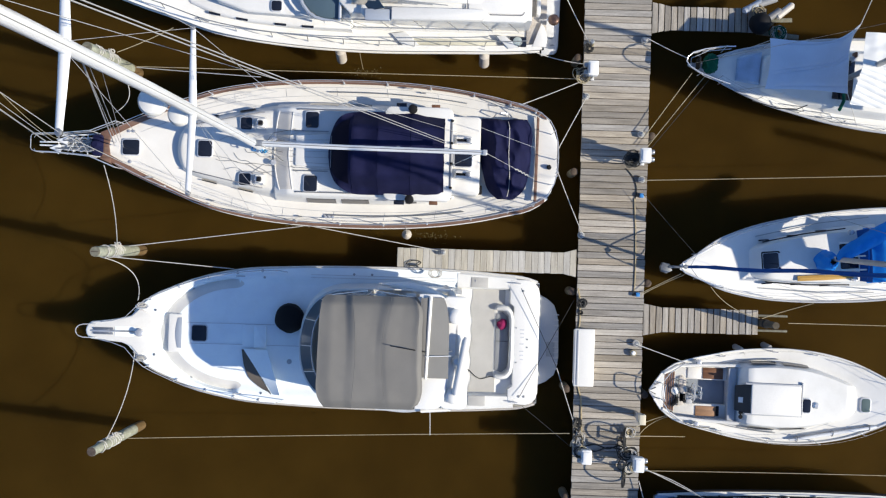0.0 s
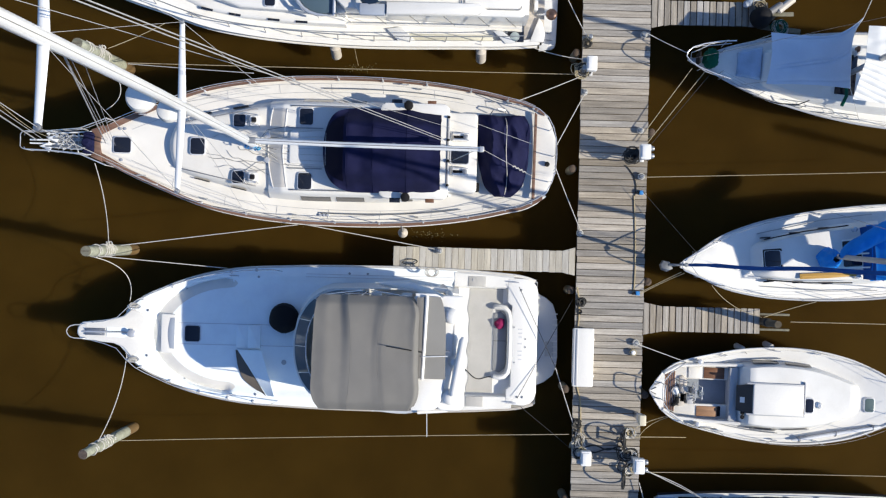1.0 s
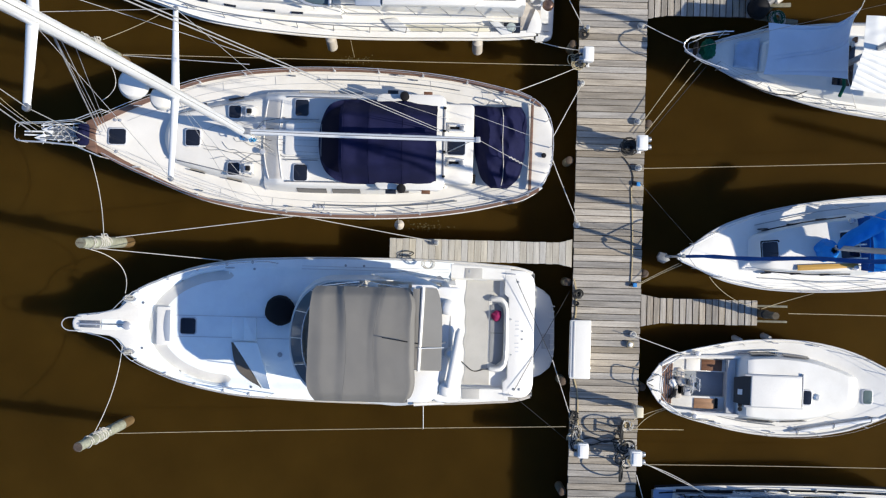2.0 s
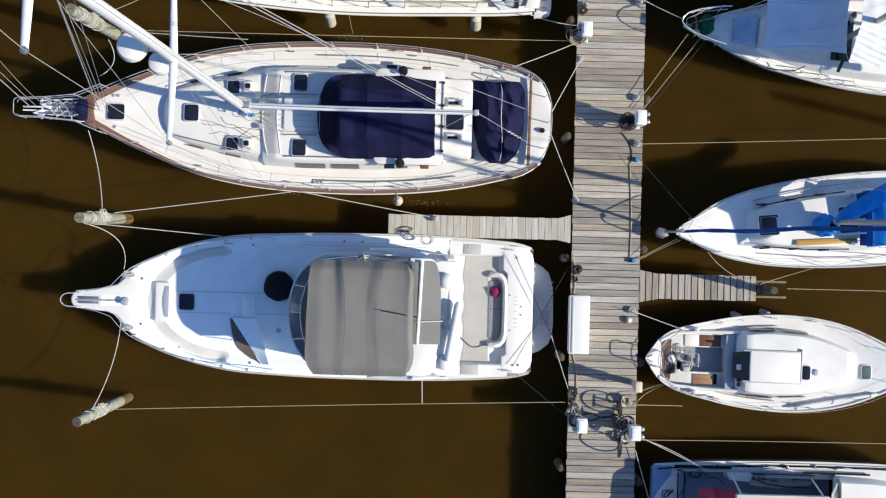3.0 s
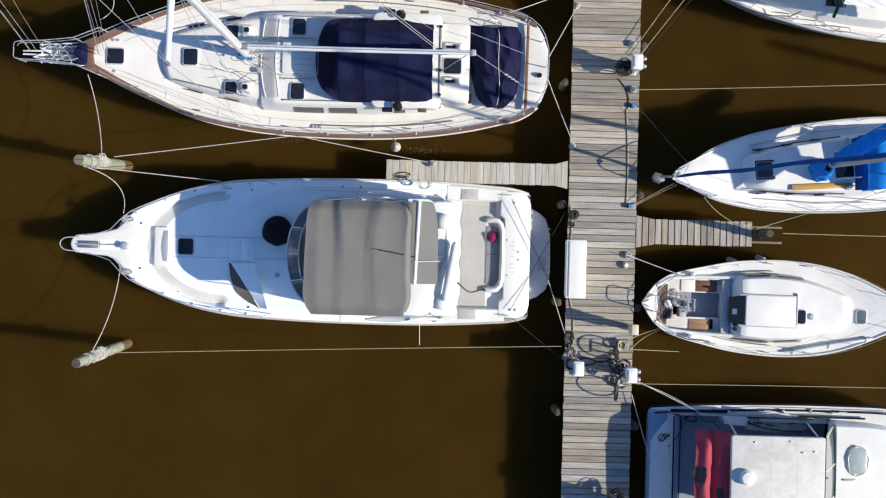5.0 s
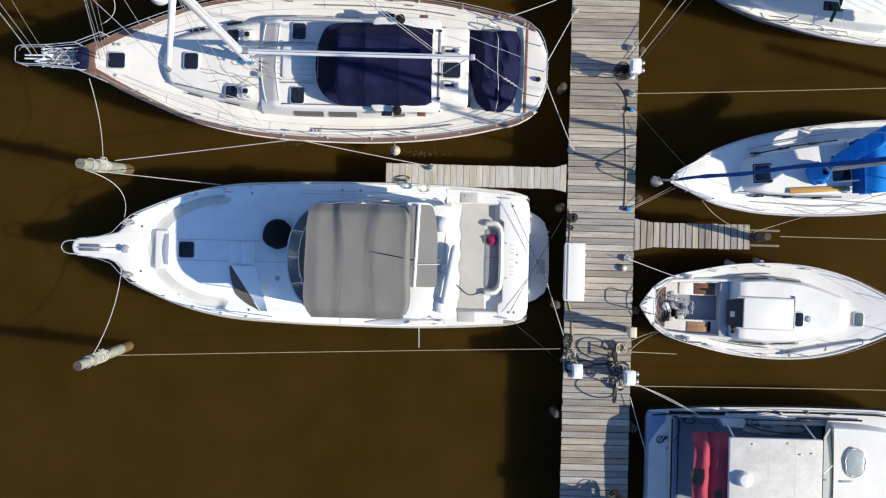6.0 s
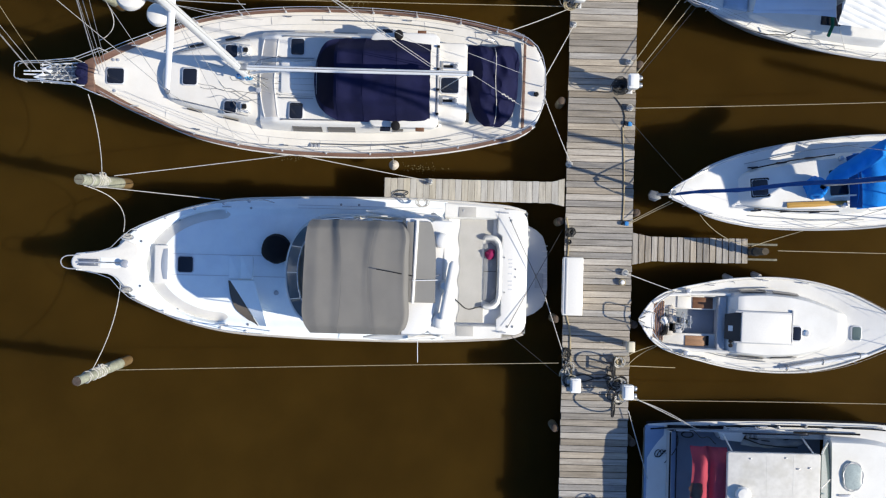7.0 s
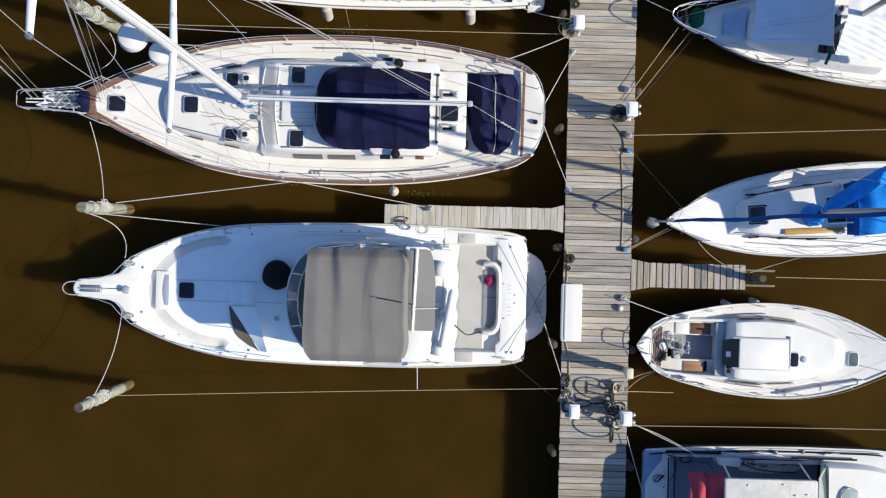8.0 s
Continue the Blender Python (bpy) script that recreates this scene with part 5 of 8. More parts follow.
for q in (0.30, 0.62):
    part("boom_band", spin([(0.075, -0.04), (0.078, 0.0), (0.075, 0.04)], 12, (MU + 0.2 + 5.85 * q, MY - 0.05 - 0.13 * q, 3.9 + 0.7 * q), m=Matrix.Rotation(radians(90), 4, "Y")), GALV, boom)
part("vang", tube([(MU + 0.2, MY, 2.7), (-3.4, -0.02, 4.05)], 0.035, 8), ALU, boom, "rigid boom vang")
for y in (-0.3, 0.15):
    part("mainsheet", tube([(0.95, -0.1, 4.5), (0.22, y, 2.7)], 0.012, 5), ROPEW, boom)
HEAD = mast_at(MTOP)
STAYS = [
    ((-10.75, 0.02, 2.4), HEAD, 0.020), ((-10.6, 0.05, 2.4), spar(MTOP - 0.6), 0.010), 
    ((-8.95, 0.0, 2.3), spar(19.6), 0.018), ((-8.8, 0.06, 2.3), spar(19.3), 0.009), ((-8.7, -0.05, 2.3), spar(18.6), 0.007), ((-8.9, 0.1, 2.3), spar(19.8, 0.1), 0.007),
    ((0.10, 0.22, 3.2), HEAD, 0.011), ((0.13, 0.27, 3.2), spar(MTOP, 0.04), 0.011), ((0.4, 0.6, 2.6), spar(24, 0.05), 0.006),
]
for sg in (1, -1):
    low, high = spar(11.9, sg * 1.60, -0.05), spar(20.16, sg * 1.08, -0.05)
    STAYS += [((MU + 0.05, sg * 1.72, 1.9), low, 0.008), (low, high, 0.007), (high, spar(MTOP - 0.4), 0.007),
              ((MU + 0.35, sg * 1.66, 1.9), spar(11.7, sg * 0.1), 0.006), ((MU - 0.35, sg * 1.60, 1.9), spar(11.7, sg * 0.1), 0.006), (low, spar(20.0, sg * 0.1), 0.006)]
part("slack_halyard", tube(sagging((-10.4, 0.12, 2.5), spar(25.5), 0.6, 20, -0.30), 0.006, 5), ROPEC, mast, "slack halyard led to the bow")
for a, b, r in STAYS:
    part("stay", tube([a, Vector(a).lerp(Vector(b), 0.5), b], r * 0.8, 5), WIRE, mast, "wire stay")
for y, x, z in ((0.16, -5.05, 2.6), (-0.02, -5.1, 2.7), (0.2, -4.9, 2.5)):
    part("halyard_coil", tube([(x + 0.05 * math.cos(a), y + 0.05 * math.sin(a), z + 0.06 * math.sin(a * 0.5)) for a in np.linspace(0, 14, 30)], 0.012, 5), ROPEBL if y < 0.1 else ROPEW, mast)
fd = thing("fender", -0.98, 0.42, "round white fender hanging beside the hull", "fender", "fenders")
OFFSET[fd.name] = Vector((0, 0, 0))
part("ball", spin([(0.02, -0.14), (0.10, -0.11), (0.14, 0.0), (0.10, 0.11), (0.04, 0.17), (0.03, 0.2)], 16, (0, 0, 0.85)), VINYL, fd)
part("lanyard", tube([(0, 0, 1.0), (0, 0.2, 1.85)], 0.009, 5), ROPEW, fd)

# moulded seams between the deck's non-skid panels
for sg in (1, -1):
    for f0, a, b in ((0.40, -8.3, 2.3), (0.16, -7.6, 2.2)):
        part("deck_seam", tube([(u, sg * (s_half(u) - f0), s_sheer(u) + 0.06 * (1 - ((s_half(u) - f0) / s_half(u)) ** 2) + 0.004) for u in np.linspace(a, b, 40)], 0.006, 5), GREYGEL, ketch)
    for u in (-7.2, -5.8, -4.4, -3.0, -1.6, -0.2, 1.2):
        y0, y1 = s_half(u) - 0.16, s_half(u) - 0.40
        part("deck_seam", tube([(u, sg * y0, s_sheer(u) + 0.06 * (1 - (y0 / s_half(u)) ** 2) + 0.004), (u + 0.03, sg * y1, s_sheer(u) + 0.06 * (1 - (y1 / s_half(u)) ** 2) + 0.004)], 0.006, 5), GREYGEL, ketch)
    for u in (-6.3, -3.9, -0.6, 1.4):
        part("fairlead", cleat(u, sg * (s_half(u) - 0.20), s_sheer(u) + 0.05, 0.13), GALV, ketch)

# ---- boats on the far side of the pier ----


def simple_hull(ob, L, half, sheer, deckmat, hullmat, wl=0.85, rake0=0.9, rake1=0.3, hole=None, n=50):
    """A hull with a cambered deck; hole gives x0, x1 and a half width left open for a cockpit."""
    part("hull", hull_mesh(0, L, half, sheer, n, wl, 0.5, rake0, rake1), hullmat, ob, "white hull")

    def strip(a, b, lo, hi):
        def f(s, t):
            x = a + (b - a) * s
            y = lo(x) + (hi(x) - lo(x)) * t
            return (x, y, sheer(x) + 0.05 * (1 - (y / max(half(x), 0.05)) ** 2))
        sheet = grid(f, max(4, int((b - a) * 7)), 14)
        return sheet if hole else thick(sheet, 0.04)
    if hole:
        x0, x1, w = hole
        part("deck", strip(0.02, x0, lambda x: -half(x), half), deckmat, ob, "white non-skid deck")
        part("deck", strip(x1, L - 0.02, lambda x: -half(x), half), deckmat, ob)
        part("side_deck", strip(x0, x1, lambda x: min(w, half(x) - 0.10), half), deckmat, ob)
        part("side_deck", strip(x0, x1, lambda x: -half(x), lambda x: -min(w, half(x) - 0.10)), deckmat, ob)
    else:
        part("deck", strip(0.02, L - 0.02, lambda x: -half(x), half), deckmat, ob, "white non-skid deck")


def coach(ob, x0, x1, half, z0, z1, material, inset=0.12, camber=0.05, front=0.3, back=0.05, label="", name="coach_roof"):
    def f(s, t):
        x = x0 + (x1 - x0) * s
        b = half(x)
        k = 2 * t - 1
        a, sg = abs(k), (1 if k >= 0 else -1)
        endf = min(smooth(0, front, x - x0), smooth(0, back, x1 - x)) if 0 < s < 1 else 0.0
        if a > 0.84:
            q = (1 - a) / 0.16
            y, z = b - inset * q, z0 + (z1 - z0) * 0.85 * q
        elif a > 0.76:
            q = (0.84 - a) / 0.08
            y, z = b - inset - 0.05 * q, z0 + (z1 - z0) * (0.85 + 0.15 * math.sin(q * 1.57))
        else:
            q = a / 0.76
            y, z = (b - inset - 0.05) * q, z1 + camber * (1 - q * q)
        return (x, sg * y, z0 + (z - z0) * endf)
    return part(name, grid(f, 36, 36), material, ob, label)


def lifelines(ob, half, sheer, x0, x1, n, h=0.6, inset=0.06):
    for sg in (1, -1):
        for k in (1.0, 0.5):
            part("lifeline", tube([(x, sg * (half(x) - inset), sheer(x) + h * k) for x in np.linspace(x0, x1, 26)], 0.0035, 5), STEEL, ob, "wire lifeline")
        for x in np.linspace(x0, x1, n):
            part("stanchion", tube([(x, sg * (half(x) - inset), sheer(x)), (x, sg * (half(x) - inset), sheer(x) + h)], 0.010, 6), STEEL, ob)


# sloop with a grey-blue tarpaulin
SLABBLUE = mat("plain_blue_slab", (0.38, 0.49, 0.65), 0.8, var=0.15, scale=3, fine=150, bump=0.2)
tarp_boat = thing("sailboat", 6.704, 5.36, "white sailboat with a grey-blue tarpaulin over its foredeck", "boat", "sailboats", turn=-4.2)
h1 = curve([(0, 0.03), (0.4, 0.05), (0.6, 0.19), (0.85, 0.33), (1.3, 0.52), (1.84, 0.70), (2.2, 0.82), (3.0, 0.98), (3.85, 1.13), (5.6, 1.28), (7.5, 1.2), (9.5, 0.9)])
z1 = curve([(0, 1.55), (3, 1.3), (9.5, 1.25)])
simple_hull(tarp_boat, 9.5, h1, z1, DECK, GEL, 0.8, 0.9, 0.4)
for sg in (1, -1):
    part("toe_rail", tube([(x, sg * h1(x), z1(x) + 0.05) for x in np.linspace(0.1, 9.4, 40)], 0.035, 6), GREYGEL, tarp_boat)
coach(tarp_boat, 1.9, 6.0, curve([(1.9, 0.5), (3, 0.75), (5.5, 0.95), (6, 0.95)]), 1.25, 1.62, DECK, label="low white coach roof")
lifelines(tarp_boat, h1, z1, 0.9, 8, 7)
pr1 = part("bow_pulpit", tube([(1.15, 0.52, 2.20), (0.75, 0.46, 2.26), (0.30, 0.34, 2.30), (0.0, 0.22, 2.31), (-0.14, 0.08, 2.31), (-0.16, -0.04, 2.31), (-0.06, -0.16, 2.31), (0.25, -0.32, 2.30), (0.7, -0.44, 2.26), (1.1, -0.52, 2.20)], 0.017, 8), STEEL, tarp_boat, "steel bow pulpit bound with white line")
part("pulpit_line", tube([(0.95 - 0.95 * q, 0.50 - 0.30 * q + 0.035 * noise.noise((q * 7, 3, 1)), 2.27 + 0.05 * q + 0.02 * noise.noise((q * 9, 1, 4))) for q in np.linspace(0, 1, 40)], 0.011, 5), ROPEW, pr1, "white line wound round the rail")
part("lower_rail", tube([(1.1, 0.50, 1.88), (0.45, 0.36, 1.92), (0.02, 0.12, 1.95), (0.02, -0.12, 1.95), (0.45, -0.34, 1.92), (1.1, -0.50, 1.88)], 0.011, 6), STEEL, pr1)
part("stem_board", box(0.22, 0.26, -0.16, 0.16, 1.60, 2.12, 0.01), BLACK, pr1)
for x, y in ((0.9, 0.5), (0.3, 0.3), (0.3, -0.3), (0.9, -0.5)):
    part("stanchion", tube([(x, y * 0.9, 1.5), (x, y, 2.27)], 0.014, 6), STEEL, pr1)
bag = spin([(0.12, 0), (0.22, 0.08), (0.25, 0.22), (0.19, 0.36), (0.08, 0.41), (0.04, 0.46)], 66, (0.62, 0.07, 1.5))
for v_ in bag.verts:
    a_ = math.atan2(v_.co.y - 0.07, v_.co.x - 0.62)
    pl = 1 + 0.045 * math.sin(15 * a_ + 2.5 * math.sin(a_))
    v_.co.x, v_.co.y = 0.62 + (v_.co.x - 0.62) * pl * 0.9, 0.07 + (v_.co.y - 0.07) * pl * 1.1
    v_.co += Vector((0.06, 0.06, 0.07)) * noise.noise(v_.co * 6)
part("sail_bag", bag, GREEN, tarp_boat, "green canvas sail bag on the bow")


def tarp(s, t):
    k = 2 * t - 1
    lo, hi = -0.68 + 0.05 * s + 0.05 * math.sin(3.1 * s), 0.70 + 0.04 * s - 0.02 * math.sin(3.1 * s) + 0.42 * s**9
    x = 1.95 + 2.08 * s + 0.05 * k * k * s + 0.10 * s * (1 - t) + 0.05 * (1 - s) * math.sin(3.1 * t) + 0.10 * s**9 * t**6
    crease = 0.0
    for k0, k1, d in ((-0.45, 0.10, 0.030), (-0.30, 0.22, 0.022), (0.75, 0.95, 0.03), (-0.9, -0.75, 0.02)):
        crease -= d * math.exp(-(((k - k0 - (k1 - k0) * s) / 0.045) ** 2)) * smooth(0.0, 0.25, s)
    return (x, lo + (hi - lo) * t + 0.01 + 0.022 * x, 2.60 + 0.10 * (1 - k * k) - 0.04 * math.sin(3.1 * s) + 0.55 * s**7 * t**8 + crease + 0.03 * noise.noise((x * 1.6, k * 2.2, 4)))


# a low slab in plain blue just forward of the tarpaulin
part("hatch_cover", slab([(1.37, -0.30), (2.05, -0.34), (2.05, 0.58), (1.5, 0.42), (1.37, 0.34)], 1.42, 1.56, 0.10, seg=4), SLABBLUE, tarp_boat, "low blue slab over the fore hatch")
part("tarpaulin", thick(grid(tarp, 70, 90), 0.012), TARP, tarp_boat, "grey-blue tarpaulin stretched over the foredeck")
part("tarp_pole", tube([Vector(tarp(1, t)) - Vector((0, 0, 0.02)) for t in np.linspace(0, 1, 9)], 0.016, 6), ALU, tarp_boat)
for t in (0.05, 0.95):
    part("tarp_line", tube([tarp(0, t), (1.5, (2 * t - 1) * 0.62, 1.6)], 0.009, 5), ROPEW, tarp_boat)


def awning(s, t):
    x = 3.88 + 4.5 * s
    k = 2 * t - 1
    ph = (0.45 * x + 0.89 * 1.05 * k + 0.08 * k * x) / 0.060 + 1.4 * noise.noise((x * 1.2, k * 1.6, 6))
    fold = 0.05 * abs(math.sin(ph)) ** 0.4 * (1 - smooth(-0.10, 0.35, k)) + 0.025 * noise.noise((x * 3, k * 5, 2))
    return (x + 0.25 * (1 - s) * (t - 0.4), (0.95 + 0.2 * s) * k - 0.10, 4.10 + 0.35 * (1 - abs(k)) + fold)


part("awning", thick(grid(awning, 150, 110), 0.012), SAILCLOTH, tarp_boat, "white folded canvas awning")
part("mast", tube([(4.30, -0.02, 1.4), (4.30, -0.02, 5), (4.30, -0.02, 12.5)], 0.075, 12), GALV, tarp_boat, "grey aluminium mast")
part("boom", tube([(4.4, -0.02, 4.35), (8.6, 0.0, 4.37)], 0.05, 10), GALV, tarp_boat, "grey boom under the awning ridge")
part("companionway", box(4.05, 4.60, -0.55, 0.55, 1.60, 1.68, 0.02), GLASS, tarp_boat)
part("tarp_corner_line", tube([tarp(1, 1), Vector(tarp(1, 1)) + Vector((0.25, 1.6, 1.2))], 0.012, 5), ROPEW, tarp_boat)
part("tarp_corner_line", tube([tarp(1, 0), (4.9, -1.2, 1.4)], 0.009, 5), ROPEW, tarp_boat)
part("dodger_roll", tube([(4.25, -0.3, 2.0), (4.3, -0.62, 1.95), (4.28, -0.85, 1.7)], 0.05, 8), GREEN, tarp_boat)
for k in range(4):
    part("cockpit_clutter", box(4.3 + 0.06 * k, 4.38 + 0.06 * k, 0.25 + 0.12 * k, 0.40 + 0.12 * k, 1.68, 1.80 + 0.05 * k, 0.02), (WHITEPL, BLACK, GREYGEL, TEAKDK)[k], tarp_boat)
for x, y in ((3.1, -0.80), (3.9, -0.92), (4.6, -1.02)):
    part("deck_frame", tube([(x - 0.3, y, 1.42), (x + 0.2, y - 0.02, 1.44), (x + 0.28, y - 0.14, 1.44), (x - 0.2, y - 0.14, 1.42)], 0.013, 5), GALV, tarp_boat)
part("forestay", tube([(0.05, 0, 1.7), (4.3, 0.03, 12.4)], 0.005, 5), GALV, tarp_boat)
part("shore_cable", tube([(1.9, -0.8, 1.5), (2.6, -0.95, 1.55), (3.1, -0.95, 1.75), (3.3, -0.85, 2.0)], 0.016, 6), HOSE, tarp_boat)

# sloop with blue sail covers
blue_boat = thing("sailboat", 6.62, -0.28, "white sailboat with bright blue sail covers, bow to the pier", "boat", "sailboats", turn=5.4)
h2 = curve([(0, 0.06), (0.5, 0.32), (1.0, 0.62), (2.0, 0.96), (3.1, 1.15), (4.3, 1.25), (5.7, 1.28), (7.5, 1.12), (9.0, 0.75)])
z2 = curve([(0, 1.62), (3, 1.35), (9, 1.25)])
simple_hull(blue_boat, 9.0, h2, z2, DECK, GEL, 0.82, 1.0, 0.4)
for sg in (1, -1):
    part("toe_rail", tube([(x, sg * h2(x), z2(x) + 0.04) for x in np.linspace(0.1, 8.9, 40)], 0.025, 6), GREYGEL, blue_boat)
coach(blue_boat, 1.55, 5.6, curve([(1.5, 0.36), (2.5, 0.62), (4.5, 0.84), (5.6, 0.86)]), 1.3, 1.72, DECK, label="white coach roof", front=1.0)
part("deck_inlay", slab([(1.15, 0.40), (1.6, 0.62), (1.6, -0.44), (1.2, -0.36)], 1.45, 1.475, 0.006), GREYGEL, blue_boat)
hb = hatch(2.50, 0.02, 1.76, 0.46, 0.46, blue_boat, GLASS, label="dark glazed foredeck hatch in a black frame")
for r_, m_, w_ in ((0.275, GEL, 0.020), (0.245, BLACK, 0.022), (0.215, GEL, 0.010)):
    part("hatch_rim", tube([(2.50 + x, 0.02 + y, 1.80) for x, y in rounded(-r_, r_, -r_, r_, 0.05)] + [(2.50 + r_ - 0.05, 0.02 - r_, 1.80)], w_, 6), m_, hb, "pale rubber rim" if m_ is GEL else "black rim")
ANCHORSTEEL = mat("dull_anchor_steel", (0.22, 0.23, 0.24), 0.5, 0.5, var=0.3, scale=8, fine=50, bump=0.2)
part("anchor_roller", tube([(-0.28, 0.03, 1.60), (-0.1, 0.02, 1.66), (0.3, 0.0, 1.66)], [0.045, 0.035, 0.03], 8), ANCHORSTEEL, blue_boat, "bow roller with an anchor")
part("anchor", slab([(-0.52, 0.05), (-0.44, 0.17), (-0.26, 0.12), (-0.22, 0.03), (-0.18, -0.08), (-0.36, -0.15), (-0.50, -0.08)], 1.44, 1.62, 0.04), ANCHORSTEEL, blue_boat)
pr2 = part("bow_pulpit", tube([(1.0, 0.58, 2.30), (0.95, 0.56, 2.42), (0.85, 0.53, 2.46), (0.4, 0.34, 2.50), (0.05, 0.18, 2.52), (-0.08, 0.08, 2.52), (-0.10, -0.03, 2.52), (-0.02, -0.14, 2.52), (0.4, -0.36, 2.50), (0.85, -0.55, 2.46), (0.95, -0.58, 2.42), (1.0, -0.60, 2.30)], 0.018, 8), STEEL, blue_boat, "steel bow pulpit")
part("lower_rail", tube([(0.95, 0.57, 1.98), (0.45, 0.34, 2.02), (0.22, 0.0, 2.05), (0.45, -0.35, 2.02), (0.95, -0.58, 1.98)], 0.012, 6), STEEL, pr2)
part("bow_light", spin([(0.05, 0), (0.06, 0.04), (0.03, 0.08)], 10, (0.0, 0.02, 2.53)), GALV, pr2)
for x, y in ((1.0, 0.6), (0.4, 0.34), (0.4, -0.34), (1.0, -0.6)):
    part("stanchion", tube([(x, y, 1.5), (x, y, 2.46)], 0.014, 6), STEEL, pr2)
lifelines(blue_boat, h2, z2, 1.0, 8.2, 6)
for sg in (1, -1):
    part("handrail", tube([(2.3, sg * 0.55, 1.80), (3.4, sg * 0.70, 1.82), (4.6, sg * 0.78, 1.82)], 0.017, 6), BLACK, blue_boat, "black grab rail")
    part("handrail", tube([(2.2, sg * 0.72, 1.46), (4.0, sg * 0.98, 1.42), (5.4, sg * 1.05, 1.40)], 0.012, 6), GALV, blue_boat)
    for x in (2.4, 3.2, 4.0):
        part("port_light", box(x - 0.14, x + 0.14, sg * (0.60 + 0.10 * (x - 2.4)) - 0.02, sg * (0.60 + 0.10 * (x - 2.4)) + 0.02, 1.48, 1.60, 0.01), GLASS, blue_boat)
BM = 4.05
GREYMAST = mat("grey_anodised_spar", (0.36, 0.37, 0.38), 0.4, 0.2, var=0.08, scale=2, fine=30, bump=0.03)
part("mast", tube([(BM, 0.0, 1.6), (BM, -0.16, 6), (BM, -0.45, 14)], 0.07, 12), GREYMAST, blue_boat, "grey mast")
part("furled_genoa", tube([(0.15 + (BM - 0.25) * q, -0.43 * q + 0.02 * math.sin(17 * q), 1.75 + 11.75 * q) for q in np.linspace(0, 1, 24)], [0.034 + 0.016 * min(1, 8 * q) + 0.008 * math.sin(55 * q) * (1 - q) for q in np.linspace(0, 1, 24)], 10), ROYAL, blue_boat, "furled headsail in a blue cover")


def sailcover(s, t):
    x = 3.92 + 2.2 * s
    a = 2 * math.pi * t
    r = (0.22 + 0.07 * math.sin(3.0 * s)) * max(0.05, 1 - (1 - min(1.0, s / 0.14)) ** 2) ** 0.5 + 0.028 * noise.noise((s * 9, 2 * math.cos(a), 2 * math.sin(a))) + 0.014 * noise.noise((s * 26, 5 * math.cos(a), 5 * math.sin(a)))
    return (x, 0.0 + 1.06 * s + r * 0.85 * math.cos(a), 3.02 + 0.15 * s + r * 1.1 * math.sin(a) + 0.015 * math.sin(40 * s))


part("sail_cover", grid(sailcover, 50, 18, wrap=True), BLUE, blue_boat, "bright blue sail cover along the boom")
def mast_cover(s, t):
    a = 2 * math.pi * t
    r = 0.02 + 0.27 * math.cos(1.5 * s) ** 0.6 + 0.018 * math.sin(5 * a + 3 * s) * (1 - s) + 0.05 * noise.noise((2.5 * math.cos(a), 2.5 * math.sin(a), 4 * s))
    return (3.98 + r * math.cos(a), -0.10 + r * 1.05 * math.sin(a), 1.75 + 0.85 * s)


part("mast_cover", grid(mast_cover, 18, 42, wrap=True), BLUE, blue_boat, "blue cover at the foot of the mast")


def cockpit_cover(s, t):
    x = 5.0 + 3.2 * s
    k = 2 * t - 1
    return (x, (0.76 - 0.10 * s) * k + 0.0, 2.30 + 0.30 * (1 - k * k) + 0.25 * smooth(0, 0.15, s) - 0.25 + 0.03 * noise.noise((x * 3, k * 3, 9)))


part("cockpit_awning", thick(grid(cockpit_cover, 30, 24), 0.012), BLUE, blue_boat, "bright blue cockpit awning")
# the darker canvas paints in the shade on this front
part("dodger_front", thick(grid(lambda s, t: (4.92 + 0.14 * s, (0.70 + 0.04 * s) * (2 * t - 1), 1.75 + 0.60 * s + 0.12 * (1 - (2 * t - 1) ** 2)), 6, 18), 0.012), ROYAL, blue_boat, "dark blue dodger front, its shade put into the colour")
part("boom", tube([(4.07, 0.08, 3.00), (6.15, 1.08, 3.15)], 0.06, 10), GREYMAST, blue_boat, "grey boom swung to one side")
part("oar", tube([(3.25, -0.52, 1.80), (3.9, -0.53, 1.80), (4.7, -0.56, 1.80)], [0.03, 0.03, 0.03], 8, flat=0.8), PLY, blue_boat, "varnished wooden oar lashed on deck")
part("oar_blade", slab([(3.20, -0.44), (4.0, -0.46), (4.85, -0.50), (4.85, -0.60), (4.0, -0.61), (3.20, -0.59)], 1.78, 1.815, 0.01), PLY, blue_boat)
# an unseen plate on poles, added to throw shade over the foredeck
SHADE_PLAN = [(12.33, -0.55), (12.77, -0.73), (13.06, -1.57), (13.41, -1.35), (14.45, -0.62), (14.40, -0.35), (14.12, 0.10), (13.90, 0.50), (12.8, 0.35)]
shade_m = blue_boat.matrix_world.inverted() @ BASE
shade_pts = [shade_m @ Vector((u, v, 5.0)) for u, v in SHADE_PLAN]
bm = bmesh.new()
bm.faces.new([bm.verts.new(p) for p in shade_pts])
part("shade_plate", thick(bm, 0.02), BLUE, blue_boat, "unseen blue plate on poles, added to shade the foredeck")
for k in (0, 2, 4, 7):
    part("shade_pole", tube([shade_pts[k], (shade_pts[k].x, max(-1.1, min(1.1, shade_pts[k].y)), 1.3)], 0.016, 6), ALU, blue_boat)
part("sliding_hatch", slab(rounded(4.42, 4.92, -0.34, 0.36, 0.05), 1.74, 1.80, 0.02), GLASS, blue_boat)
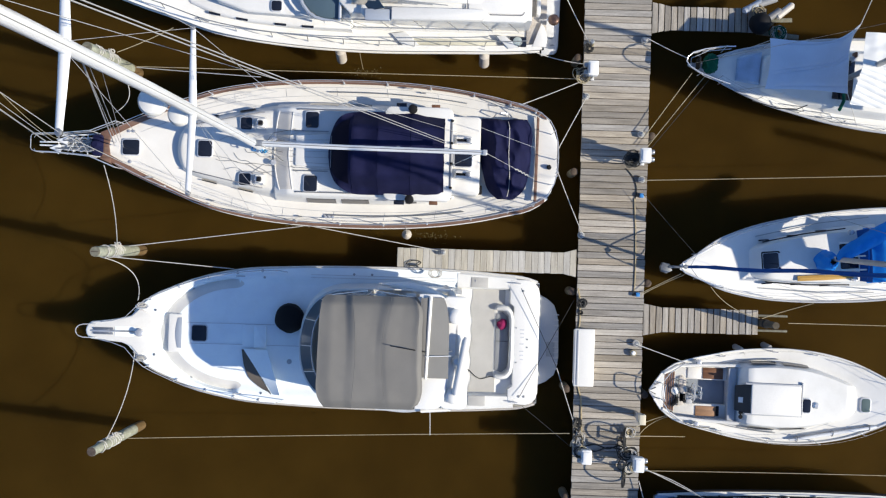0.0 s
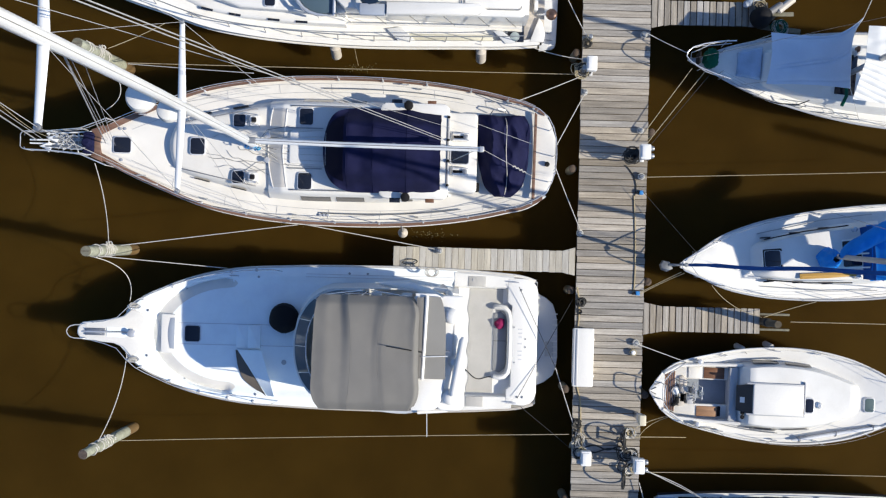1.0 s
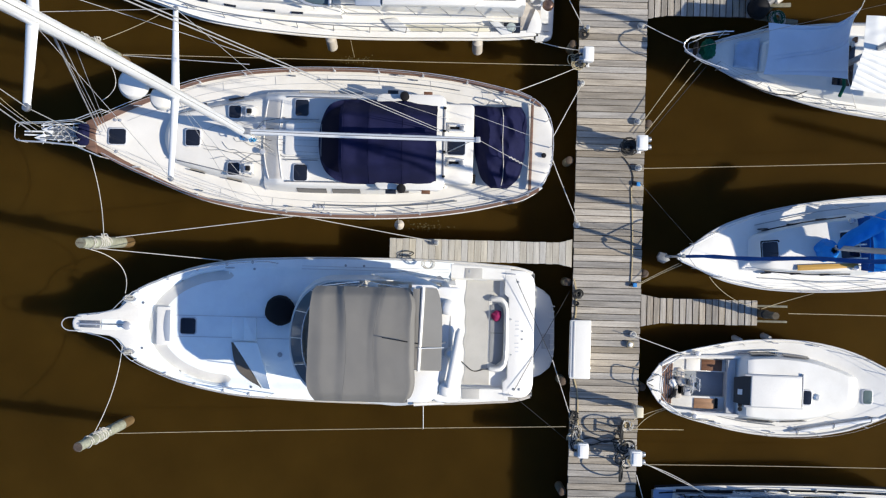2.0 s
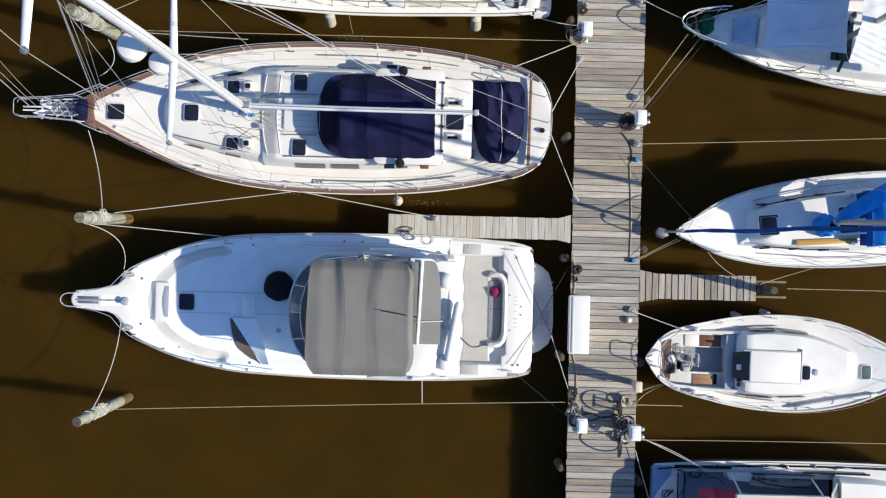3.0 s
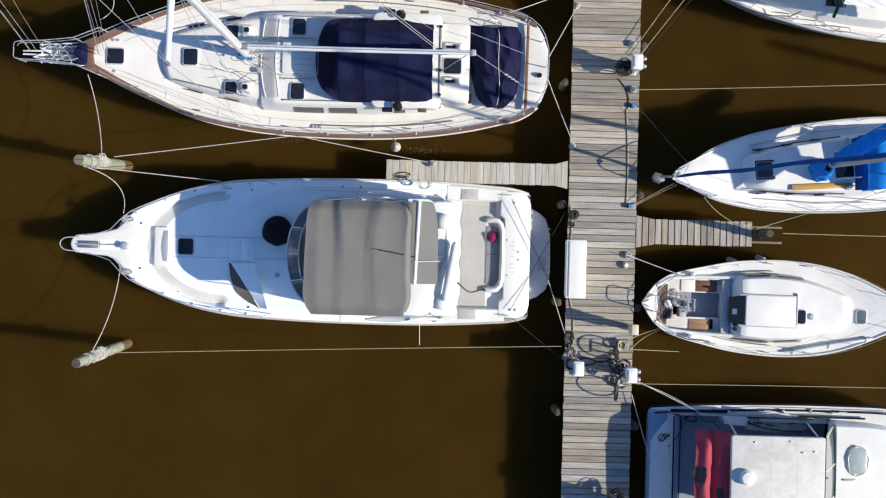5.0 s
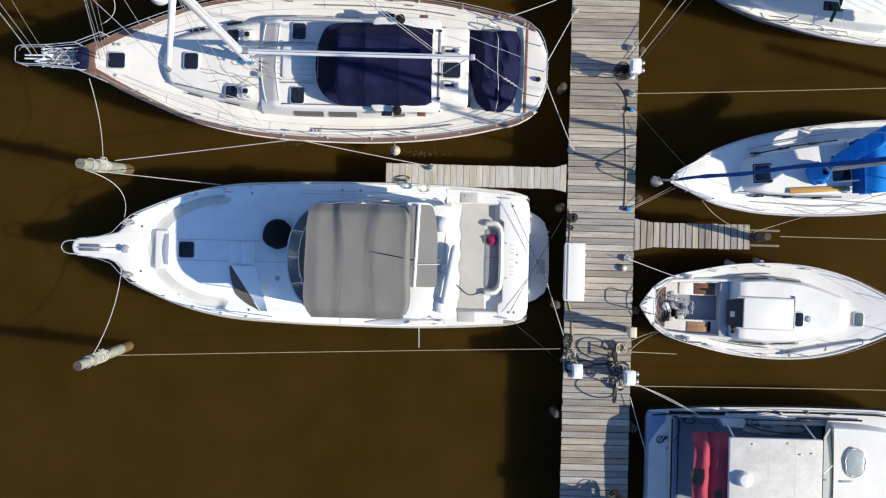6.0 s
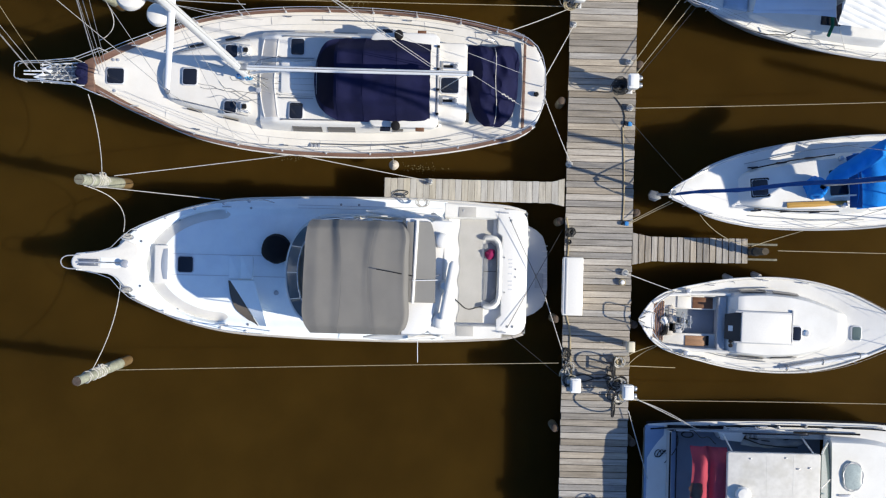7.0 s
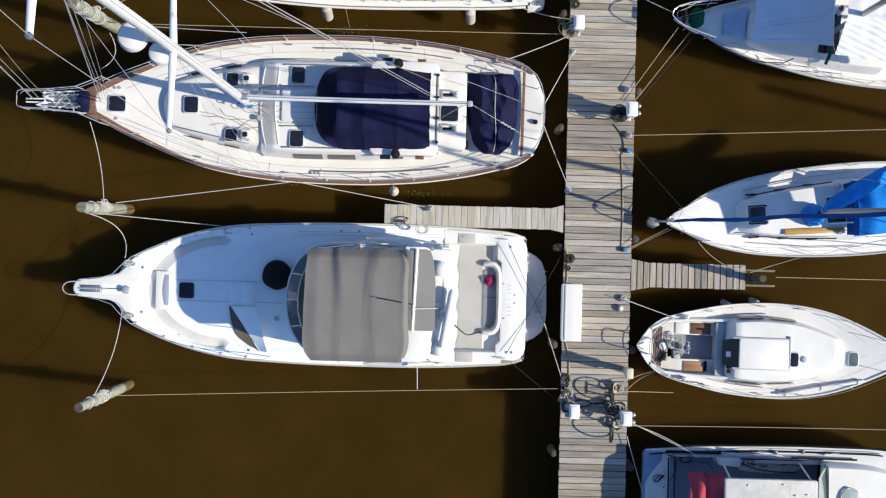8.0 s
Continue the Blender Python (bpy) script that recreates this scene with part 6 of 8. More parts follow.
for y_ in (-0.36, 0.0, 0.38):
    part("hatch_frame", tube([(4.40, y_, 1.82), (4.66, y_ * 1.02, 2.02), (4.95, y_ * 1.05, 2.28)], 0.022, 6), GEL, blue_boat)
for x, y in ((4.75, -0.62), (4.75, 0.66)):
    winch(x, y, 1.76, 0.07, blue_boat)
for a, b in (((BM + 0.2, 1.2, 1.35), (BM, -0.44, 13.6)), ((BM + 0.2, -1.2, 1.35), (BM, -0.44, 13.6)), ((8.9, 0.02, 1.4), (BM, -0.45, 13.9))):
    part("stay", tube([a, b], 0.006, 5), STEEL, blue_boat)

# white double-ended cruiser, stern to the pier
# lighter teak: the sunlight on one bench board is put into its colour
BENCHWOOD = mat("sunlit_teak", (0.30, 0.165, 0.09), 0.6, var=0.2, scale=3, fine=45, bump=0.2, stretch=(0.3, 3, 3))
dbl = thing("sailboat", 5.93, -3.74, "white double-ended sailboat with a teak-seated cockpit, stern to the pier", "boat", "sailboats", turn=-1.0)
h3 = curve([(0, 0.03), (0.12, 0.20), (0.30, 0.46), (0.6, 0.72), (1.1, 0.92), (1.7, 1.07), (2.4, 1.22), (3.2, 1.31), (4.0, 1.33), (4.8, 1.26), (5.6, 1.07), (6.6, 0.63), (7.6, 0.08)])
z3 = curve([(0, 1.28), (2.5, 1.12), (5, 1.2), (7.6, 1.55)])
simple_hull(dbl, 7.6, h3, z3, DECK, GEL, 0.85, 0.5, 0.9, (0.42, 2.5, 0.72))
for sg in (1, -1):
    part("toe_rail", tube([(x, sg * (h3(x) - 0.02), z3(x) + 0.04) for x in np.linspace(0.15, 7.5, 40)], 0.028, 6), GEL, dbl)
    part("genoa_track", tube([(x, sg * (h3(x) - 0.30), z3(x) + 0.07) for x in np.linspace(1.7, 3.6, 8)], 0.014, 5), GALV, dbl)
    for x in (2.0, 3.5, 4.6):
        part("cleat", cleat(x, sg * (h3(x) - 0.10), z3(x) + 0.05, 0.18), STEEL, dbl)
# the floor's blue grey has the cockpit's shade mixed in
part("cockpit_floor", box(0.72, 2.52, -0.72, 0.72, 0.66, 0.72), mat("shaded_cockpit_floor", (0.25, 0.28, 0.33), 0.6, var=0.12, scale=2, fine=90, bump=0.15, dirt=0.4, dirt_col=(0.16, 0.16, 0.17)), dbl, "grey cockpit floor")
for y0, y1, sg in ((0.34, 0.74, 1), (-0.74, -0.34, -1)):
    part("cockpit_bench", box(0.75, 2.5, y0, y1, 0.70, 0.98, 0.02), GEL, dbl, "white cockpit bench")
    # the sunlit board is lighter, the shaded one darker, by colour alone
    part("bench_board", box(1.55 if sg > 0 else 1.38, 2.12 if sg > 0 else 1.96, y0 + (0.03 if sg > 0 else 0.06), y1 - 0.06, 0.98, 1.01, 0.008), BENCHWOOD if sg < 0 else TEAKDK, dbl, "teak bench boards")
part("stern_bench", slab([(0.42, 0.50), (0.80, 0.62), (0.80, -0.62), (0.42, -0.50)], 0.70, 0.98, 0.02), GEL, dbl)
for k in range(5):
    part("bench_slat", box(0.46 + 0.065 * k, 0.50 + 0.065 * k, -0.50 - 0.02 * k, 0.46 + 0.02 * k, 0.985, 1.01, 0.004), TEAK, dbl, "teak stern seat slat")
for sg in (1, -1):
    part("cockpit_coaming", tube([(0.40, sg * 0.5, 1.28), (0.8, sg * 0.72, 1.26), (1.6, sg * 0.78, 1.22), (2.55, sg * 0.80, 1.25)], 0.05, 8, flat=1.6), GEL, dbl)
ped = part("steering_pedestal", tube([(1.32, 0.0, 0.72), (1.32, 0.0, 1.35)], [0.09, 0.06], 10), GEL, dbl, "steering pedestal")
part("steering_wheel", tube([(1.25, 0.26 * math.cos(a), 1.25 + 0.26 * math.sin(a)) for a in np.linspace(0, 2 * math.pi, 25)], 0.016, 6), STEEL, ped, "steel steering wheel")
for k in range(5):
    a = 2 * math.pi * k / 5
    part("spoke", tube([(1.25, 0, 1.25), (1.25, 0.26 * math.cos(a), 1.25 + 0.26 * math.sin(a))], 0.009, 5), STEEL, ped)
part("compass", spin([(0.09, 0), (0.09, 0.06), (0.06, 0.11), (0.01, 0.12)], 14, (1.40, 0.0, 1.35)), CLEARG, ped)
part("pedestal_guard", tube([(1.45, 0.16, 0.9), (1.42, 0.16, 1.5), (1.42, -0.16, 1.5), (1.45, -0.16, 0.9)], 0.014, 6), STEEL, ped)
for k in (-1, 1):
    for j in range(2):
        own = box(-0.08, 0.08, -0.007, 0.007, 0, 0.012)
        part("stern_slot", join(None, own, Matrix.Translation((0.12 + 0.09 * j, k * (0.06 + 0.13 * j), z3(0.2) + 0.055)) @ Matrix.Rotation(radians(k * 25), 4, "Z")), BLACK, dbl)
for x, y in ((1.35, 0.86), (1.35, -0.86)):
    winch(x, y, 1.26, 0.07, dbl)
part("lead_line", tube([(1.0, -0.85, 1.3), (1.3, -0.95, 1.28), (1.9, -0.98, 1.26)], 0.012, 5), HOSE, dbl)
part("cockpit_cushion", box(1.96, 2.04, -0.66, -0.38, 0.99, 1.04, 0.015), BLACK, dbl)
part("engine_panel", box(0.88, 1.08, -0.32, 0.02, 0.90, 1.06, 0.03), BLACK, dbl)
part("white_bag", spin([(0.10, 0), (0.13, 0.05), (0.10, 0.12), (0.03, 0.15)], 12, (1.0, 0.05, 1.04)), VINYL, dbl)
part("instrument_cover", box(1.1, 1.28, -0.35, -0.1, 1.0, 1.06, 0.02), GREYGEL, dbl)
coach(dbl, 2.40, 6.0, curve([(2.3, 0.86), (3.5, 0.95), (4.5, 0.86), (5.5, 0.55), (6.0, 0.36)]), 1.12, 1.58, DECK, inset=0.10, front=0.36, back=0.5, label="white coach roof")
OFFSET[dbl.name] = OFFSET[dbl.name] + Vector((0, 0.07, 0))
part("bridge_deck", slab([(2.22, 0.78), (2.44, 0.82), (2.44, -0.82), (2.22, -0.78)], 0.75, 1.24, 0.02), GREYGEL, dbl, "cabin bulkhead")
part("companionway", thick(grid(lambda s, t: (2.38 + 0.38 * s, (0.34 + 0.08 * s) * (2 * t - 1) - 0.01, 1.38 + 0.26 * s), 4, 4), 0.03), mat("smoked_brown_acrylic", (0.045, 0.036, 0.028), 0.35, var=0.1, bump=0), dbl, "smoked companionway boards")
part("notice", thick(grid(lambda s, t: (2.47 + 0.11 * s, -0.13 + 0.15 * t, 1.452 + 0.075 * s), 1, 1), 0.006), WHITEPL, dbl)
part("sliding_hatch", slab(rounded(2.78, 4.15, -0.42, 0.42, 0.05), 1.60, 1.70, 0.03), GEL, dbl, "white sliding companion hatch")
for y in (-0.42, 0.42):
    part("hatch_slide", box(2.6, 4.2, y - 0.025, y + 0.025, 1.60, 1.68, 0.008), GREYGEL, dbl)
hatch(4.31, -0.12, 1.63, 0.26, 0.40, dbl)
part("vent", spin([(0.07, 0), (0.09, 0.04), (0.05, 0.08)], 12, (4.58, -0.10, 1.62)), STEEL, dbl)
hatch(6.04, -0.06, 1.36, 0.27, 0.40, dbl, GREENGLASS, label="grey-green tinted deck hatch")
OFFSET[dbl.name] = OFFSET[dbl.name] - Vector((0, 0.07, 0))
part("solar_vent", spin([(0.11, 0), (0.11, 0.05), (0.04, 0.07)], 14, (5.15, 0.34, 1.52)), GREYGEL, dbl)
part("solar_vent", spin([(0.08, 0), (0.08, 0.05), (0.04, 0.07)], 14, (5.15, -0.42, 1.52)), GREYGEL, dbl)
for y in (0.30, 0.42):
    part("instrument", spin([(0.06, 0), (0.06, 0.02), (0.04, 0.03)], 12, (2.55, -y - 0.18, 1.45)), BLACK, dbl)
for sg in (1, -1):
    for k_ in (0.32, 0.62):
        part("lifeline", tube([(x, sg * (h3(x) - 0.05), z3(x) + k_) for x in np.linspace(0.95, 7.35, 30)], 0.0035, 5), ROPEW, dbl, "white coated lifeline")
    for x in (2.0, 3.3, 4.7, 5.9, 6.9):
        part("stanchion", tube([(x, sg * (h3(x) - 0.05), z3(x)), (x, sg * (h3(x) - 0.05), z3(x) + 0.63)], 0.009, 6), STEEL, dbl)
    part("gutter", tube([(x, sg * (0.93 - 0.05 * (x - 3.3) ** 2), 1.20) for x in np.linspace(2.5, 4.4, 10)], 0.014, 5), GREYVINYL, dbl)
part("hatch_end", box(4.16, 4.20, -0.44, 0.44, 1.60, 1.69, 0.008), GREYGEL, dbl)
pol = part("spinnaker_pole", tube([(4.0, -1.20, 1.24), (4.2, -1.17, 1.26), (6.2, -0.74, 1.41), (6.35, -0.70, 1.42)], [0.03, 0.045, 0.045, 0.03], 10), ALU, dbl, "white pole lashed along the side deck")
for q_ in (0.08, 0.5, 0.93):
    part("lashing", tube([(4.0 + 2.3 * q_ + 0.02 * math.sin(a), -1.20 + 0.49 * q_ + 0.075 * math.cos(a), 1.26 + 0.15 * q_ + 0.055 * math.sin(a)) for a in np.linspace(0, 12, 26)], 0.010, 5), GREYVINYL, pol)
part("pole_track", tube([(4.1, -1.12, 1.25), (6.2, -0.67, 1.40)], 0.010, 5), GREYVINYL, pol)
for sg in (1, -1):
    for a, b in ((2.8, 3.5), (3.7, 4.4)):
        part("side_window", thick(grid(lambda s, t, a=a, b=b, sg=sg: (a + (b - a) * s, sg * (0.97 - 0.05 * t - 0.06 * abs(a + (b - a) * s - 3.3) ** 1.5), 1.24 + 0.20 * t), 5, 2), 0.012), GLASS, dbl, "dark cabin window")
    part("stern_rail", tube([(0.95, sg * 0.82, 1.20), (0.95, sg * 0.82, 1.52), (0.90, sg * 0.80, 1.58), (0.55, sg * 0.56, 1.60), (0.36, sg * 0.30, 1.60)], 0.015, 8), STEEL, dbl, "low steel side rail")
    part("stern_rail", tube([(0.34, sg * 0.22, 1.28), (0.34, sg * 0.22, 1.96), (0.33, sg * 0.19, 2.03), (0.31, sg * 0.14, 2.06), (0.30, 0, 2.06)], 0.017, 8), STEEL, dbl, "steel stern rail")
part("stern_rail", tube([(0.33, 0.22, 1.62), (0.31, 0, 1.63), (0.33, -0.22, 1.62)], 0.012, 6), STEEL, dbl)
part("helm_seat", slab([(0.86, -0.42), (1.02, -0.40), (1.10, 0.30), (0.98, 0.42), (0.88, 0.40)], 0.98, 1.06, 0.03), VINYL, dbl, "pale helm seat across the cockpit")
part("winch_bag", spin([(0.10, 0), (0.12, 0.05), (0.09, 0.10), (0.02, 0.12)], 14, (0.78, 0.0, 1.0)), WHITEPL, dbl, "round white cap on the stern seat")
part("tool_roll", tube([(0.70, -0.42, 1.04), (0.82, -0.30, 1.06), (0.84, -0.16, 1.05)], [0.05, 0.07, 0.05], 8), BLACK, dbl, "black bundle on the stern seat")
part("bench_pad", box(1.12, 1.50, 0.36, 0.70, 0.98, 1.02, 0.02), GEL, dbl)
for x, y in ((2.45, 1.34), (3.25, 1.42)):
    fb = thing("fender", 6.04 + x, -3.87 + y, "grey-white cylindrical fender hanging outside the hull", "fender", "fenders")
    OFFSET[fb.name] = Vector((0, 0, 0))
    part("body", tube([(0.09, -0.05, 1.05), (0.06, -0.03, 1.02), (-0.07, 0.05, 0.76), (-0.10, 0.07, 0.70)], [0.04, 0.085, 0.085, 0.03], 12), VINYL, fb)
    part("lanyard", tube([(0.09, -0.05, 1.05), (0.12, -0.14, 1.22)], 0.009, 5), ROPEW, fb)

# cabin cruiser with a red cover, stern to the pier
# blue shade over the white stern is put into these two colours
SHADESTEP = mat("shaded_white_gelcoat", (0.215, 0.315, 0.475), 0.4, var=0.08, scale=2, fine=60, bump=0.05, dirt=0.2, dirt_col=(0.15, 0.20, 0.28))
SHADEFLOOR = mat("shaded_nonskid", (0.22, 0.27, 0.34), 0.6, var=0.1, scale=2, fine=90, bump=0.15, dirt=0.3, dirt_col=(0.16, 0.17, 0.19))
COVERSTAIN = mat("dirty_stained_canvas", (0.055, 0.028, 0.022), 0.35, var=0.4, scale=6, fine=60, bump=0.1)
cru = thing("cabin_cruiser", 6.26, -8.40, "white cabin cruiser with a hardtop and a faded red cover", "boat")
OFFSET[cru.name] = Vector((0, 0, 0))
h4 = curve([(0, 1.76), (1.0, 1.84), (3.0, 1.92), (5.0, 1.95), (7, 1.86), (9, 1.15), (10.3, 0.1)])
z4 = curve([(0, 1.15), (4, 1.35), (10.3, 1.9)])
simple_hull(cru, 10.3, h4, z4, DECK, GEL, 0.85, 0.1, 1.2, (0.63, 4.9, 1.62))
for sg in (1, -1):
    part("rub_rail", tube([(x, sg * (h4(x) + 0.02), z4(x) - 0.03) for x in np.linspace(0, 10.2, 40)], 0.04, 6), BLACK, cru, "black rubbing strip")
    part("side_stripe", tube([(x, sg * (h4(x) - 0.14), z4(x) + 0.05) for x in np.linspace(0.1, 6.5, 30)], 0.018, 6), BLACK, cru)
    part("coaming_pad", box(0.55, 2.1, sg * 1.72 - 0.04, sg * 1.72 + 0.04, 1.27, 1.33, 0.015), BLACK, cru, "black coaming pad")
    part("inner_coaming", box(0.75, 4.9, sg * 1.62 - 0.03, sg * 1.62 + 0.03, 0.6, 1.33, 0.01), GREYGEL, cru)
    part("grab_rail", tube([(2.2, sg * 1.72, 1.36), (2.25, sg * 1.72, 1.5), (4.9, sg * 1.76, 1.55), (5.0, sg * 1.76, 1.38)], 0.016, 6), STEEL, cru, "steel grab rail")
    part("side_window", box(2.6, 4.4, sg * 1.60 - 0.02, sg * 1.60 + 0.02, 1.40, 1.52, 0.01), GLASS, cru)
    for x in (0.9, 3.2, 5.2):
        part("cleat", cleat(x, sg * (h4(x) - 0.14), z4(x) + 0.04, 0.24), STEEL, cru)
part("cockpit_floor", box(0.6, 5.0, -1.62, 1.62, 0.55, 0.62), SHADEFLOOR, cru, "grey cockpit floor")
part("transom_board", box(0.55, 0.62, -1.62, 1.62, 0.6, 1.62, 0.01), GREYGEL, cru)
part("transom_trim", tube([(0.58, 1.6, 1.63), (0.58, -1.6, 1.63)], 0.022, 6), BLACK, cru)
part("swim_step", box(-0.05, 0.5, -1.72, 1.72, 1.10, 1.19, 0.03), SHADESTEP, cru, "stern step with its blue shade in the colour")
part("cable_coil", tube([(0.30 + 0.10 * math.cos(a) + 0.01 * a, 0.95 + 0.10 * math.sin(a * 1.1), 1.22) for a in np.linspace(0, 20, 50)], 0.012, 5), HOSE, cru)
part("shore_cable", tube([(0.50 + 0.28 * math.sin(2.6 * q) + 0.10 * q, 0.70 + 0.95 * q, 1.27 + 0.14 * q) for q in np.linspace(0, 1, 16)], 0.013, 6), HOSE, cru)


def redcover(s, t):
    x = 0.96 + 0.95 * s
    y = -1.50 + 2.86 * t
    return (x + 0.02 * math.sin(9 * t), y, 2.72 + 0.15 * smooth(0, 0.3, s) - 0.16 * math.exp(-((s - 0.48) / 0.10) ** 2) + 0.05 * s + 0.05 * noise.noise((x * 3, y * 2, 3)) * (1 - s ** 4) - 0.05 * abs(noise.noise((x * 5, y * 1.2, 8))) - 0.35 * smooth(0.80, 1, t) ** 2)


part("cockpit_cover", thick(grid(redcover, 30, 50), 0.015), RED, cru, "faded red canvas cockpit cover with dark stains")
# thin dark sheets laid on the cover stand for its stains
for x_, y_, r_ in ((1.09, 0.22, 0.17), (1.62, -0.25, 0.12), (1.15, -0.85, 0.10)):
    def blot(s, t, x_=x_, y_=y_, r_=r_):
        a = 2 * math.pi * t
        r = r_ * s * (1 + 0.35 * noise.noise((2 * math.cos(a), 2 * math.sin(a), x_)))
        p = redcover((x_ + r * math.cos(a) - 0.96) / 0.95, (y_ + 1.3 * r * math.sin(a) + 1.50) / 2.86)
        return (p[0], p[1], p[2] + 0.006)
    part("stain_patch", grid(blot, 4, 24), COVERSTAIN, cru, "dark dirty stain on the cover")
ROOFSTAIN = mat("stained_white_roof", (0.60, 0.585, 0.55), 0.7, var=0.09, scale=2.4, fine=9, bump=0.06, dirt=0.75, dirt_col=(0.45, 0.43, 0.37))
for nd in ROOFSTAIN.node_tree.nodes:
    if nd.type == "TEX_NOISE":
        nd.inputs["Detail"].default_value = 2.5
htop = part("hardtop", slab(rounded(1.82, 4.27, -1.36, 1.32, 0.06), 2.96, 3.10, 0.03), ROOFSTAIN, cru, "stained white hardtop")
for x in (2.85, 3.55):
    part("roof_seam", box(x - 0.004, x + 0.004, -1.30, 1.27, 3.098, 3.102), ROOFSTAIN, htop)
for x, y, s in ((3.68, 0.92, 0.05), (3.35, 1.20, 0.03), (3.98, 0.95, 0.04), (2.42, 1.16, 0.03)):
    part("roof_fitting", box(x - s, x + s, y - 0.02, y + 0.02, 3.098, 3.12, 0.006), GALV, htop)
for x in (2.0, 4.15):
    for y in (1.25, -1.28):
        part("roof_post", tube([(x, y, 2.98), (x + 0.1, y * 1.22, 1.35)], 0.025, 6), ALU, cru)
part("radome", spin([(0.17, 0), (0.205, 0.05), (0.205, 0.14), (0.15, 0.20), (0.03, 0.22)], 22, (2.22, 0.24, 3.105)), GEL, cru, "white radar dome on the hardtop")
part("dome_stalk", tube([(2.22, 0.24, 3.08), (2.22, 0.24, 3.18)], 0.06, 8), GALV, cru)


def cru_screen(s, t):
    k = 2 * t - 1
    return (4.32 + 0.62 * (1 - s) + 0.12 * (1 - k * k) * (1 - s), (1.50 - 0.12 * s) * k, 1.55 + 1.45 * s)


part("windscreen", thick(grid(cru_screen, 6, 24), 0.015), GREENGLASS, cru, "raked grey-green windscreen")
for t in (0.02, 0.35, 0.65, 0.98):
    part("screen_post", tube([cru_screen(0, t), cru_screen(1, t)], 0.022, 6), GEL, cru)
coach(cru, 4.85, 8.9, curve([(4.8, 1.62), (6.5, 1.5), (8, 0.9), (8.9, 0.4)]), 1.40, 1.80, DECK, label="white foredeck cabin top", front=0.05, back=0.6)
part("deck_hatch", slab(rounded(5.26, 5.80, 0.16, 0.94, 0.22), 1.84, 1.90, 0.02), GEL, cru, "oval hatch in a lashed clear cover")
part("hatch_cover", slab(rounded(5.30, 5.76, 0.20, 0.90, 0.20), 1.89, 1.92, 0.01), CLEARVINYL, cru)
part("hatch_lashing", tube([(5.53 + 0.27 * math.cos(a) * (1 + 0.04 * math.sin(9 * a)), 0.55 + 0.39 * math.sin(a) * (1 + 0.04 * math.cos(7 * a)), 1.90) for a in np.linspace(0, 2 * math.pi, 40)], 0.018, 5), GREYGEL, cru)
part("deck_light", box(5.15, 5.5, 0.0, 0.05, 1.84, 1.90, 0.01), STEEL, cru)
part("wiper", tube([(4.80, 0.35, 1.72), (4.70, 0.5, 1.95)], 0.012, 5), BLACK, cru)
part("hose", tube([(2.0 + 2.1 * q, 1.44 + 0.06 * math.sin(7 * q), 1.24 + 0.10 * math.sin(3 * q)) for q in np.linspace(0, 1, 24)], 0.016, 6), HOSE, cru)
part("stern_seat", box(0.63, 0.85, -1.58, 1.55, 0.80, 1.02, 0.02), SHADESTEP, cru, "white stern bench with its blue shade in the colour")
part("seat_trim", tube([(0.87, 1.55, 1.03), (0.87, -1.55, 1.03)], 0.014, 6), BLACK, cru)
part("side_locker", slab([(1.95, 1.60), (2.75, 1.60), (2.6, 1.34), (2.05, 1.38)], 0.62, 1.35, 0.03), GEL, cru, "white side locker")
part("side_shelf", box(2.75, 4.95, 1.46, 1.60, 1.20, 1.34, 0.02), GEL, cru, "white side shelf")


def folded(s, t):
    a = math.pi * t
    x = 2.62 + 1.75 * s
    r = 0.17 * math.sin(math.pi * min(1.0, 0.08 + 0.92 * s)) ** 0.5 + 0.03 * noise.noise((x * 4, t * 3, 5))
    return (x, 1.34 + r * math.cos(a), 1.18 + r * 1.1 * math.sin(a) + 0.02 * math.sin(11 * x))


part("folded_canvas", grid(folded, 30, 10), mat("grey_folded_canvas", (0.36, 0.355, 0.34), 0.85, var=0.2, scale=5, fine=90, bump=0.2), cru, "grey canvas folded along the side")
part("bundle_strap", tube([(2.66, 1.44, 1.22), (2.80, 1.40, 1.38), (3.10, 1.30, 1.40), (3.60, 1.24, 1.36), (4.2, 1.20, 1.22)], 0.016, 6), HOSE, cru)
for q_ in range(5):
    part("deck_fitting", spin([(0.03, 0), (0.03, 0.02), (0.015, 0.035)], 10, (1.3 + 0.42 * q_, 1.76, z4(1.3 + 0.42 * q_) + 0.06)), BLACK if q_ % 2 else STEEL, cru)
for x_, y_ in ((2.75, 1.50), (2.86, 1.52), (2.97, 1.53), (3.6, 1.78), (4.35, 1.82)):
    part("line_clutch", box(x_ - 0.04, x_ + 0.04, y_ - 0.05, y_ + 0.05, 1.34, 1.44, 0.015), GALV, cru)
part("spare_line", tube([(1.15 + 0.75 * q, 1.62 - 0.30 * q + 0.05 * math.sin(11 * q), 1.40 - 0.05 * q) for q in np.linspace(0, 1, 24)], 0.014, 5), HOSE, cru)
part("coaming_line", tube([(0.30, 1.66, 1.22), (3.0, 1.84, 1.42), (6.4, 1.86, 1.62)], 0.012, 5), BLACK, cru)
part("foredeck_strip", tube([(4.0, 1.66, 1.48), (5.8, 1.66, 1.58)], 0.026, 6), BLACK, cru, "black strip along the foredeck")
part("rope_coil", tube([(1.15 + 0.16 * math.cos(a), 1.48 + 0.08 * math.sin(a), 1.05 + 0.004 * a) for a in np.linspace(0, 25, 60)], 0.016, 5), HOSE, cru)

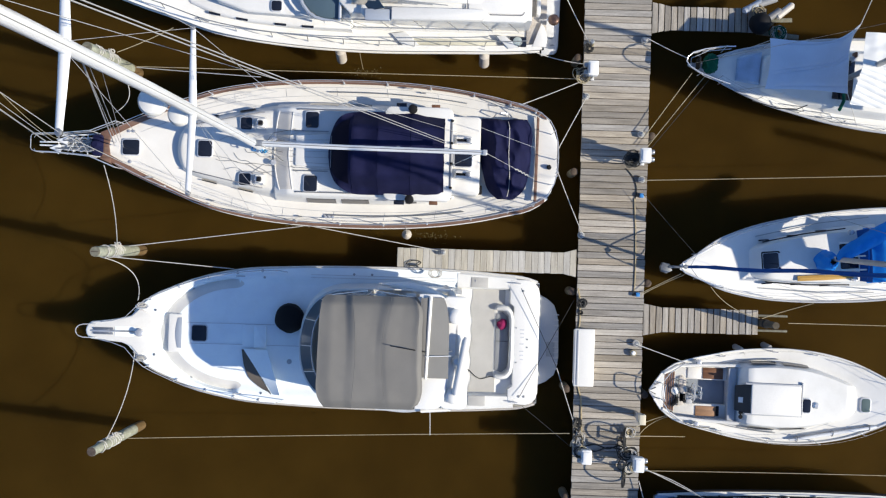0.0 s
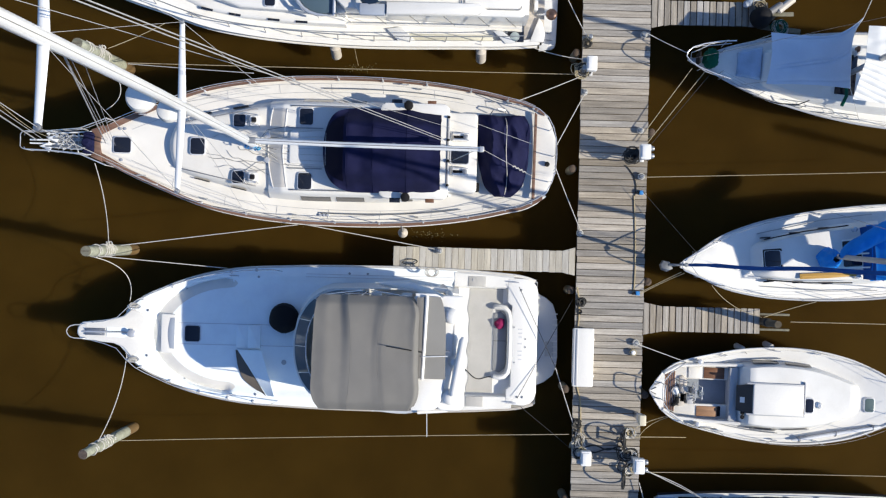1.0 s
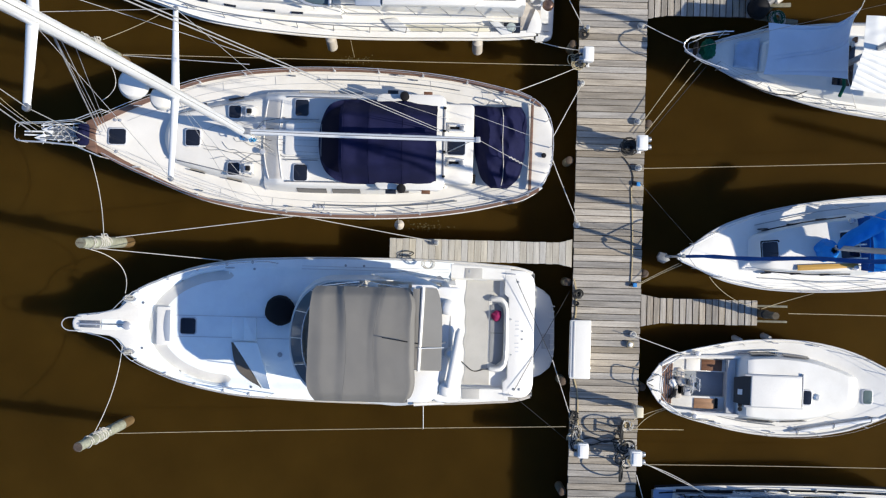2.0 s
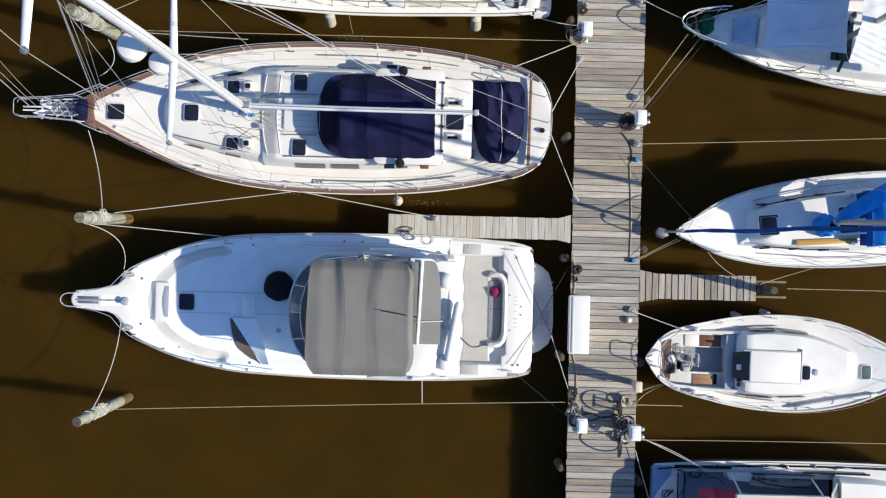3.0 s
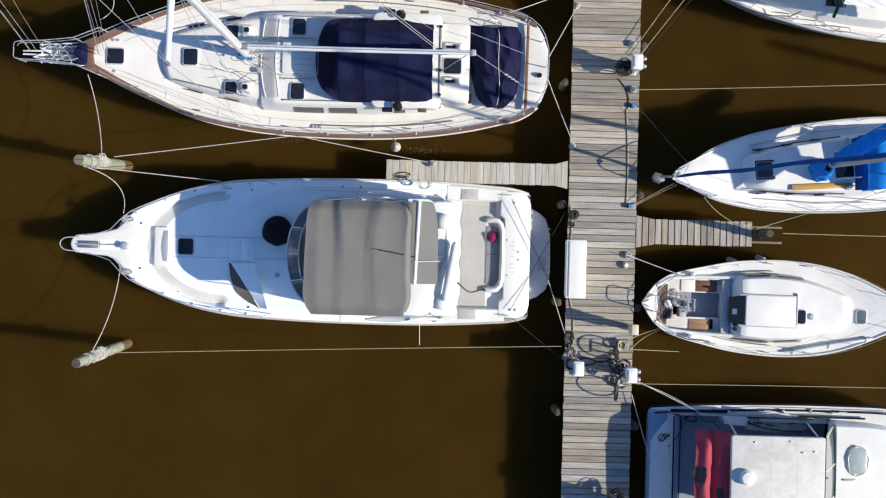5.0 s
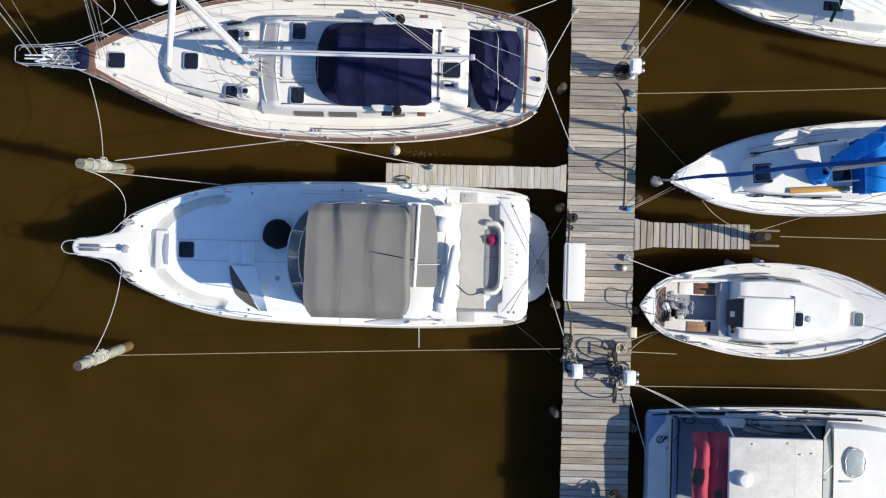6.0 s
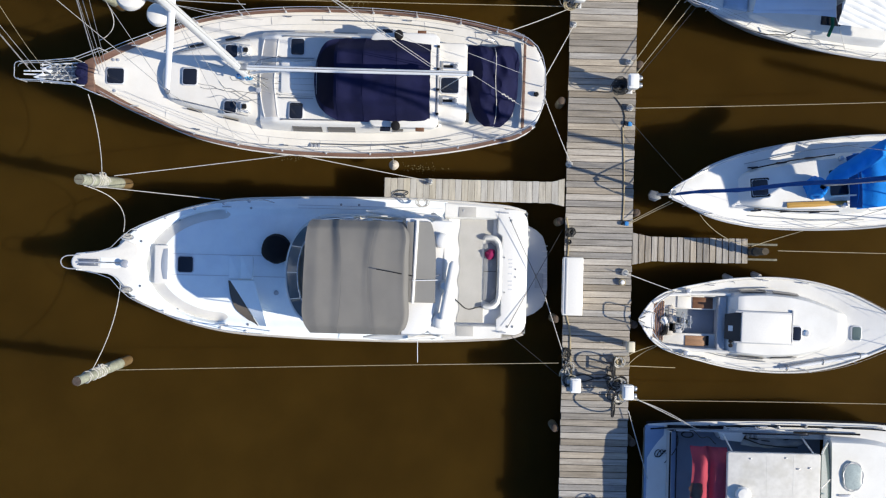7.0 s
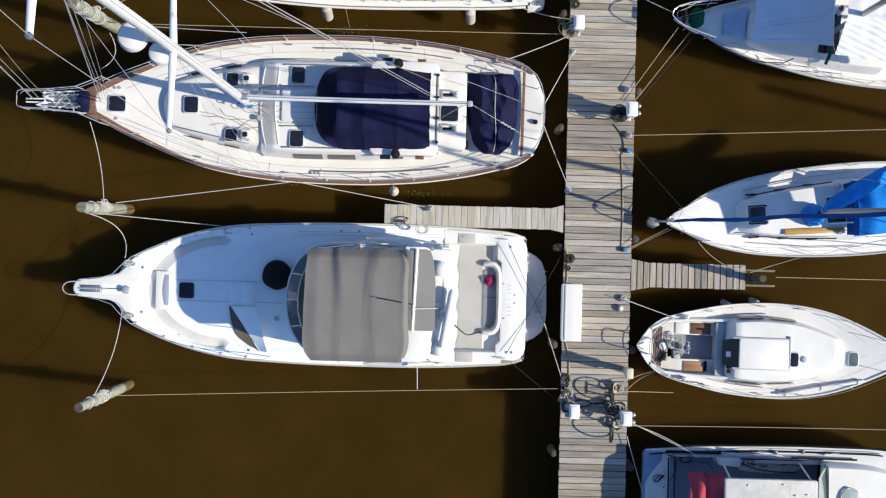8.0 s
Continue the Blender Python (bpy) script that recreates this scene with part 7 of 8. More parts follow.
# ---- the trawler yacht at the top berth ----
V_T = 7.72
WORNTEAK = mat("worn_pale_teak", (0.60, 0.585, 0.49), 0.8, var=0.15, scale=3, fine=45, bump=0.2, stretch=(0.3, 3, 3), dirt=0.5, dirt_col=(0.40, 0.33, 0.24))
trw = thing("trawler_yacht", -2.0, V_T, "large white trawler yacht with steel rails, stern to the pier", "boat")
t_half = curve([(-10.6, 0.15), (-9.6, 0.80), (-8.4, 1.28), (-7.6, 1.52), (-6.4, 1.90), (-5.3, 2.08), (-4.2, 2.18), (-2.9, 2.24), (0.2, 2.19), (2.35, 2.09), (2.7, 2.05)])
t_sheer = curve([(-10.6, 2.6), (-6, 2.1), (-2, 1.75), (2.7, 1.55)])
part("hull", hull_mesh(-10.6, 2.7, t_half, t_sheer, 60, 0.86, 0.5, 1.0, 0.1, 0.012), GEL, trw, "white hull")


def t_deck(s, t):
    u = -10.55 + 13.2 * s
    k = 2 * t - 1
    return (u, t_half(u) * k, t_sheer(u) + 0.02)


part("deck", thick(grid(t_deck, 70, 8), 0.04), DECK, trw, "white side decks")
for sg in (1, -1):
    part("bulwark_cap", thick(grid(lambda s, t, sg=sg: (-10.5 + 13.1 * s, sg * (t_half(-10.5 + 13.1 * s) + 0.03 - 0.16 * t), t_sheer(-10.5 + 13.1 * s) + 0.16), 60, 1), 0.14), GEL, trw, "white bulwark cap")
    part("rub_strake", tube([(u, sg * (t_half(u) + 0.005), t_sheer(u) - 0.25) for u in np.linspace(-9.5, 2.6, 40)], 0.035, 6), GEL, trw)
    pts = [(u, sg * (t_half(u) - 0.12), t_sheer(u) + 0.85) for u in np.linspace(-10.2, 2.2, 40)]
    rl = part("side_rail", tube(pts, 0.014, 6), GALV, trw, "steel side rail")
    for u in np.linspace(-9.6, 2.0, 13):
        part("stanchion", tube([(u, sg * (t_half(u) - 0.10), t_sheer(u) + 0.16), (u + 0.04, sg * (t_half(u) - 0.12), t_sheer(u) + 0.85)], 0.012, 6), GALV, rl)
# houses
part("forward_trunk", slab([(-7.4, -0.8), (-7.0, -1.22), (-6.3, -1.50), (-5.4, -1.66), (-4.2, -1.76), (-2.6, -1.80), (-2.6, 1.80), (-4.2, 1.76), (-5.4, 1.66), (-6.3, 1.50), (-7.0, 1.22), (-7.4, 0.8)], 1.8, 2.30, 0.10, seg=3), GEL, trw, "white forward trunk cabin")
part("trunk_top", slab([(-6.6, -0.75), (-6.2, -1.20), (-5.4, -1.46), (-2.6, -1.60), (-2.6, 1.60), (-5.4, 1.46), (-6.2, 1.20), (-6.6, 0.75)], 2.28, 2.62, 0.08, seg=3), DECK, trw)
hatch(-4.61, -1.28, 2.62, 0.30, 0.30, trw)
for x, y, a_ in ((-6.35, 1.47, 12), (-5.6, 1.60, 8), (-4.55, 1.71, 4), (-3.8, 1.75, 2)):
    for sg in (1, -1):
        own = box(-0.16, 0.16, -0.032, 0.032, -0.02, 0.010, 0.008)
        bmesh.ops.transform(own, matrix=Matrix.Translation((x, sg * y, 2.285)) @ Matrix.Rotation(radians(sg * a_), 4, "Z") @ Matrix.Rotation(radians(-sg * 30), 4, "X"), verts=own.verts[:])
        part("port_light", own, GLASS, trw)
part("deck_drain", tube([(-6.9, -1.62, 2.24), (-6.7, -1.60, 2.30), (-6.5, -1.68, 2.22)], 0.02, 6), STEEL, trw)
FRONT = [(-3.95, -1.10), (-3.86, -1.30), (-3.70, -1.50), (-3.52, -1.62), (-3.30, -1.68), (-2.87, -1.70)]
FRONT = FRONT + [(x, -y) for x, y in FRONT[::-1]]
part("pilothouse_window", slab([(x + 0.04, y * 0.97) for x, y in FRONT], 2.58, 2.92, 0.03), SMOKE, trw, "smoked pilothouse window")
part("window_rail", tube([(x, y, 2.97) for x, y in FRONT], 0.045, 8), STEEL, trw, "polished curved rail before the bridge")
for x, y in ((-3.70, -1.50), (-3.30, -1.68), (-3.70, 1.50), (-3.30, 1.68)):
    part("window_post", tube([(x, y, 2.6), (x, y, 2.97)], 0.03, 6), ALU, trw)
part("saloon", slab([(-2.6, -1.50), (-2.9, -1.2), (-2.9, 1.2), (-2.6, 1.50), (0.5, 1.58), (2.25, 1.58), (2.25, -1.58), (0.5, -1.58)], 1.6, 3.1, 0.06), GEL, trw, "white saloon house")
part("bridge_deck", slab(rounded(-2.3, 2.2, -1.66, 1.66, 0.25), 3.08, 3.22, 0.05), DECK, trw, "white upper deck")
part("side_lip", slab([(-1.48, -1.36), (0.9, -1.36), (1.12, -1.50), (0.9, -1.66), (-1.48, -1.70)], 3.22, 3.40, 0.05), GEL, trw, "moulded white bridge side")
part("bridge_screen", thick(grid(lambda s, t: (-2.75 + 0.5 * s + 0.6 * abs(2 * t - 1) ** 2, 1.45 * (2 * t - 1), 3.15 + 0.45 * s), 5, 24), 0.015), SMOKE, trw, "smoked bridge windscreen")
part("screen_frame", tube([(-2.75 + 0.6 * abs(2 * t - 1) ** 2, 1.47 * (2 * t - 1), 3.17) for t in np.linspace(0, 1, 25)], 0.03, 6), STEEL, trw)
for sg in (1, -1):
    for k, u in enumerate((-2.45, -1.53, -0.59, 0.31, 1.23, 1.95)):
        part("rail_stay", tube([(u - 0.33, sg * 1.63, 3.02), (u, sg * 1.74, 2.30)], 0.012, 6), GALV, trw)
    part("rail_foot", tube([(-2.6, sg * 1.76, 2.26), (2.1, sg * 1.76, 2.26)], 0.02, 6), GEL, trw)
    part("handrail", tube([(-2.85, sg * 1.66, 3.05), (2.0, sg * 1.62, 3.05), (2.2, sg * 1.45, 3.05)], 0.018, 6), GALV, trw)
    part("boarding_plank", box(-1.02, 1.36, sg * 1.96 - 0.09, sg * 1.96 + 0.09, t_sheer(0) + 0.03, t_sheer(0) + 0.06, 0.01), WORNTEAK, trw, "worn pale teak side deck")
    part("deck_box", box(1.75, 2.2, sg * 1.90 - 0.14, sg * 1.90 + 0.14, 1.6, 1.78, 0.02), GLASS, trw)
    part("stair_panel", slab([(-1.55, sg * 1.78), (-1.15, sg * 1.72), (-0.75, sg * 2.08), (-1.2, sg * 2.12)], 1.70, 1.83, 0.02), PLATGREY, trw)
    part("stair_panel", slab([(1.35, sg * 1.76), (1.6, sg * 1.74), (2.0, sg * 2.06), (1.7, sg * 2.1)], 1.62, 1.80, 0.02), PLATGREY, trw)
part("bow_locker", slab(rounded(-2.18, -1.5, -1.72, -1.42, 0.04), 3.22, 3.34, 0.02), SHADEVINYL, trw)
part("seat", slab(rounded(-2.0, -1.3, -1.25, -0.7, 0.1), 3.22, 3.55, 0.04), VINYL, trw, "white bridge seat")
part("hatch_panel", slab(rounded(0.55, 2.0, -1.45, -0.2, 0.04), 3.22, 3.26, 0.015), GEL, trw)
part("panel_rim", tube([(x, y, 3.262) for x, y in rounded(0.52, 2.03, -1.48, -0.17, 0.10)], 0.014, 6), GREYVINYL, trw, "dark rim round a roof panel")
part("stern_deck", slab([(2.2, -2.0), (2.75, -2.0), (2.75, 2.0), (2.2, 2.0)], 1.56, 1.64, 0.02), BLEACH, trw, "bleached teak after deck")
part("swim_platform", slab([(2.7, -2.05), (3.06, -2.0), (3.14, -1.94), (3.18, -1.80), (3.22, 0.0), (3.18, 1.80), (3.14, 1.94), (3.06, 2.0), (2.7, 2.05)], 0.42, 0.52, 0.03), PLATGREY, trw, "grey swim platform")
part("transom_corner", slab([(2.36, -2.02), (2.74, -2.02), (2.78, -1.80), (2.70, -1.48), (2.60, -1.36), (2.50, -1.62)], 1.64, 1.74, 0.02), GEL, trw, "white corner of the transom")
part("transom_door", box(2.45, 2.55, -1.2, -0.6, 1.6, 2.0, 0.02), GEL, trw)
part("stern_lamp", spin([(0.07, 0), (0.14, 0.05), (0.16, 0.14), (0.12, 0.22), (0.05, 0.25)], 18, (2.93, -1.28, 1.7)), BRONZE, trw, "brown bucket-like fitting on the stern")
part("lamp_arm", tube([(2.55, -1.26, 1.65), (2.72, -1.28, 1.85), (2.93, -1.28, 1.80)], 0.03, 6), STEEL, trw)
for u in (-2.98, 1.07):
    fb = thing("fender", u, 5.37, "dirty white cylindrical fender hanging on the trawler", "fender", "fenders")
    OFFSET[fb.name] = Vector((0, 0, 0))
    part("body", tube([(-0.02, 0.20, 1.25), (-0.01, 0.14, 1.2), (0.0, -0.02, 0.72), (0.0, -0.06, 0.62)], [0.05, 0.145, 0.145, 0.05], 14), VINYL, fb)
    part("lanyard", tube([(-0.02, 0.2, 1.25), (-0.03, 0.2, 1.9)], 0.009, 5), ROPEW, fb)

for x0_, x1_ in ((0.42, 1.15), (1.22, 2.12)):
    part("roof_seam", tube([(x0_, -1.40, 3.235), (x0_, 1.3, 3.235)], 0.008, 5), GALV, trw)
part("roof_panel", slab(rounded(-1.35, 0.95, -1.20, 1.2, 0.15), 3.22, 3.27, 0.02), DECK, trw, "white roof panel")
part("canvas_heap", grid(lambda s, t: (-2.55 + 0.75 * s, -1.30 + 0.75 * t, 3.24 + 0.30 * math.sin(math.pi * s) * math.sin(math.pi * t) + 0.08 * noise.noise((s * 5, t * 5, 2))), 14, 14), mat("pale_canvas", (0.46, 0.42, 0.36), 0.9, var=0.2, scale=5, fine=120, bump=0.3), trw, "crumpled pale canvas on the bridge")
for k in range(4):
    part("bridge_rail", tube([(-2.4 + 0.35 * k, -1.22, 3.6), (-1.2 + 0.4 * k, -1.28, 3.35)], 0.012, 6), GALV, trw)
for x_, y_ in ((2.96, -1.55), (2.98, -1.75)):
    part("platform_cleat", cleat(x_, y_, 0.52, 0.16), GALV, trw)
part("clear_lid", spin([(0.13, 0), (0.13, 0.02), (0.08, 0.04)], 16, (1.95, -1.90, 1.78)), CLEARVINYL, trw, "round clear lid on a deck box")

# ---- gear on the piers ----
ZD = DOCK_Z


def pedestal(u, v, h, turn, label):
    """A white power pedestal with outlets on both faces."""
    ob = thing("power_pedestal", u, v, label, "power pedestal", "power pedestals", z=ZD, turn=turn)
    OFFSET[ob.name] = Vector((0, 0, 0))
    part("post", box(-0.09, 0.09, -0.13, 0.13, 0, h - 0.28, 0.015), GREYGEL, ob)
    head = part("head", box(-0.14, 0.14, -0.20, 0.20, h - 0.30, h, 0.03), WHITEPL, ob)
    part("lid", box(-0.10, 0.10, -0.15, 0.15, h - 0.005, h + 0.025, 0.012), WHITEPL, head)
    for y in (-0.1, 0.1):
        part("outlet", spin([(0.07, 0), (0.075, 0.05), (0.06, 0.10)], 14, (0.14, y, h - 0.16), m=Matrix.Rotation(radians(90), 4, "Y")), GALV, head, "grey power outlet")
    part("base", box(-0.14, 0.14, -0.18, 0.18, 0, 0.03, 0.008), GALV, ob)
    return ob


pedestal(5.50, 2.73, 1.28, 0, "tall white power pedestal with two outlets")
pedestal(4.02, 5.08, 1.15, 180, "white power pedestal hung with coiled lines")
# this pedestal stands out of view and is added for its shadow
pedestal(5.54, -9.32, 1.30, 0, "unseen white power pedestal added to cast a shadow on the planks")
pedestal(4.16, -5.55, 0.95, 180, "white power pedestal wrapped in ropes")
pedestal(5.54, -5.66, 1.32, 0, "white power pedestal hung with tangled cables")


def bundle(u, v, z, r, n, material, label, seed, name="rope_bundle"):
    rnd = random.Random(seed)
    ob = thing(name, u, v, label, "rope", "coiled lines", z=z)
    OFFSET[ob.name] = Vector((0, 0, 0))
    for i in range(n):
        a0, ex, ey = rnd.uniform(0, 6), rnd.uniform(0.6, 1.2), rnd.uniform(0.6, 1.2)
        cx, cy = rnd.uniform(-0.25, 0.25) * r, rnd.uniform(-0.25, 0.25) * r
        tilt = rnd.uniform(-0.5, 0.5)
        pts = []
        for k in range(46):
            a = a0 + k * 0.42
            q = 0.55 + 0.9 * abs(noise.noise((k * 0.23, i * 3.1 + seed, 0.5)))
            x, y = cx + r * q * ex * math.cos(a), cy + r * q * ey * math.sin(a)
            pts.append((x, y, 0.03 + abs(tilt * (x - cx)) + 0.02 * rnd.random() + 0.03 * i))
        part("loop", tube(pts, 0.013, 5), material[i % len(material)], ob)
    return ob


bundle(3.83, 4.96, ZD + 0.40, 0.22, 7, [ROPEW, ROPEC, HOSE, ROPEB], "coiled grey lines hung on a pedestal", 3)
bundle(5.22, 2.66, ZD + 0.42, 0.20, 11, [HOSE, HOSE, ROPEB], "dark power cables coiled on a pedestal", 4)
bundle(3.98, -5.22, ZD + 0.20, 0.19, 6, [ROPEW, HOSE, ROPEC, ROPEW], "white and dark lines heaped at a pedestal", 5)
bundle(5.36, -5.50, ZD + 0.10, 0.20, 8, [HOSE, ROPEB, ROPEW, HOSE], "tangled dark cables on a pedestal", 6)
bundle(5.42, -5.96, ZD + 0.06, 0.17, 5, [ROPEW, HOSE, ROPEC, HOSE], "pale line looped on a pedestal", 9)
bundle(5.47, -5.78, ZD + 0.55, 0.15, 4, [ROPEW, HOSE, ROPEW, ROPEC], "white and dark lines looped over a pedestal", 17)
bundle(4.02, -5.42, ZD + 0.55, 0.17, 4, [ROPEW, ROPEW, ROPEB, ROPEC], "white lines looped over a pedestal", 18)
bundle(5.32, -9.10, ZD + 0.30, 0.26, 8, [HOSE, HOSE, ROPEB], "black cables heaped beside a pedestal", 15)
bundle(5.42, -4.92, ZD + 0.05, 0.15, 5, [HOSEY, ROPEW, HOSEY], "yellowed line coiled on a post", 7)


def ring_coil(u, v, r, n, material, label, squash=0.72, turn=0.0, seed=1):
    rnd = random.Random(seed)
    pts = [((r + rnd.uniform(-0.012, 0.012)) * math.cos(k * 0.3), (r + rnd.uniform(-0.012, 0.012)) * squash * math.sin(k * 0.3), 0.018 + 0.004 * (k % 7)) for k in range(int(n * 21))]
    return solo("cable_coil", tube(pts, 0.0125, 5), material, u, v, label, "cable", "coiled lines", z=ZD + 0.01, turn=turn)


ring_coil(-0.75, -0.38, 0.20, 1.3, HOSE, "thin dark line looped on the finger pier", 0.35, 5, 7)


def hung_coil(u, v, z, r_v, r_z, lean, material, label, seed):
    """A heavy cable coiled in an upright ring, hung beside a pedestal."""
    rnd = random.Random(seed)
    pts = []
    for k in range(70):
        a = k * 0.28
        j = 1 + 0.05 * noise.noise((k * 0.21, seed, 1))
        pts.append((lean * math.sin(a) + 0.018 * noise.noise((k * 0.15, seed, 5)) + 0.0006 * k, r_v * j * math.cos(a), r_z * j * math.sin(a) + rnd.uniform(-0.006, 0.006)))
    return solo("cable_coil", tube(pts, 0.016, 6), material, u, v, label, "cable", "coiled lines", z=z)


strands = thing("rope_bundle", 4.05, -5.2, "white lines fanned between the pier edge and a pedestal", "rope", "coiled lines", z=ZD)
OFFSET[strands.name] = Vector((0, 0, 0))
rs = random.Random(77)
for k in range(9):
    a, b = Vector((rs.uniform(-0.16, 0.02), rs.uniform(0.18, 0.34), 0.03)), Vector((rs.uniform(-0.16, 0.10), rs.uniform(-0.34, -0.18), rs.uniform(0.05, 0.62)))
    w1, w2 = rs.uniform(-0.05, 0.05), rs.uniform(-0.05, 0.05)
    part("strand", tube([a + (b - a) * q + Vector((w1 * math.sin(6 * q), 0, 0.10 * math.sin(3.1 * q) + 0.02 * math.sin(9 * q + w2))) for q in np.linspace(0, 1, 12)], 0.011, 5), (ROPEW, ROPEW, HOSE)[k % 3], strands)
hung_coil(5.24, -5.09, ZD + 0.40, 0.28, 0.33, -0.06, HOSE, "dark power cable hung in an upright ring beside a pedestal", 2)
hung_coil(5.24, -6.18, ZD + 0.38, 0.25, 0.34, -0.08, HOSE, "dark power cable hung in an upright ring beside a pedestal", 3)
for q, (dv, rv, rz) in enumerate(((0.02, 0.10, 0.30), (-0.03, 0.14, 0.26), (0.04, 0.07, 0.22))):
    hung_coil(5.30 - 0.05 * q, 2.64 + dv, ZD + 0.42 + 0.04 * q, rv, rz, -0.10 - 0.03 * q, HOSE, "dark power cable hung on a pedestal", 11 + q)
frm = thing("cable_stand", 5.22, -5.10, "small dark stand under a hung cable", "stand", z=ZD)
OFFSET[frm.name] = Vector((0, 0, 0))
for y in (-0.10, 0.10):
    part("leg", box(-0.02, 0.02, y - 0.02, y + 0.02, 0.0, 0.50, 0.004), HOSE, frm)
part("top_bar", box(-0.02, 0.02, -0.16, 0.16, 0.46, 0.50, 0.004), HOSE, frm)

# dock box
dbx = thing("dock_box", 4.05, -2.86, "long white dock box lying along the pier edge", "dock box", z=ZD, turn=0)
OFFSET[dbx.name] = Vector((0, 0, 0))
part("body", box(-0.25, 0.25, -0.76, 0.76, 0, 0.46, 0.03), WHITEPL, dbx)
dlid = part("lid", box(-0.28, 0.285, -0.80, 0.80, 0.46, 0.56, 0.035, seg=3), GEL, dbx, "white lid with a low back ridge")
part("lid_ridge", box(-0.20, -0.15, -0.76, 0.76, 0.55, 0.585, 0.012), GREYGEL, dlid)
for y in (-0.5, 0.5):
    part("latch", box(0.27, 0.30, y - 0.04, y + 0.04, 0.38, 0.50, 0.006), STEEL, dlid)


def dock_post(u, v, h, r=0.05, cap=WHITEPL, label="white-topped mooring post on the pier", rope=ROPEW):
    ob = thing("mooring_post", u, v, label, "post", "mooring posts", z=ZD)
    OFFSET[ob.name] = Vector((0, 0, 0))
    part("post", tube([(0, 0, 0), (0, 0, h)], r, 12), GALV, ob)
    part("cap", spin([(r * 1.25, 0), (r * 1.25, 0.03), (r * 0.8, 0.05)], 12, (0, 0, h)), cap, ob)
    rope_turns(ob, (0, 0), r + 0.03, 0.03, 3, rope)
    return ob


for u, v, h, cap, rope in ((4.04, 5.92, 0.45, GALV, ROPEC), (3.95, 4.44, 0.14, GALV, ROPEW), (5.55, 6.07, 0.16, GALV, ROPEW), (5.52, 3.42, 0.12, GALV, ROPEW), (3.92, 0.54, 0.14, GALV, ROPEW), (5.48, -2.72, 0.12, WHITEPL, ROPEC), (5.55, -2.45, 0.10, GALV, ROPEW), (5.58, 2.15, 0.12, GALV, ROPEW), (0.05, -0.05, 0.15, GALV, ROPEW)):
    dock_post(u, v, h, cap=cap, rope=rope)
ob = thing("lamp_post", 5.60, -4.43, "square cream-topped post at the pier edge", "post", z=ZD)
OFFSET[ob.name] = Vector((0, 0, 0))
part("post", box(-0.05, 0.05, -0.08, 0.08, 0, 1.18, 0.008), GALV, ob)
part("shade", slab([(-0.05, -0.13), (0.05, -0.13), (0.07, 0.10), (-0.07, 0.10)], 0.55, 1.05, 0.01), GREYGEL, ob, "grey flared upper post")
part("head", box(-0.09, 0.09, -0.15, 0.13, 1.02, 1.28, 0.02), mat("cream_plastic", (0.62, 0.56, 0.42), 0.5, var=0.08, bump=0.03), ob, "cream plastic head")
for u, v in ((5.59, 1.70), (5.56, -1.08)):
    ob = thing("hose_box", u, v, "small blue plug box at the pier edge", "plug box", z=ZD)
    OFFSET[ob.name] = Vector((0, 0, 0))
    part("box", box(-0.055, 0.055, -0.06, 0.06, 0, 0.15, 0.018), BLUEPL, ob)
    part("plug", tube([(-0.055, 0, 0.09), (-0.10, 0.02, 0.08), (-0.14, -0.03, 0.05)], 0.03, 8), HOSE, ob)
bundle(3.97, 5.80, ZD + 0.02, 0.13, 4, [HOSE, ROPEB], "black line coiled at the pier edge", 41)
for u, v, q in ((3.98, -1.36, 42), (3.97, -4.70, 43)):
    bundle(u, v, ZD + 0.02, 0.12, 7, [HOSE, ROPEB], "black line heaped at the pier edge", q)
    bundle(u - 0.02, v - 0.26, ZD + 0.02, 0.07, 3, [ROPEB, HOSE], "small black coil at the pier edge", q + 7)
# cables along the pier
def cable(pts, r, material, label, name="cable"):
    c = Vector(pts[0])
    f = [Vector(p) for p in pts]
    out = []
    for i in range(len(f) - 1):
        p0, p1, p2, p3 = f[max(i - 1, 0)], f[i], f[i + 1], f[min(i + 2, len(f) - 1)]
        for k in range(8):
            t = k / 8
            out.append(0.5 * ((2 * p1) + (p2 - p0) * t + (2 * p0 - 5 * p1 + 4 * p2 - p3) * t * t + (3 * p1 - p0 - 3 * p2 + p3) * t**3) - c)
    out.append(f[-1] - c)
    return solo(name, tube(out, r, 6), material, c.x, c.y, label, "cable", "pier cables", z=c.z)


e = ZD + 0.02
cable([(5.40, 1.62, e), (5.46, 0.6, e), (5.48, -0.4, e), (5.46, -1.05, e)], 0.018, HOSEY, "pale cable lying along the pier edge")
cable([(5.15, 2.45, e), (5.35, 2.2, e), (5.45, 1.9, e), (5.42, 1.6, e)], 0.014, HOSE, "thin dark cable on the planks")
cable([(3.88, -0.95, e + 0.1), (3.95, -1.3, e), (3.96, -1.9, e), (3.90, -2.4, e - 0.02), (3.88, -3.3, e), (3.97, -3.75, e), (4.06, -4.1, e), (4.08, -4.6, e), (4.10, -5.0, e + 0.05), (4.16, -5.40, e + 0.25)], 0.022, HOSEY, "tan cable lying along the pier edge")
# black strands laid here stand in for part of a pedestal's shadow
rq = random.Random(12)
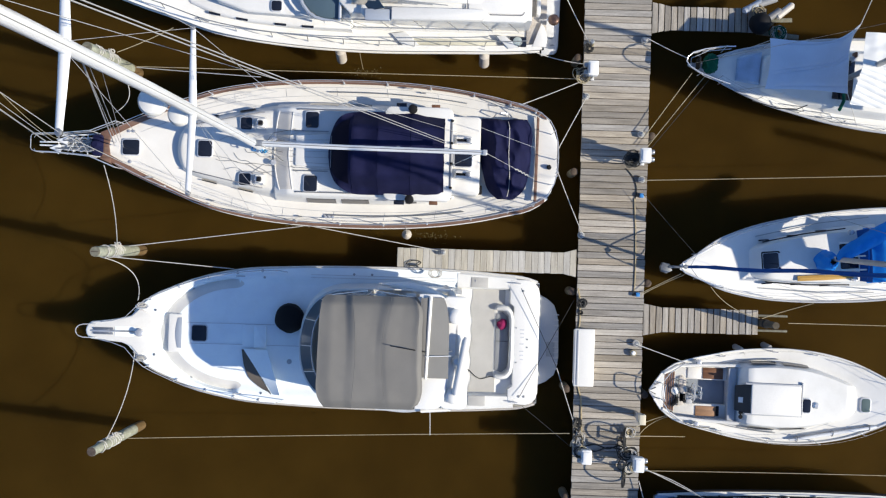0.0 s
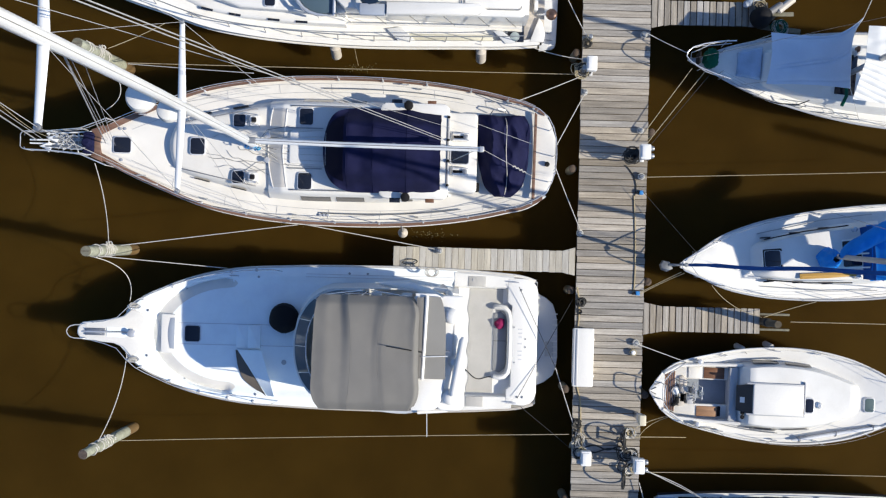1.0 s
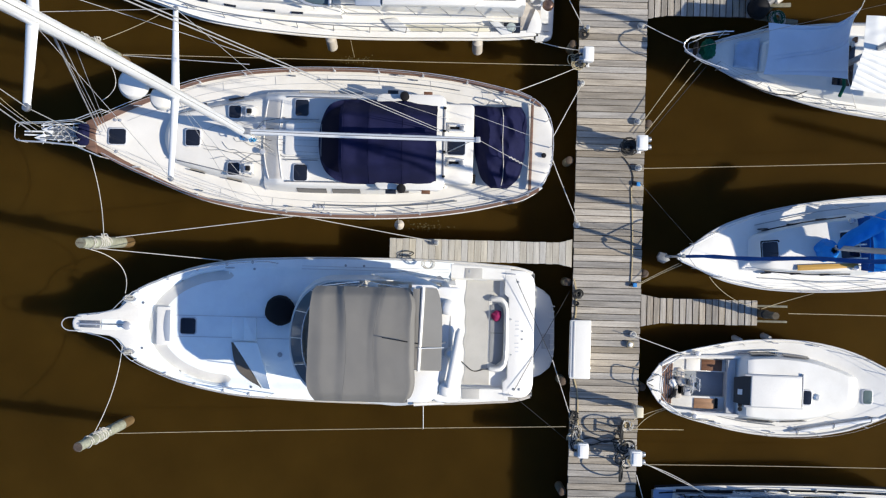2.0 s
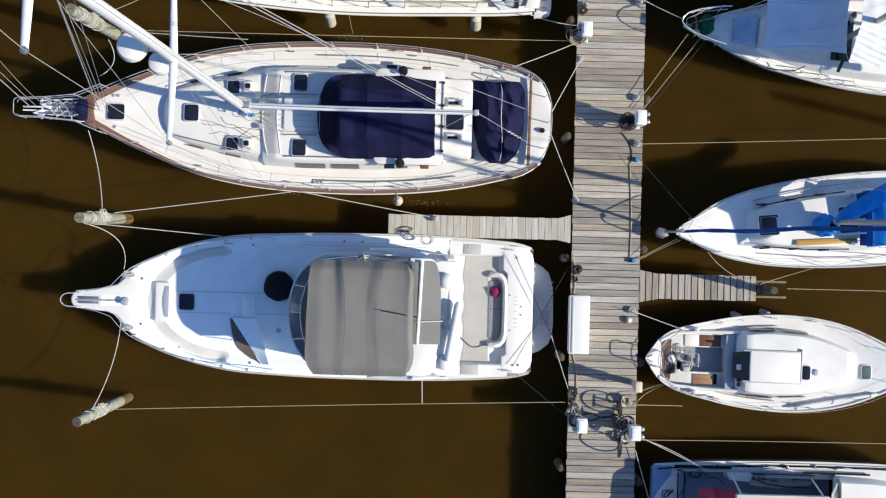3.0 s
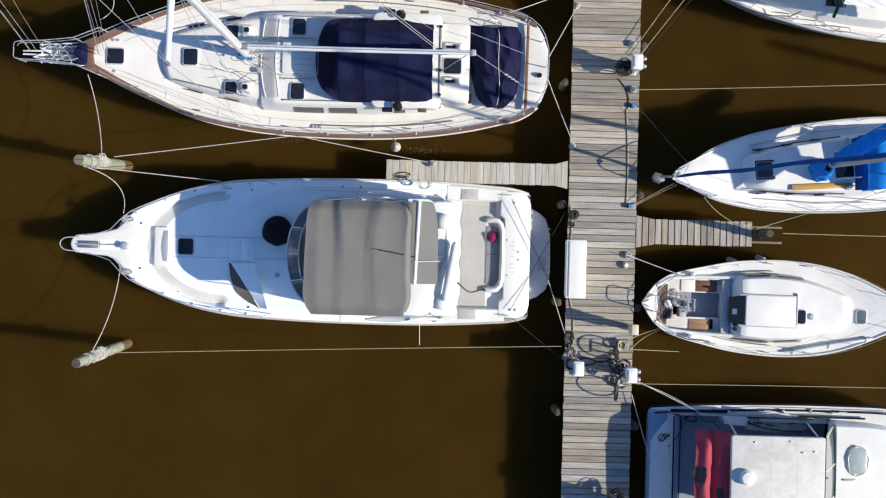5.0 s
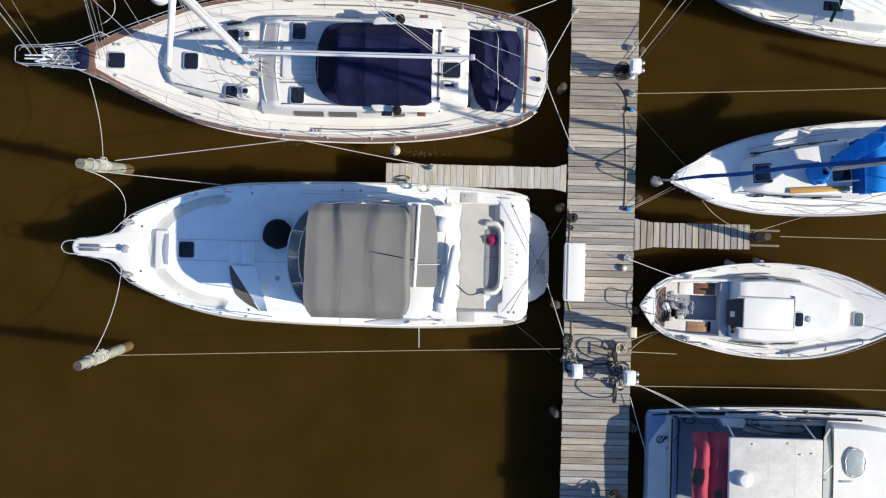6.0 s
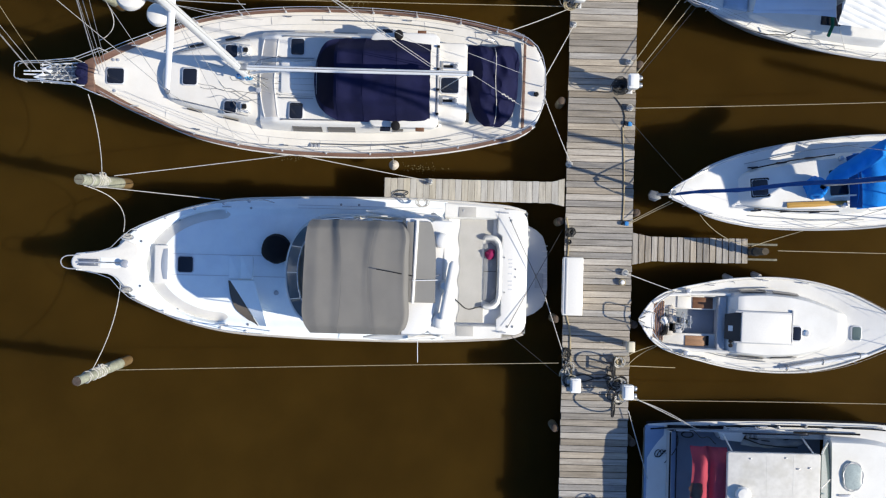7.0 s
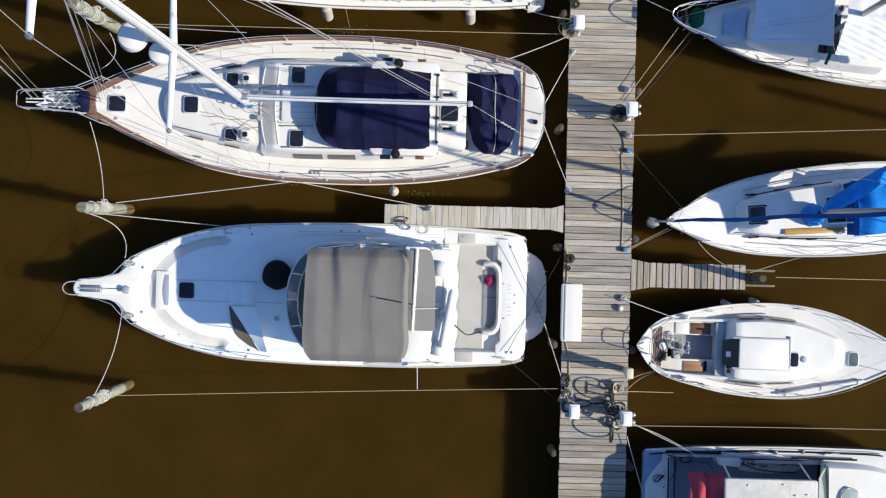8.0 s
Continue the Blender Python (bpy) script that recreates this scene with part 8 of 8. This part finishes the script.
for k in range(2):
    ya, yb = -5.38 - 0.05 * k + rq.uniform(-0.06, 0.06), -5.36 - 0.045 * k + rq.uniform(-0.08, 0.08)
    cable([(4.20, ya, e + 0.02 * k), (4.5, (ya + yb) / 2 + rq.uniform(-0.12, 0.12), e + 0.01 * k), (4.85, (ya + yb) / 2 + rq.uniform(-0.10, 0.10), e + 0.01 * k), (5.15, yb, e + 0.02), (5.36, yb - 0.05, e + 0.35)], 0.019, (HOSE, HOSE, ROPEB)[k % 3], "black strand standing in for a pedestal's shadow on the planks")
for k, (u_, v_, ru, rv) in enumerate(((5.22, -5.35, 0.12, 0.26), (5.26, -5.86, 0.12, 0.16))):
    cable([(u_ + ru * math.cos(a) + 0.02 * math.sin(3 * a), v_ + rv * math.sin(a), e + 0.03 + 0.02 * math.sin(2 * a)) for a in np.linspace(0.3 * k, 0.3 * k + 5.6, 9)], 0.014, (HOSE, HOSE, ROPEC)[k % 3], "loop of cable between the pedestals")
# gear heaped on the upper finger pier
for k, (u, v, a, m_) in enumerate(((8.55, 7.10, 30, SHADEVINYL), (9.1, 6.85, 35, GREYVINYL), (9.45, 7.0, 40, VINYL), (8.95, 7.25, 20, CUSHION))):
    solo("fender", tube([(-0.32, 0, 0.16), (-0.26, 0, 0.16), (0.26, 0, 0.16), (0.32, 0, 0.16)], [0.04, 0.10, 0.10, 0.04], 12), m_, u, v, "old cylindrical fender heaped on the finger pier", "fender", "heaped fenders", z=ZD - 0.05, turn=a)
bundle(9.3, 6.40, ZD + 0.02, 0.22, 6, [ROPEW, GREEN, ROPEC, GREEN], "white and green lines heaped at the finger end", 21)
bundle(8.75, 6.95, ZD + 0.05, 0.18, 4, [HOSE, ROPEC], "dark lines heaped on the finger pier", 22)
# a dark cover made taller here to give the heap's shadow on the planks
solo("folded_tarp", spin([(0.24, 0), (0.30, 0.10), (0.27, 0.38), (0.17, 0.55), (0.05, 0.60)], 22), BLACK, 8.76, 6.62, "dark folded cover, raised to throw the heap's shadow", "cover", z=ZD - 0.03)
solo("plank", box(-0.6, 0.6, -0.07, 0.07, 0, 0.05, 0.01), PILE, 9.3, 6.35, "loose weathered plank at the finger end", "plank", z=ZD - 0.05, turn=-6)
solo("plank", box(-0.45, 0.45, -0.06, 0.06, 0, 0.05, 0.01), PILE, 9.25, 6.75, "loose weathered plank at the finger end", "plank", z=ZD - 0.05, turn=3)
pile("mooring_pile", 9.0, 6.72, 0.14, 1.05, (0.1, 0.02), "short dark pile at the finger end", wrap=False, group="mooring piles")
# the edge of one more hull beyond the finger pier
far = thing("sailboat", 9.8, 8.75, "white hull lying beyond the upper finger pier", "boat", "sailboats", turn=3)
hf = curve([(0, 0.05), (0.8, 0.7), (2, 1.15), (4, 1.45), (6, 1.4), (8, 0.9)])
zf = curve([(0, 1.5), (8, 1.3)])
simple_hull(far, 8.0, hf, zf, DECK, GEL)
# an unseen sloop to the east, inferred from its mast's long shadow on the water
east = thing("sailboat", 24.05, -0.23, "unseen white sloop at the next berths, inferred from its tall mast's shadow", "boat", "sailboats", turn=2)
simple_hull(east, 9.0, h2, z2, DECK, GEL)
coach(east, 1.6, 5.6, curve([(1.5, 0.36), (2.5, 0.62), (4.5, 0.84), (5.6, 0.86)]), 1.3, 1.72, DECK, label="white coach roof", front=0.5)
part("mast", tube([(3.6, 0, 1.5), (3.6, 0, 7), (3.6, 0, 13.4)], 0.11, 12), ALU, east, "white mast")
part("boom", tube([(3.7, 0, 2.7), (7.2, 0, 2.8)], 0.06, 10), ALU, east)

# ---- mooring lines ----
ROPE_LOOK = {"white": (ROPEW, 0.0115, "white mooring line"), "cream": (ROPEC, 0.0095, "cream mooring line"), "black": (ROPEB, 0.008, "thin dark mooring line")}


def moor(kind, sag, a, b, bow=0.0):
    """A mooring line from a to b that hangs by sag and swings sideways by bow."""
    m_, r_, lab = ROPE_LOOK[kind]
    c = Vector(a)
    solo("mooring_line", tube([p - c for p in sagging(a, b, sag, 18, bow)], r_, 6), m_, c.x, c.y, lab + " stretched over the water", "rope", "mooring lines", z=c.z)


moor("white", 0.30, (-8.80, -0.08, 2.30), (-9.29, 2.05, 2.10))
moor("white", 0.05, (-8.55, -0.15, 2.00), (-3.81, 0.54, 1.90))
moor("white", 0.50, (-9.22, -0.46, 2.50), (-8.40, -1.66, 1.45), 0.30)
moor("white", 0.05, (-8.98, -0.46, 2.10), (-5.76, -0.70, 1.35))
moor("white", 0.15, (-8.98, -5.45, 2.10), (-8.44, -3.09, 1.45), -0.10)
moor("cream", 0.15, (-8.52, -5.48, 1.60), (3.74, -4.99, 1.45))
moor("white", 0.10, (-3.58, 0.55, 1.90), (-0.03, -0.02, 1.25))
moor("white", 0.15, (2.06, 4.04, 2.00), (3.87, 4.86, 1.50))
moor("white", 0.10, (3.11, 2.79, 1.90), (3.97, 4.43, 1.40))
moor("white", 0.10, (3.12, 2.33, 1.90), (3.94, 0.59, 1.30))
moor("white", 0.25, (2.50, 5.54, 1.70), (3.89, 5.30, 1.50))
moor("white", 0.06, (3.29, 7.11, 1.60), (3.98, 5.87, 1.50))
moor("cream", 0.10, (-8.94, 5.10, 2.40), (-7.48, 5.85, 2.20))
moor("cream", 0.05, (-8.55, 4.82, 1.80), (3.83, 4.89, 1.45))
moor("black", 0.04, (2.27, -0.99, 1.50), (3.33, -3.18, 1.40))
moor("white", 0.03, (3.33, -3.18, 1.40), (3.87, -4.75, 1.35))
moor("black", 0.06, (2.30, -4.05, 1.40), (3.78, -1.29, 1.20))
moor("black", 0.05, (2.40, -4.28, 1.40), (3.80, -5.39, 1.30))
moor("white", 0.06, (5.59, 6.07, 1.50), (6.69, 5.51, 1.70))
moor("cream", 0.06, (6.83, 5.12, 1.60), (5.63, 3.38, 1.40))
moor("cream", 0.06, (7.17, 5.02, 1.60), (5.70, 3.07, 1.40))
moor("black", 0.04, (7.30, 4.94, 1.60), (5.78, 3.01, 1.40))
moor("cream", 0.10, (5.66, 2.12, 1.40), (13.16, 2.48, 1.40))
moor("black", 0.05, (5.58, 1.73, 1.50), (7.05, 0.08, 1.75))
moor("cream", 0.08, (6.66, -0.46, 1.70), (5.62, -1.05, 1.30))
moor("cream", 0.25, (6.74, -0.49, 1.70), (5.62, -1.10, 1.30))
moor("cream", 0.15, (7.52, -0.80, 1.60), (8.93, -1.64, 1.50), -0.14)
moor("cream", 0.15, (10.38, -1.17, 1.60), (8.98, -1.64, 1.50))
moor("cream", 0.05, (9.69, -1.74, 1.60), (13.29, -1.74, 1.40))
moor("white", 0.06, (5.50, -2.45, 1.50), (7.00, -2.96, 1.40))
moor("cream", 0.45, (6.46, -4.47, 1.30), (5.64, -5.04, 1.40))
moor("cream", 0.20, (6.43, -4.44, 1.30), (5.58, -4.77, 1.40))
moor("cream", 0.03, (5.44, -5.03, 1.35), (7.14, -5.12, 0.50))
moor("cream", 0.10, (5.81, -5.96, 1.50), (13.37, -5.89, 1.50))
moor("white", 0.10, (5.82, -5.88, 1.60), (7.70, -6.76, 1.50))
moor("white", 0.16, (5.80, -5.92, 1.55), (7.27, -6.54, 1.50), 0.05)
moor("white", 0.05, (5.72, -6.28, 1.30), (6.28, -8.14, 1.40))

moor("white", 0.04, (-8.58, 4.81, 1.70), (-5.03, 4.55, 2.35))
moor("white", 0.45, (-8.82, 4.50, 2.10), (-8.92, 3.46, 2.45), 0.14)

# weed and flakes of foam that drift beside the hulls
FLAKE = mat("pale_weed_flakes", (0.20, 0.18, 0.09), 0.8, var=0.3, scale=30, fine=90, bump=0.2)
rnd = random.Random(31)
solo("trailing_line", tube([(0.0, 0.30, 1.25), (0.01, 0.12, 0.5), (0.03, -0.02, 0.02)], 0.008, 5), ROPEC, -2.45, 5.22, "thin line with weed trailing from the trawler hull", "rope", "mooring lines")
for u, v, n in ((-2.35, 5.12, 60), (-0.30, 0.42, 60), (-4.10, 0.64, 44)):
    verts, faces = [], []
    for k in range(n):
        x, y, r, a0 = rnd.gauss(0, 0.26), rnd.gauss(0, 0.07), rnd.uniform(0.006, 0.018), rnd.uniform(0, 6)
        c = len(verts)
        verts += [(x + r * math.cos(a0 + q) * rnd.uniform(0.5, 1.4), y + r * math.sin(a0 + q), 0.006) for q in (0, 1.5, 3.1, 4.6)] + [(x, y, 0.016)]
        faces += [(c, c + 1, c + 4), (c + 1, c + 2, c + 4), (c + 2, c + 3, c + 4), (c + 3, c, c + 4)]
    me = bpy.data.meshes.new("floating_weed")
    me.from_pydata(verts, [], faces)
    me.materials.append(FLAKE)
    ob = new("floating_weed", me)
    ob.matrix_world = at_plan(u, v, 0.0)
    tagged(ob, "scattered pale weed and foam flakes on the brown water", "weed", "floating weed", "stuff")

# ---- planks ----


def board_mesh(name, la, lb, width, wood):
    """A plank; la and lb are the lengths of its two long edges, which differ where a finger flares."""
    b = box(-la / 2, la / 2, -width / 2, width / 2, -0.045, 0.0, 0.006, seg=1)
    for v_ in b.verts:
        v_.co.x *= (la + (lb - la) * (v_.co.y / width + 0.5)) / la
    me = finish(name, b, wood, 30)
    return me


def lay(frame_ob, centre_u, centre_v, lengths, count, along, width, rnd, wood=None):
    """Boards side by side; along names the way in which the row runs."""
    meshes = {}
    for k in range(count):
        la, lb = (round(q, 2) for q in lengths(k))
        if (la, lb) not in meshes:
            meshes[la, lb] = board_mesh("board", la, lb, width, wood or BOARD)
        ob = bpy.data.objects.new("board", meshes[la, lb])
        scene.collection.objects.link(ob)
        ob.parent = frame_ob
        off = OFFSET[frame_ob.name]
        d = (k - (count - 1) / 2) * PITCH
        jz, jr, jl = rnd.uniform(-0.004, 0.003), rnd.uniform(-0.25, 0.25), rnd.uniform(-0.012, 0.012)
        flip = 180 * rnd.randint(0, 1) if along == "v" else 180
        if along == "v":
            ob.matrix_basis = pose(centre_u - off.x + jl, centre_v - off.y + d, DOCK_Z + jz, 0, 0, jr + flip)
        else:
            ob.matrix_basis = pose(centre_u - off.x + d, centre_v - off.y + jl * 0.6, DOCK_Z + jz - 0.004, 0, 0, 90 + jr + flip)


rnd = random.Random(11)
lay(pier, 4.80, -1.0, lambda k: (1.88, 1.88), 166, "v", PITCH - 0.015, rnd)
lay(finger_1, 1.30, -0.26, lambda k: (0.60, 0.60) if k < 26 else (0.60 + 0.09 * (k - 26), 0.69 + 0.09 * (k - 26)), 28, "u", PITCH - 0.007, rnd, PALEBOARD)
lay(finger_2, 7.36, -1.77, lambda k: (0.69, 0.69) if k > 2 else (0.90 - 0.07 * k, 0.83 - 0.07 * k), 18, "u", PITCH - 0.026, rnd)
lay(finger_3, 7.37, 6.73, lambda k: (0.67, 0.67) if k > 2 else (0.88 - 0.07 * k, 0.81 - 0.07 * k), 18, "u", PITCH - 0.026, rnd)
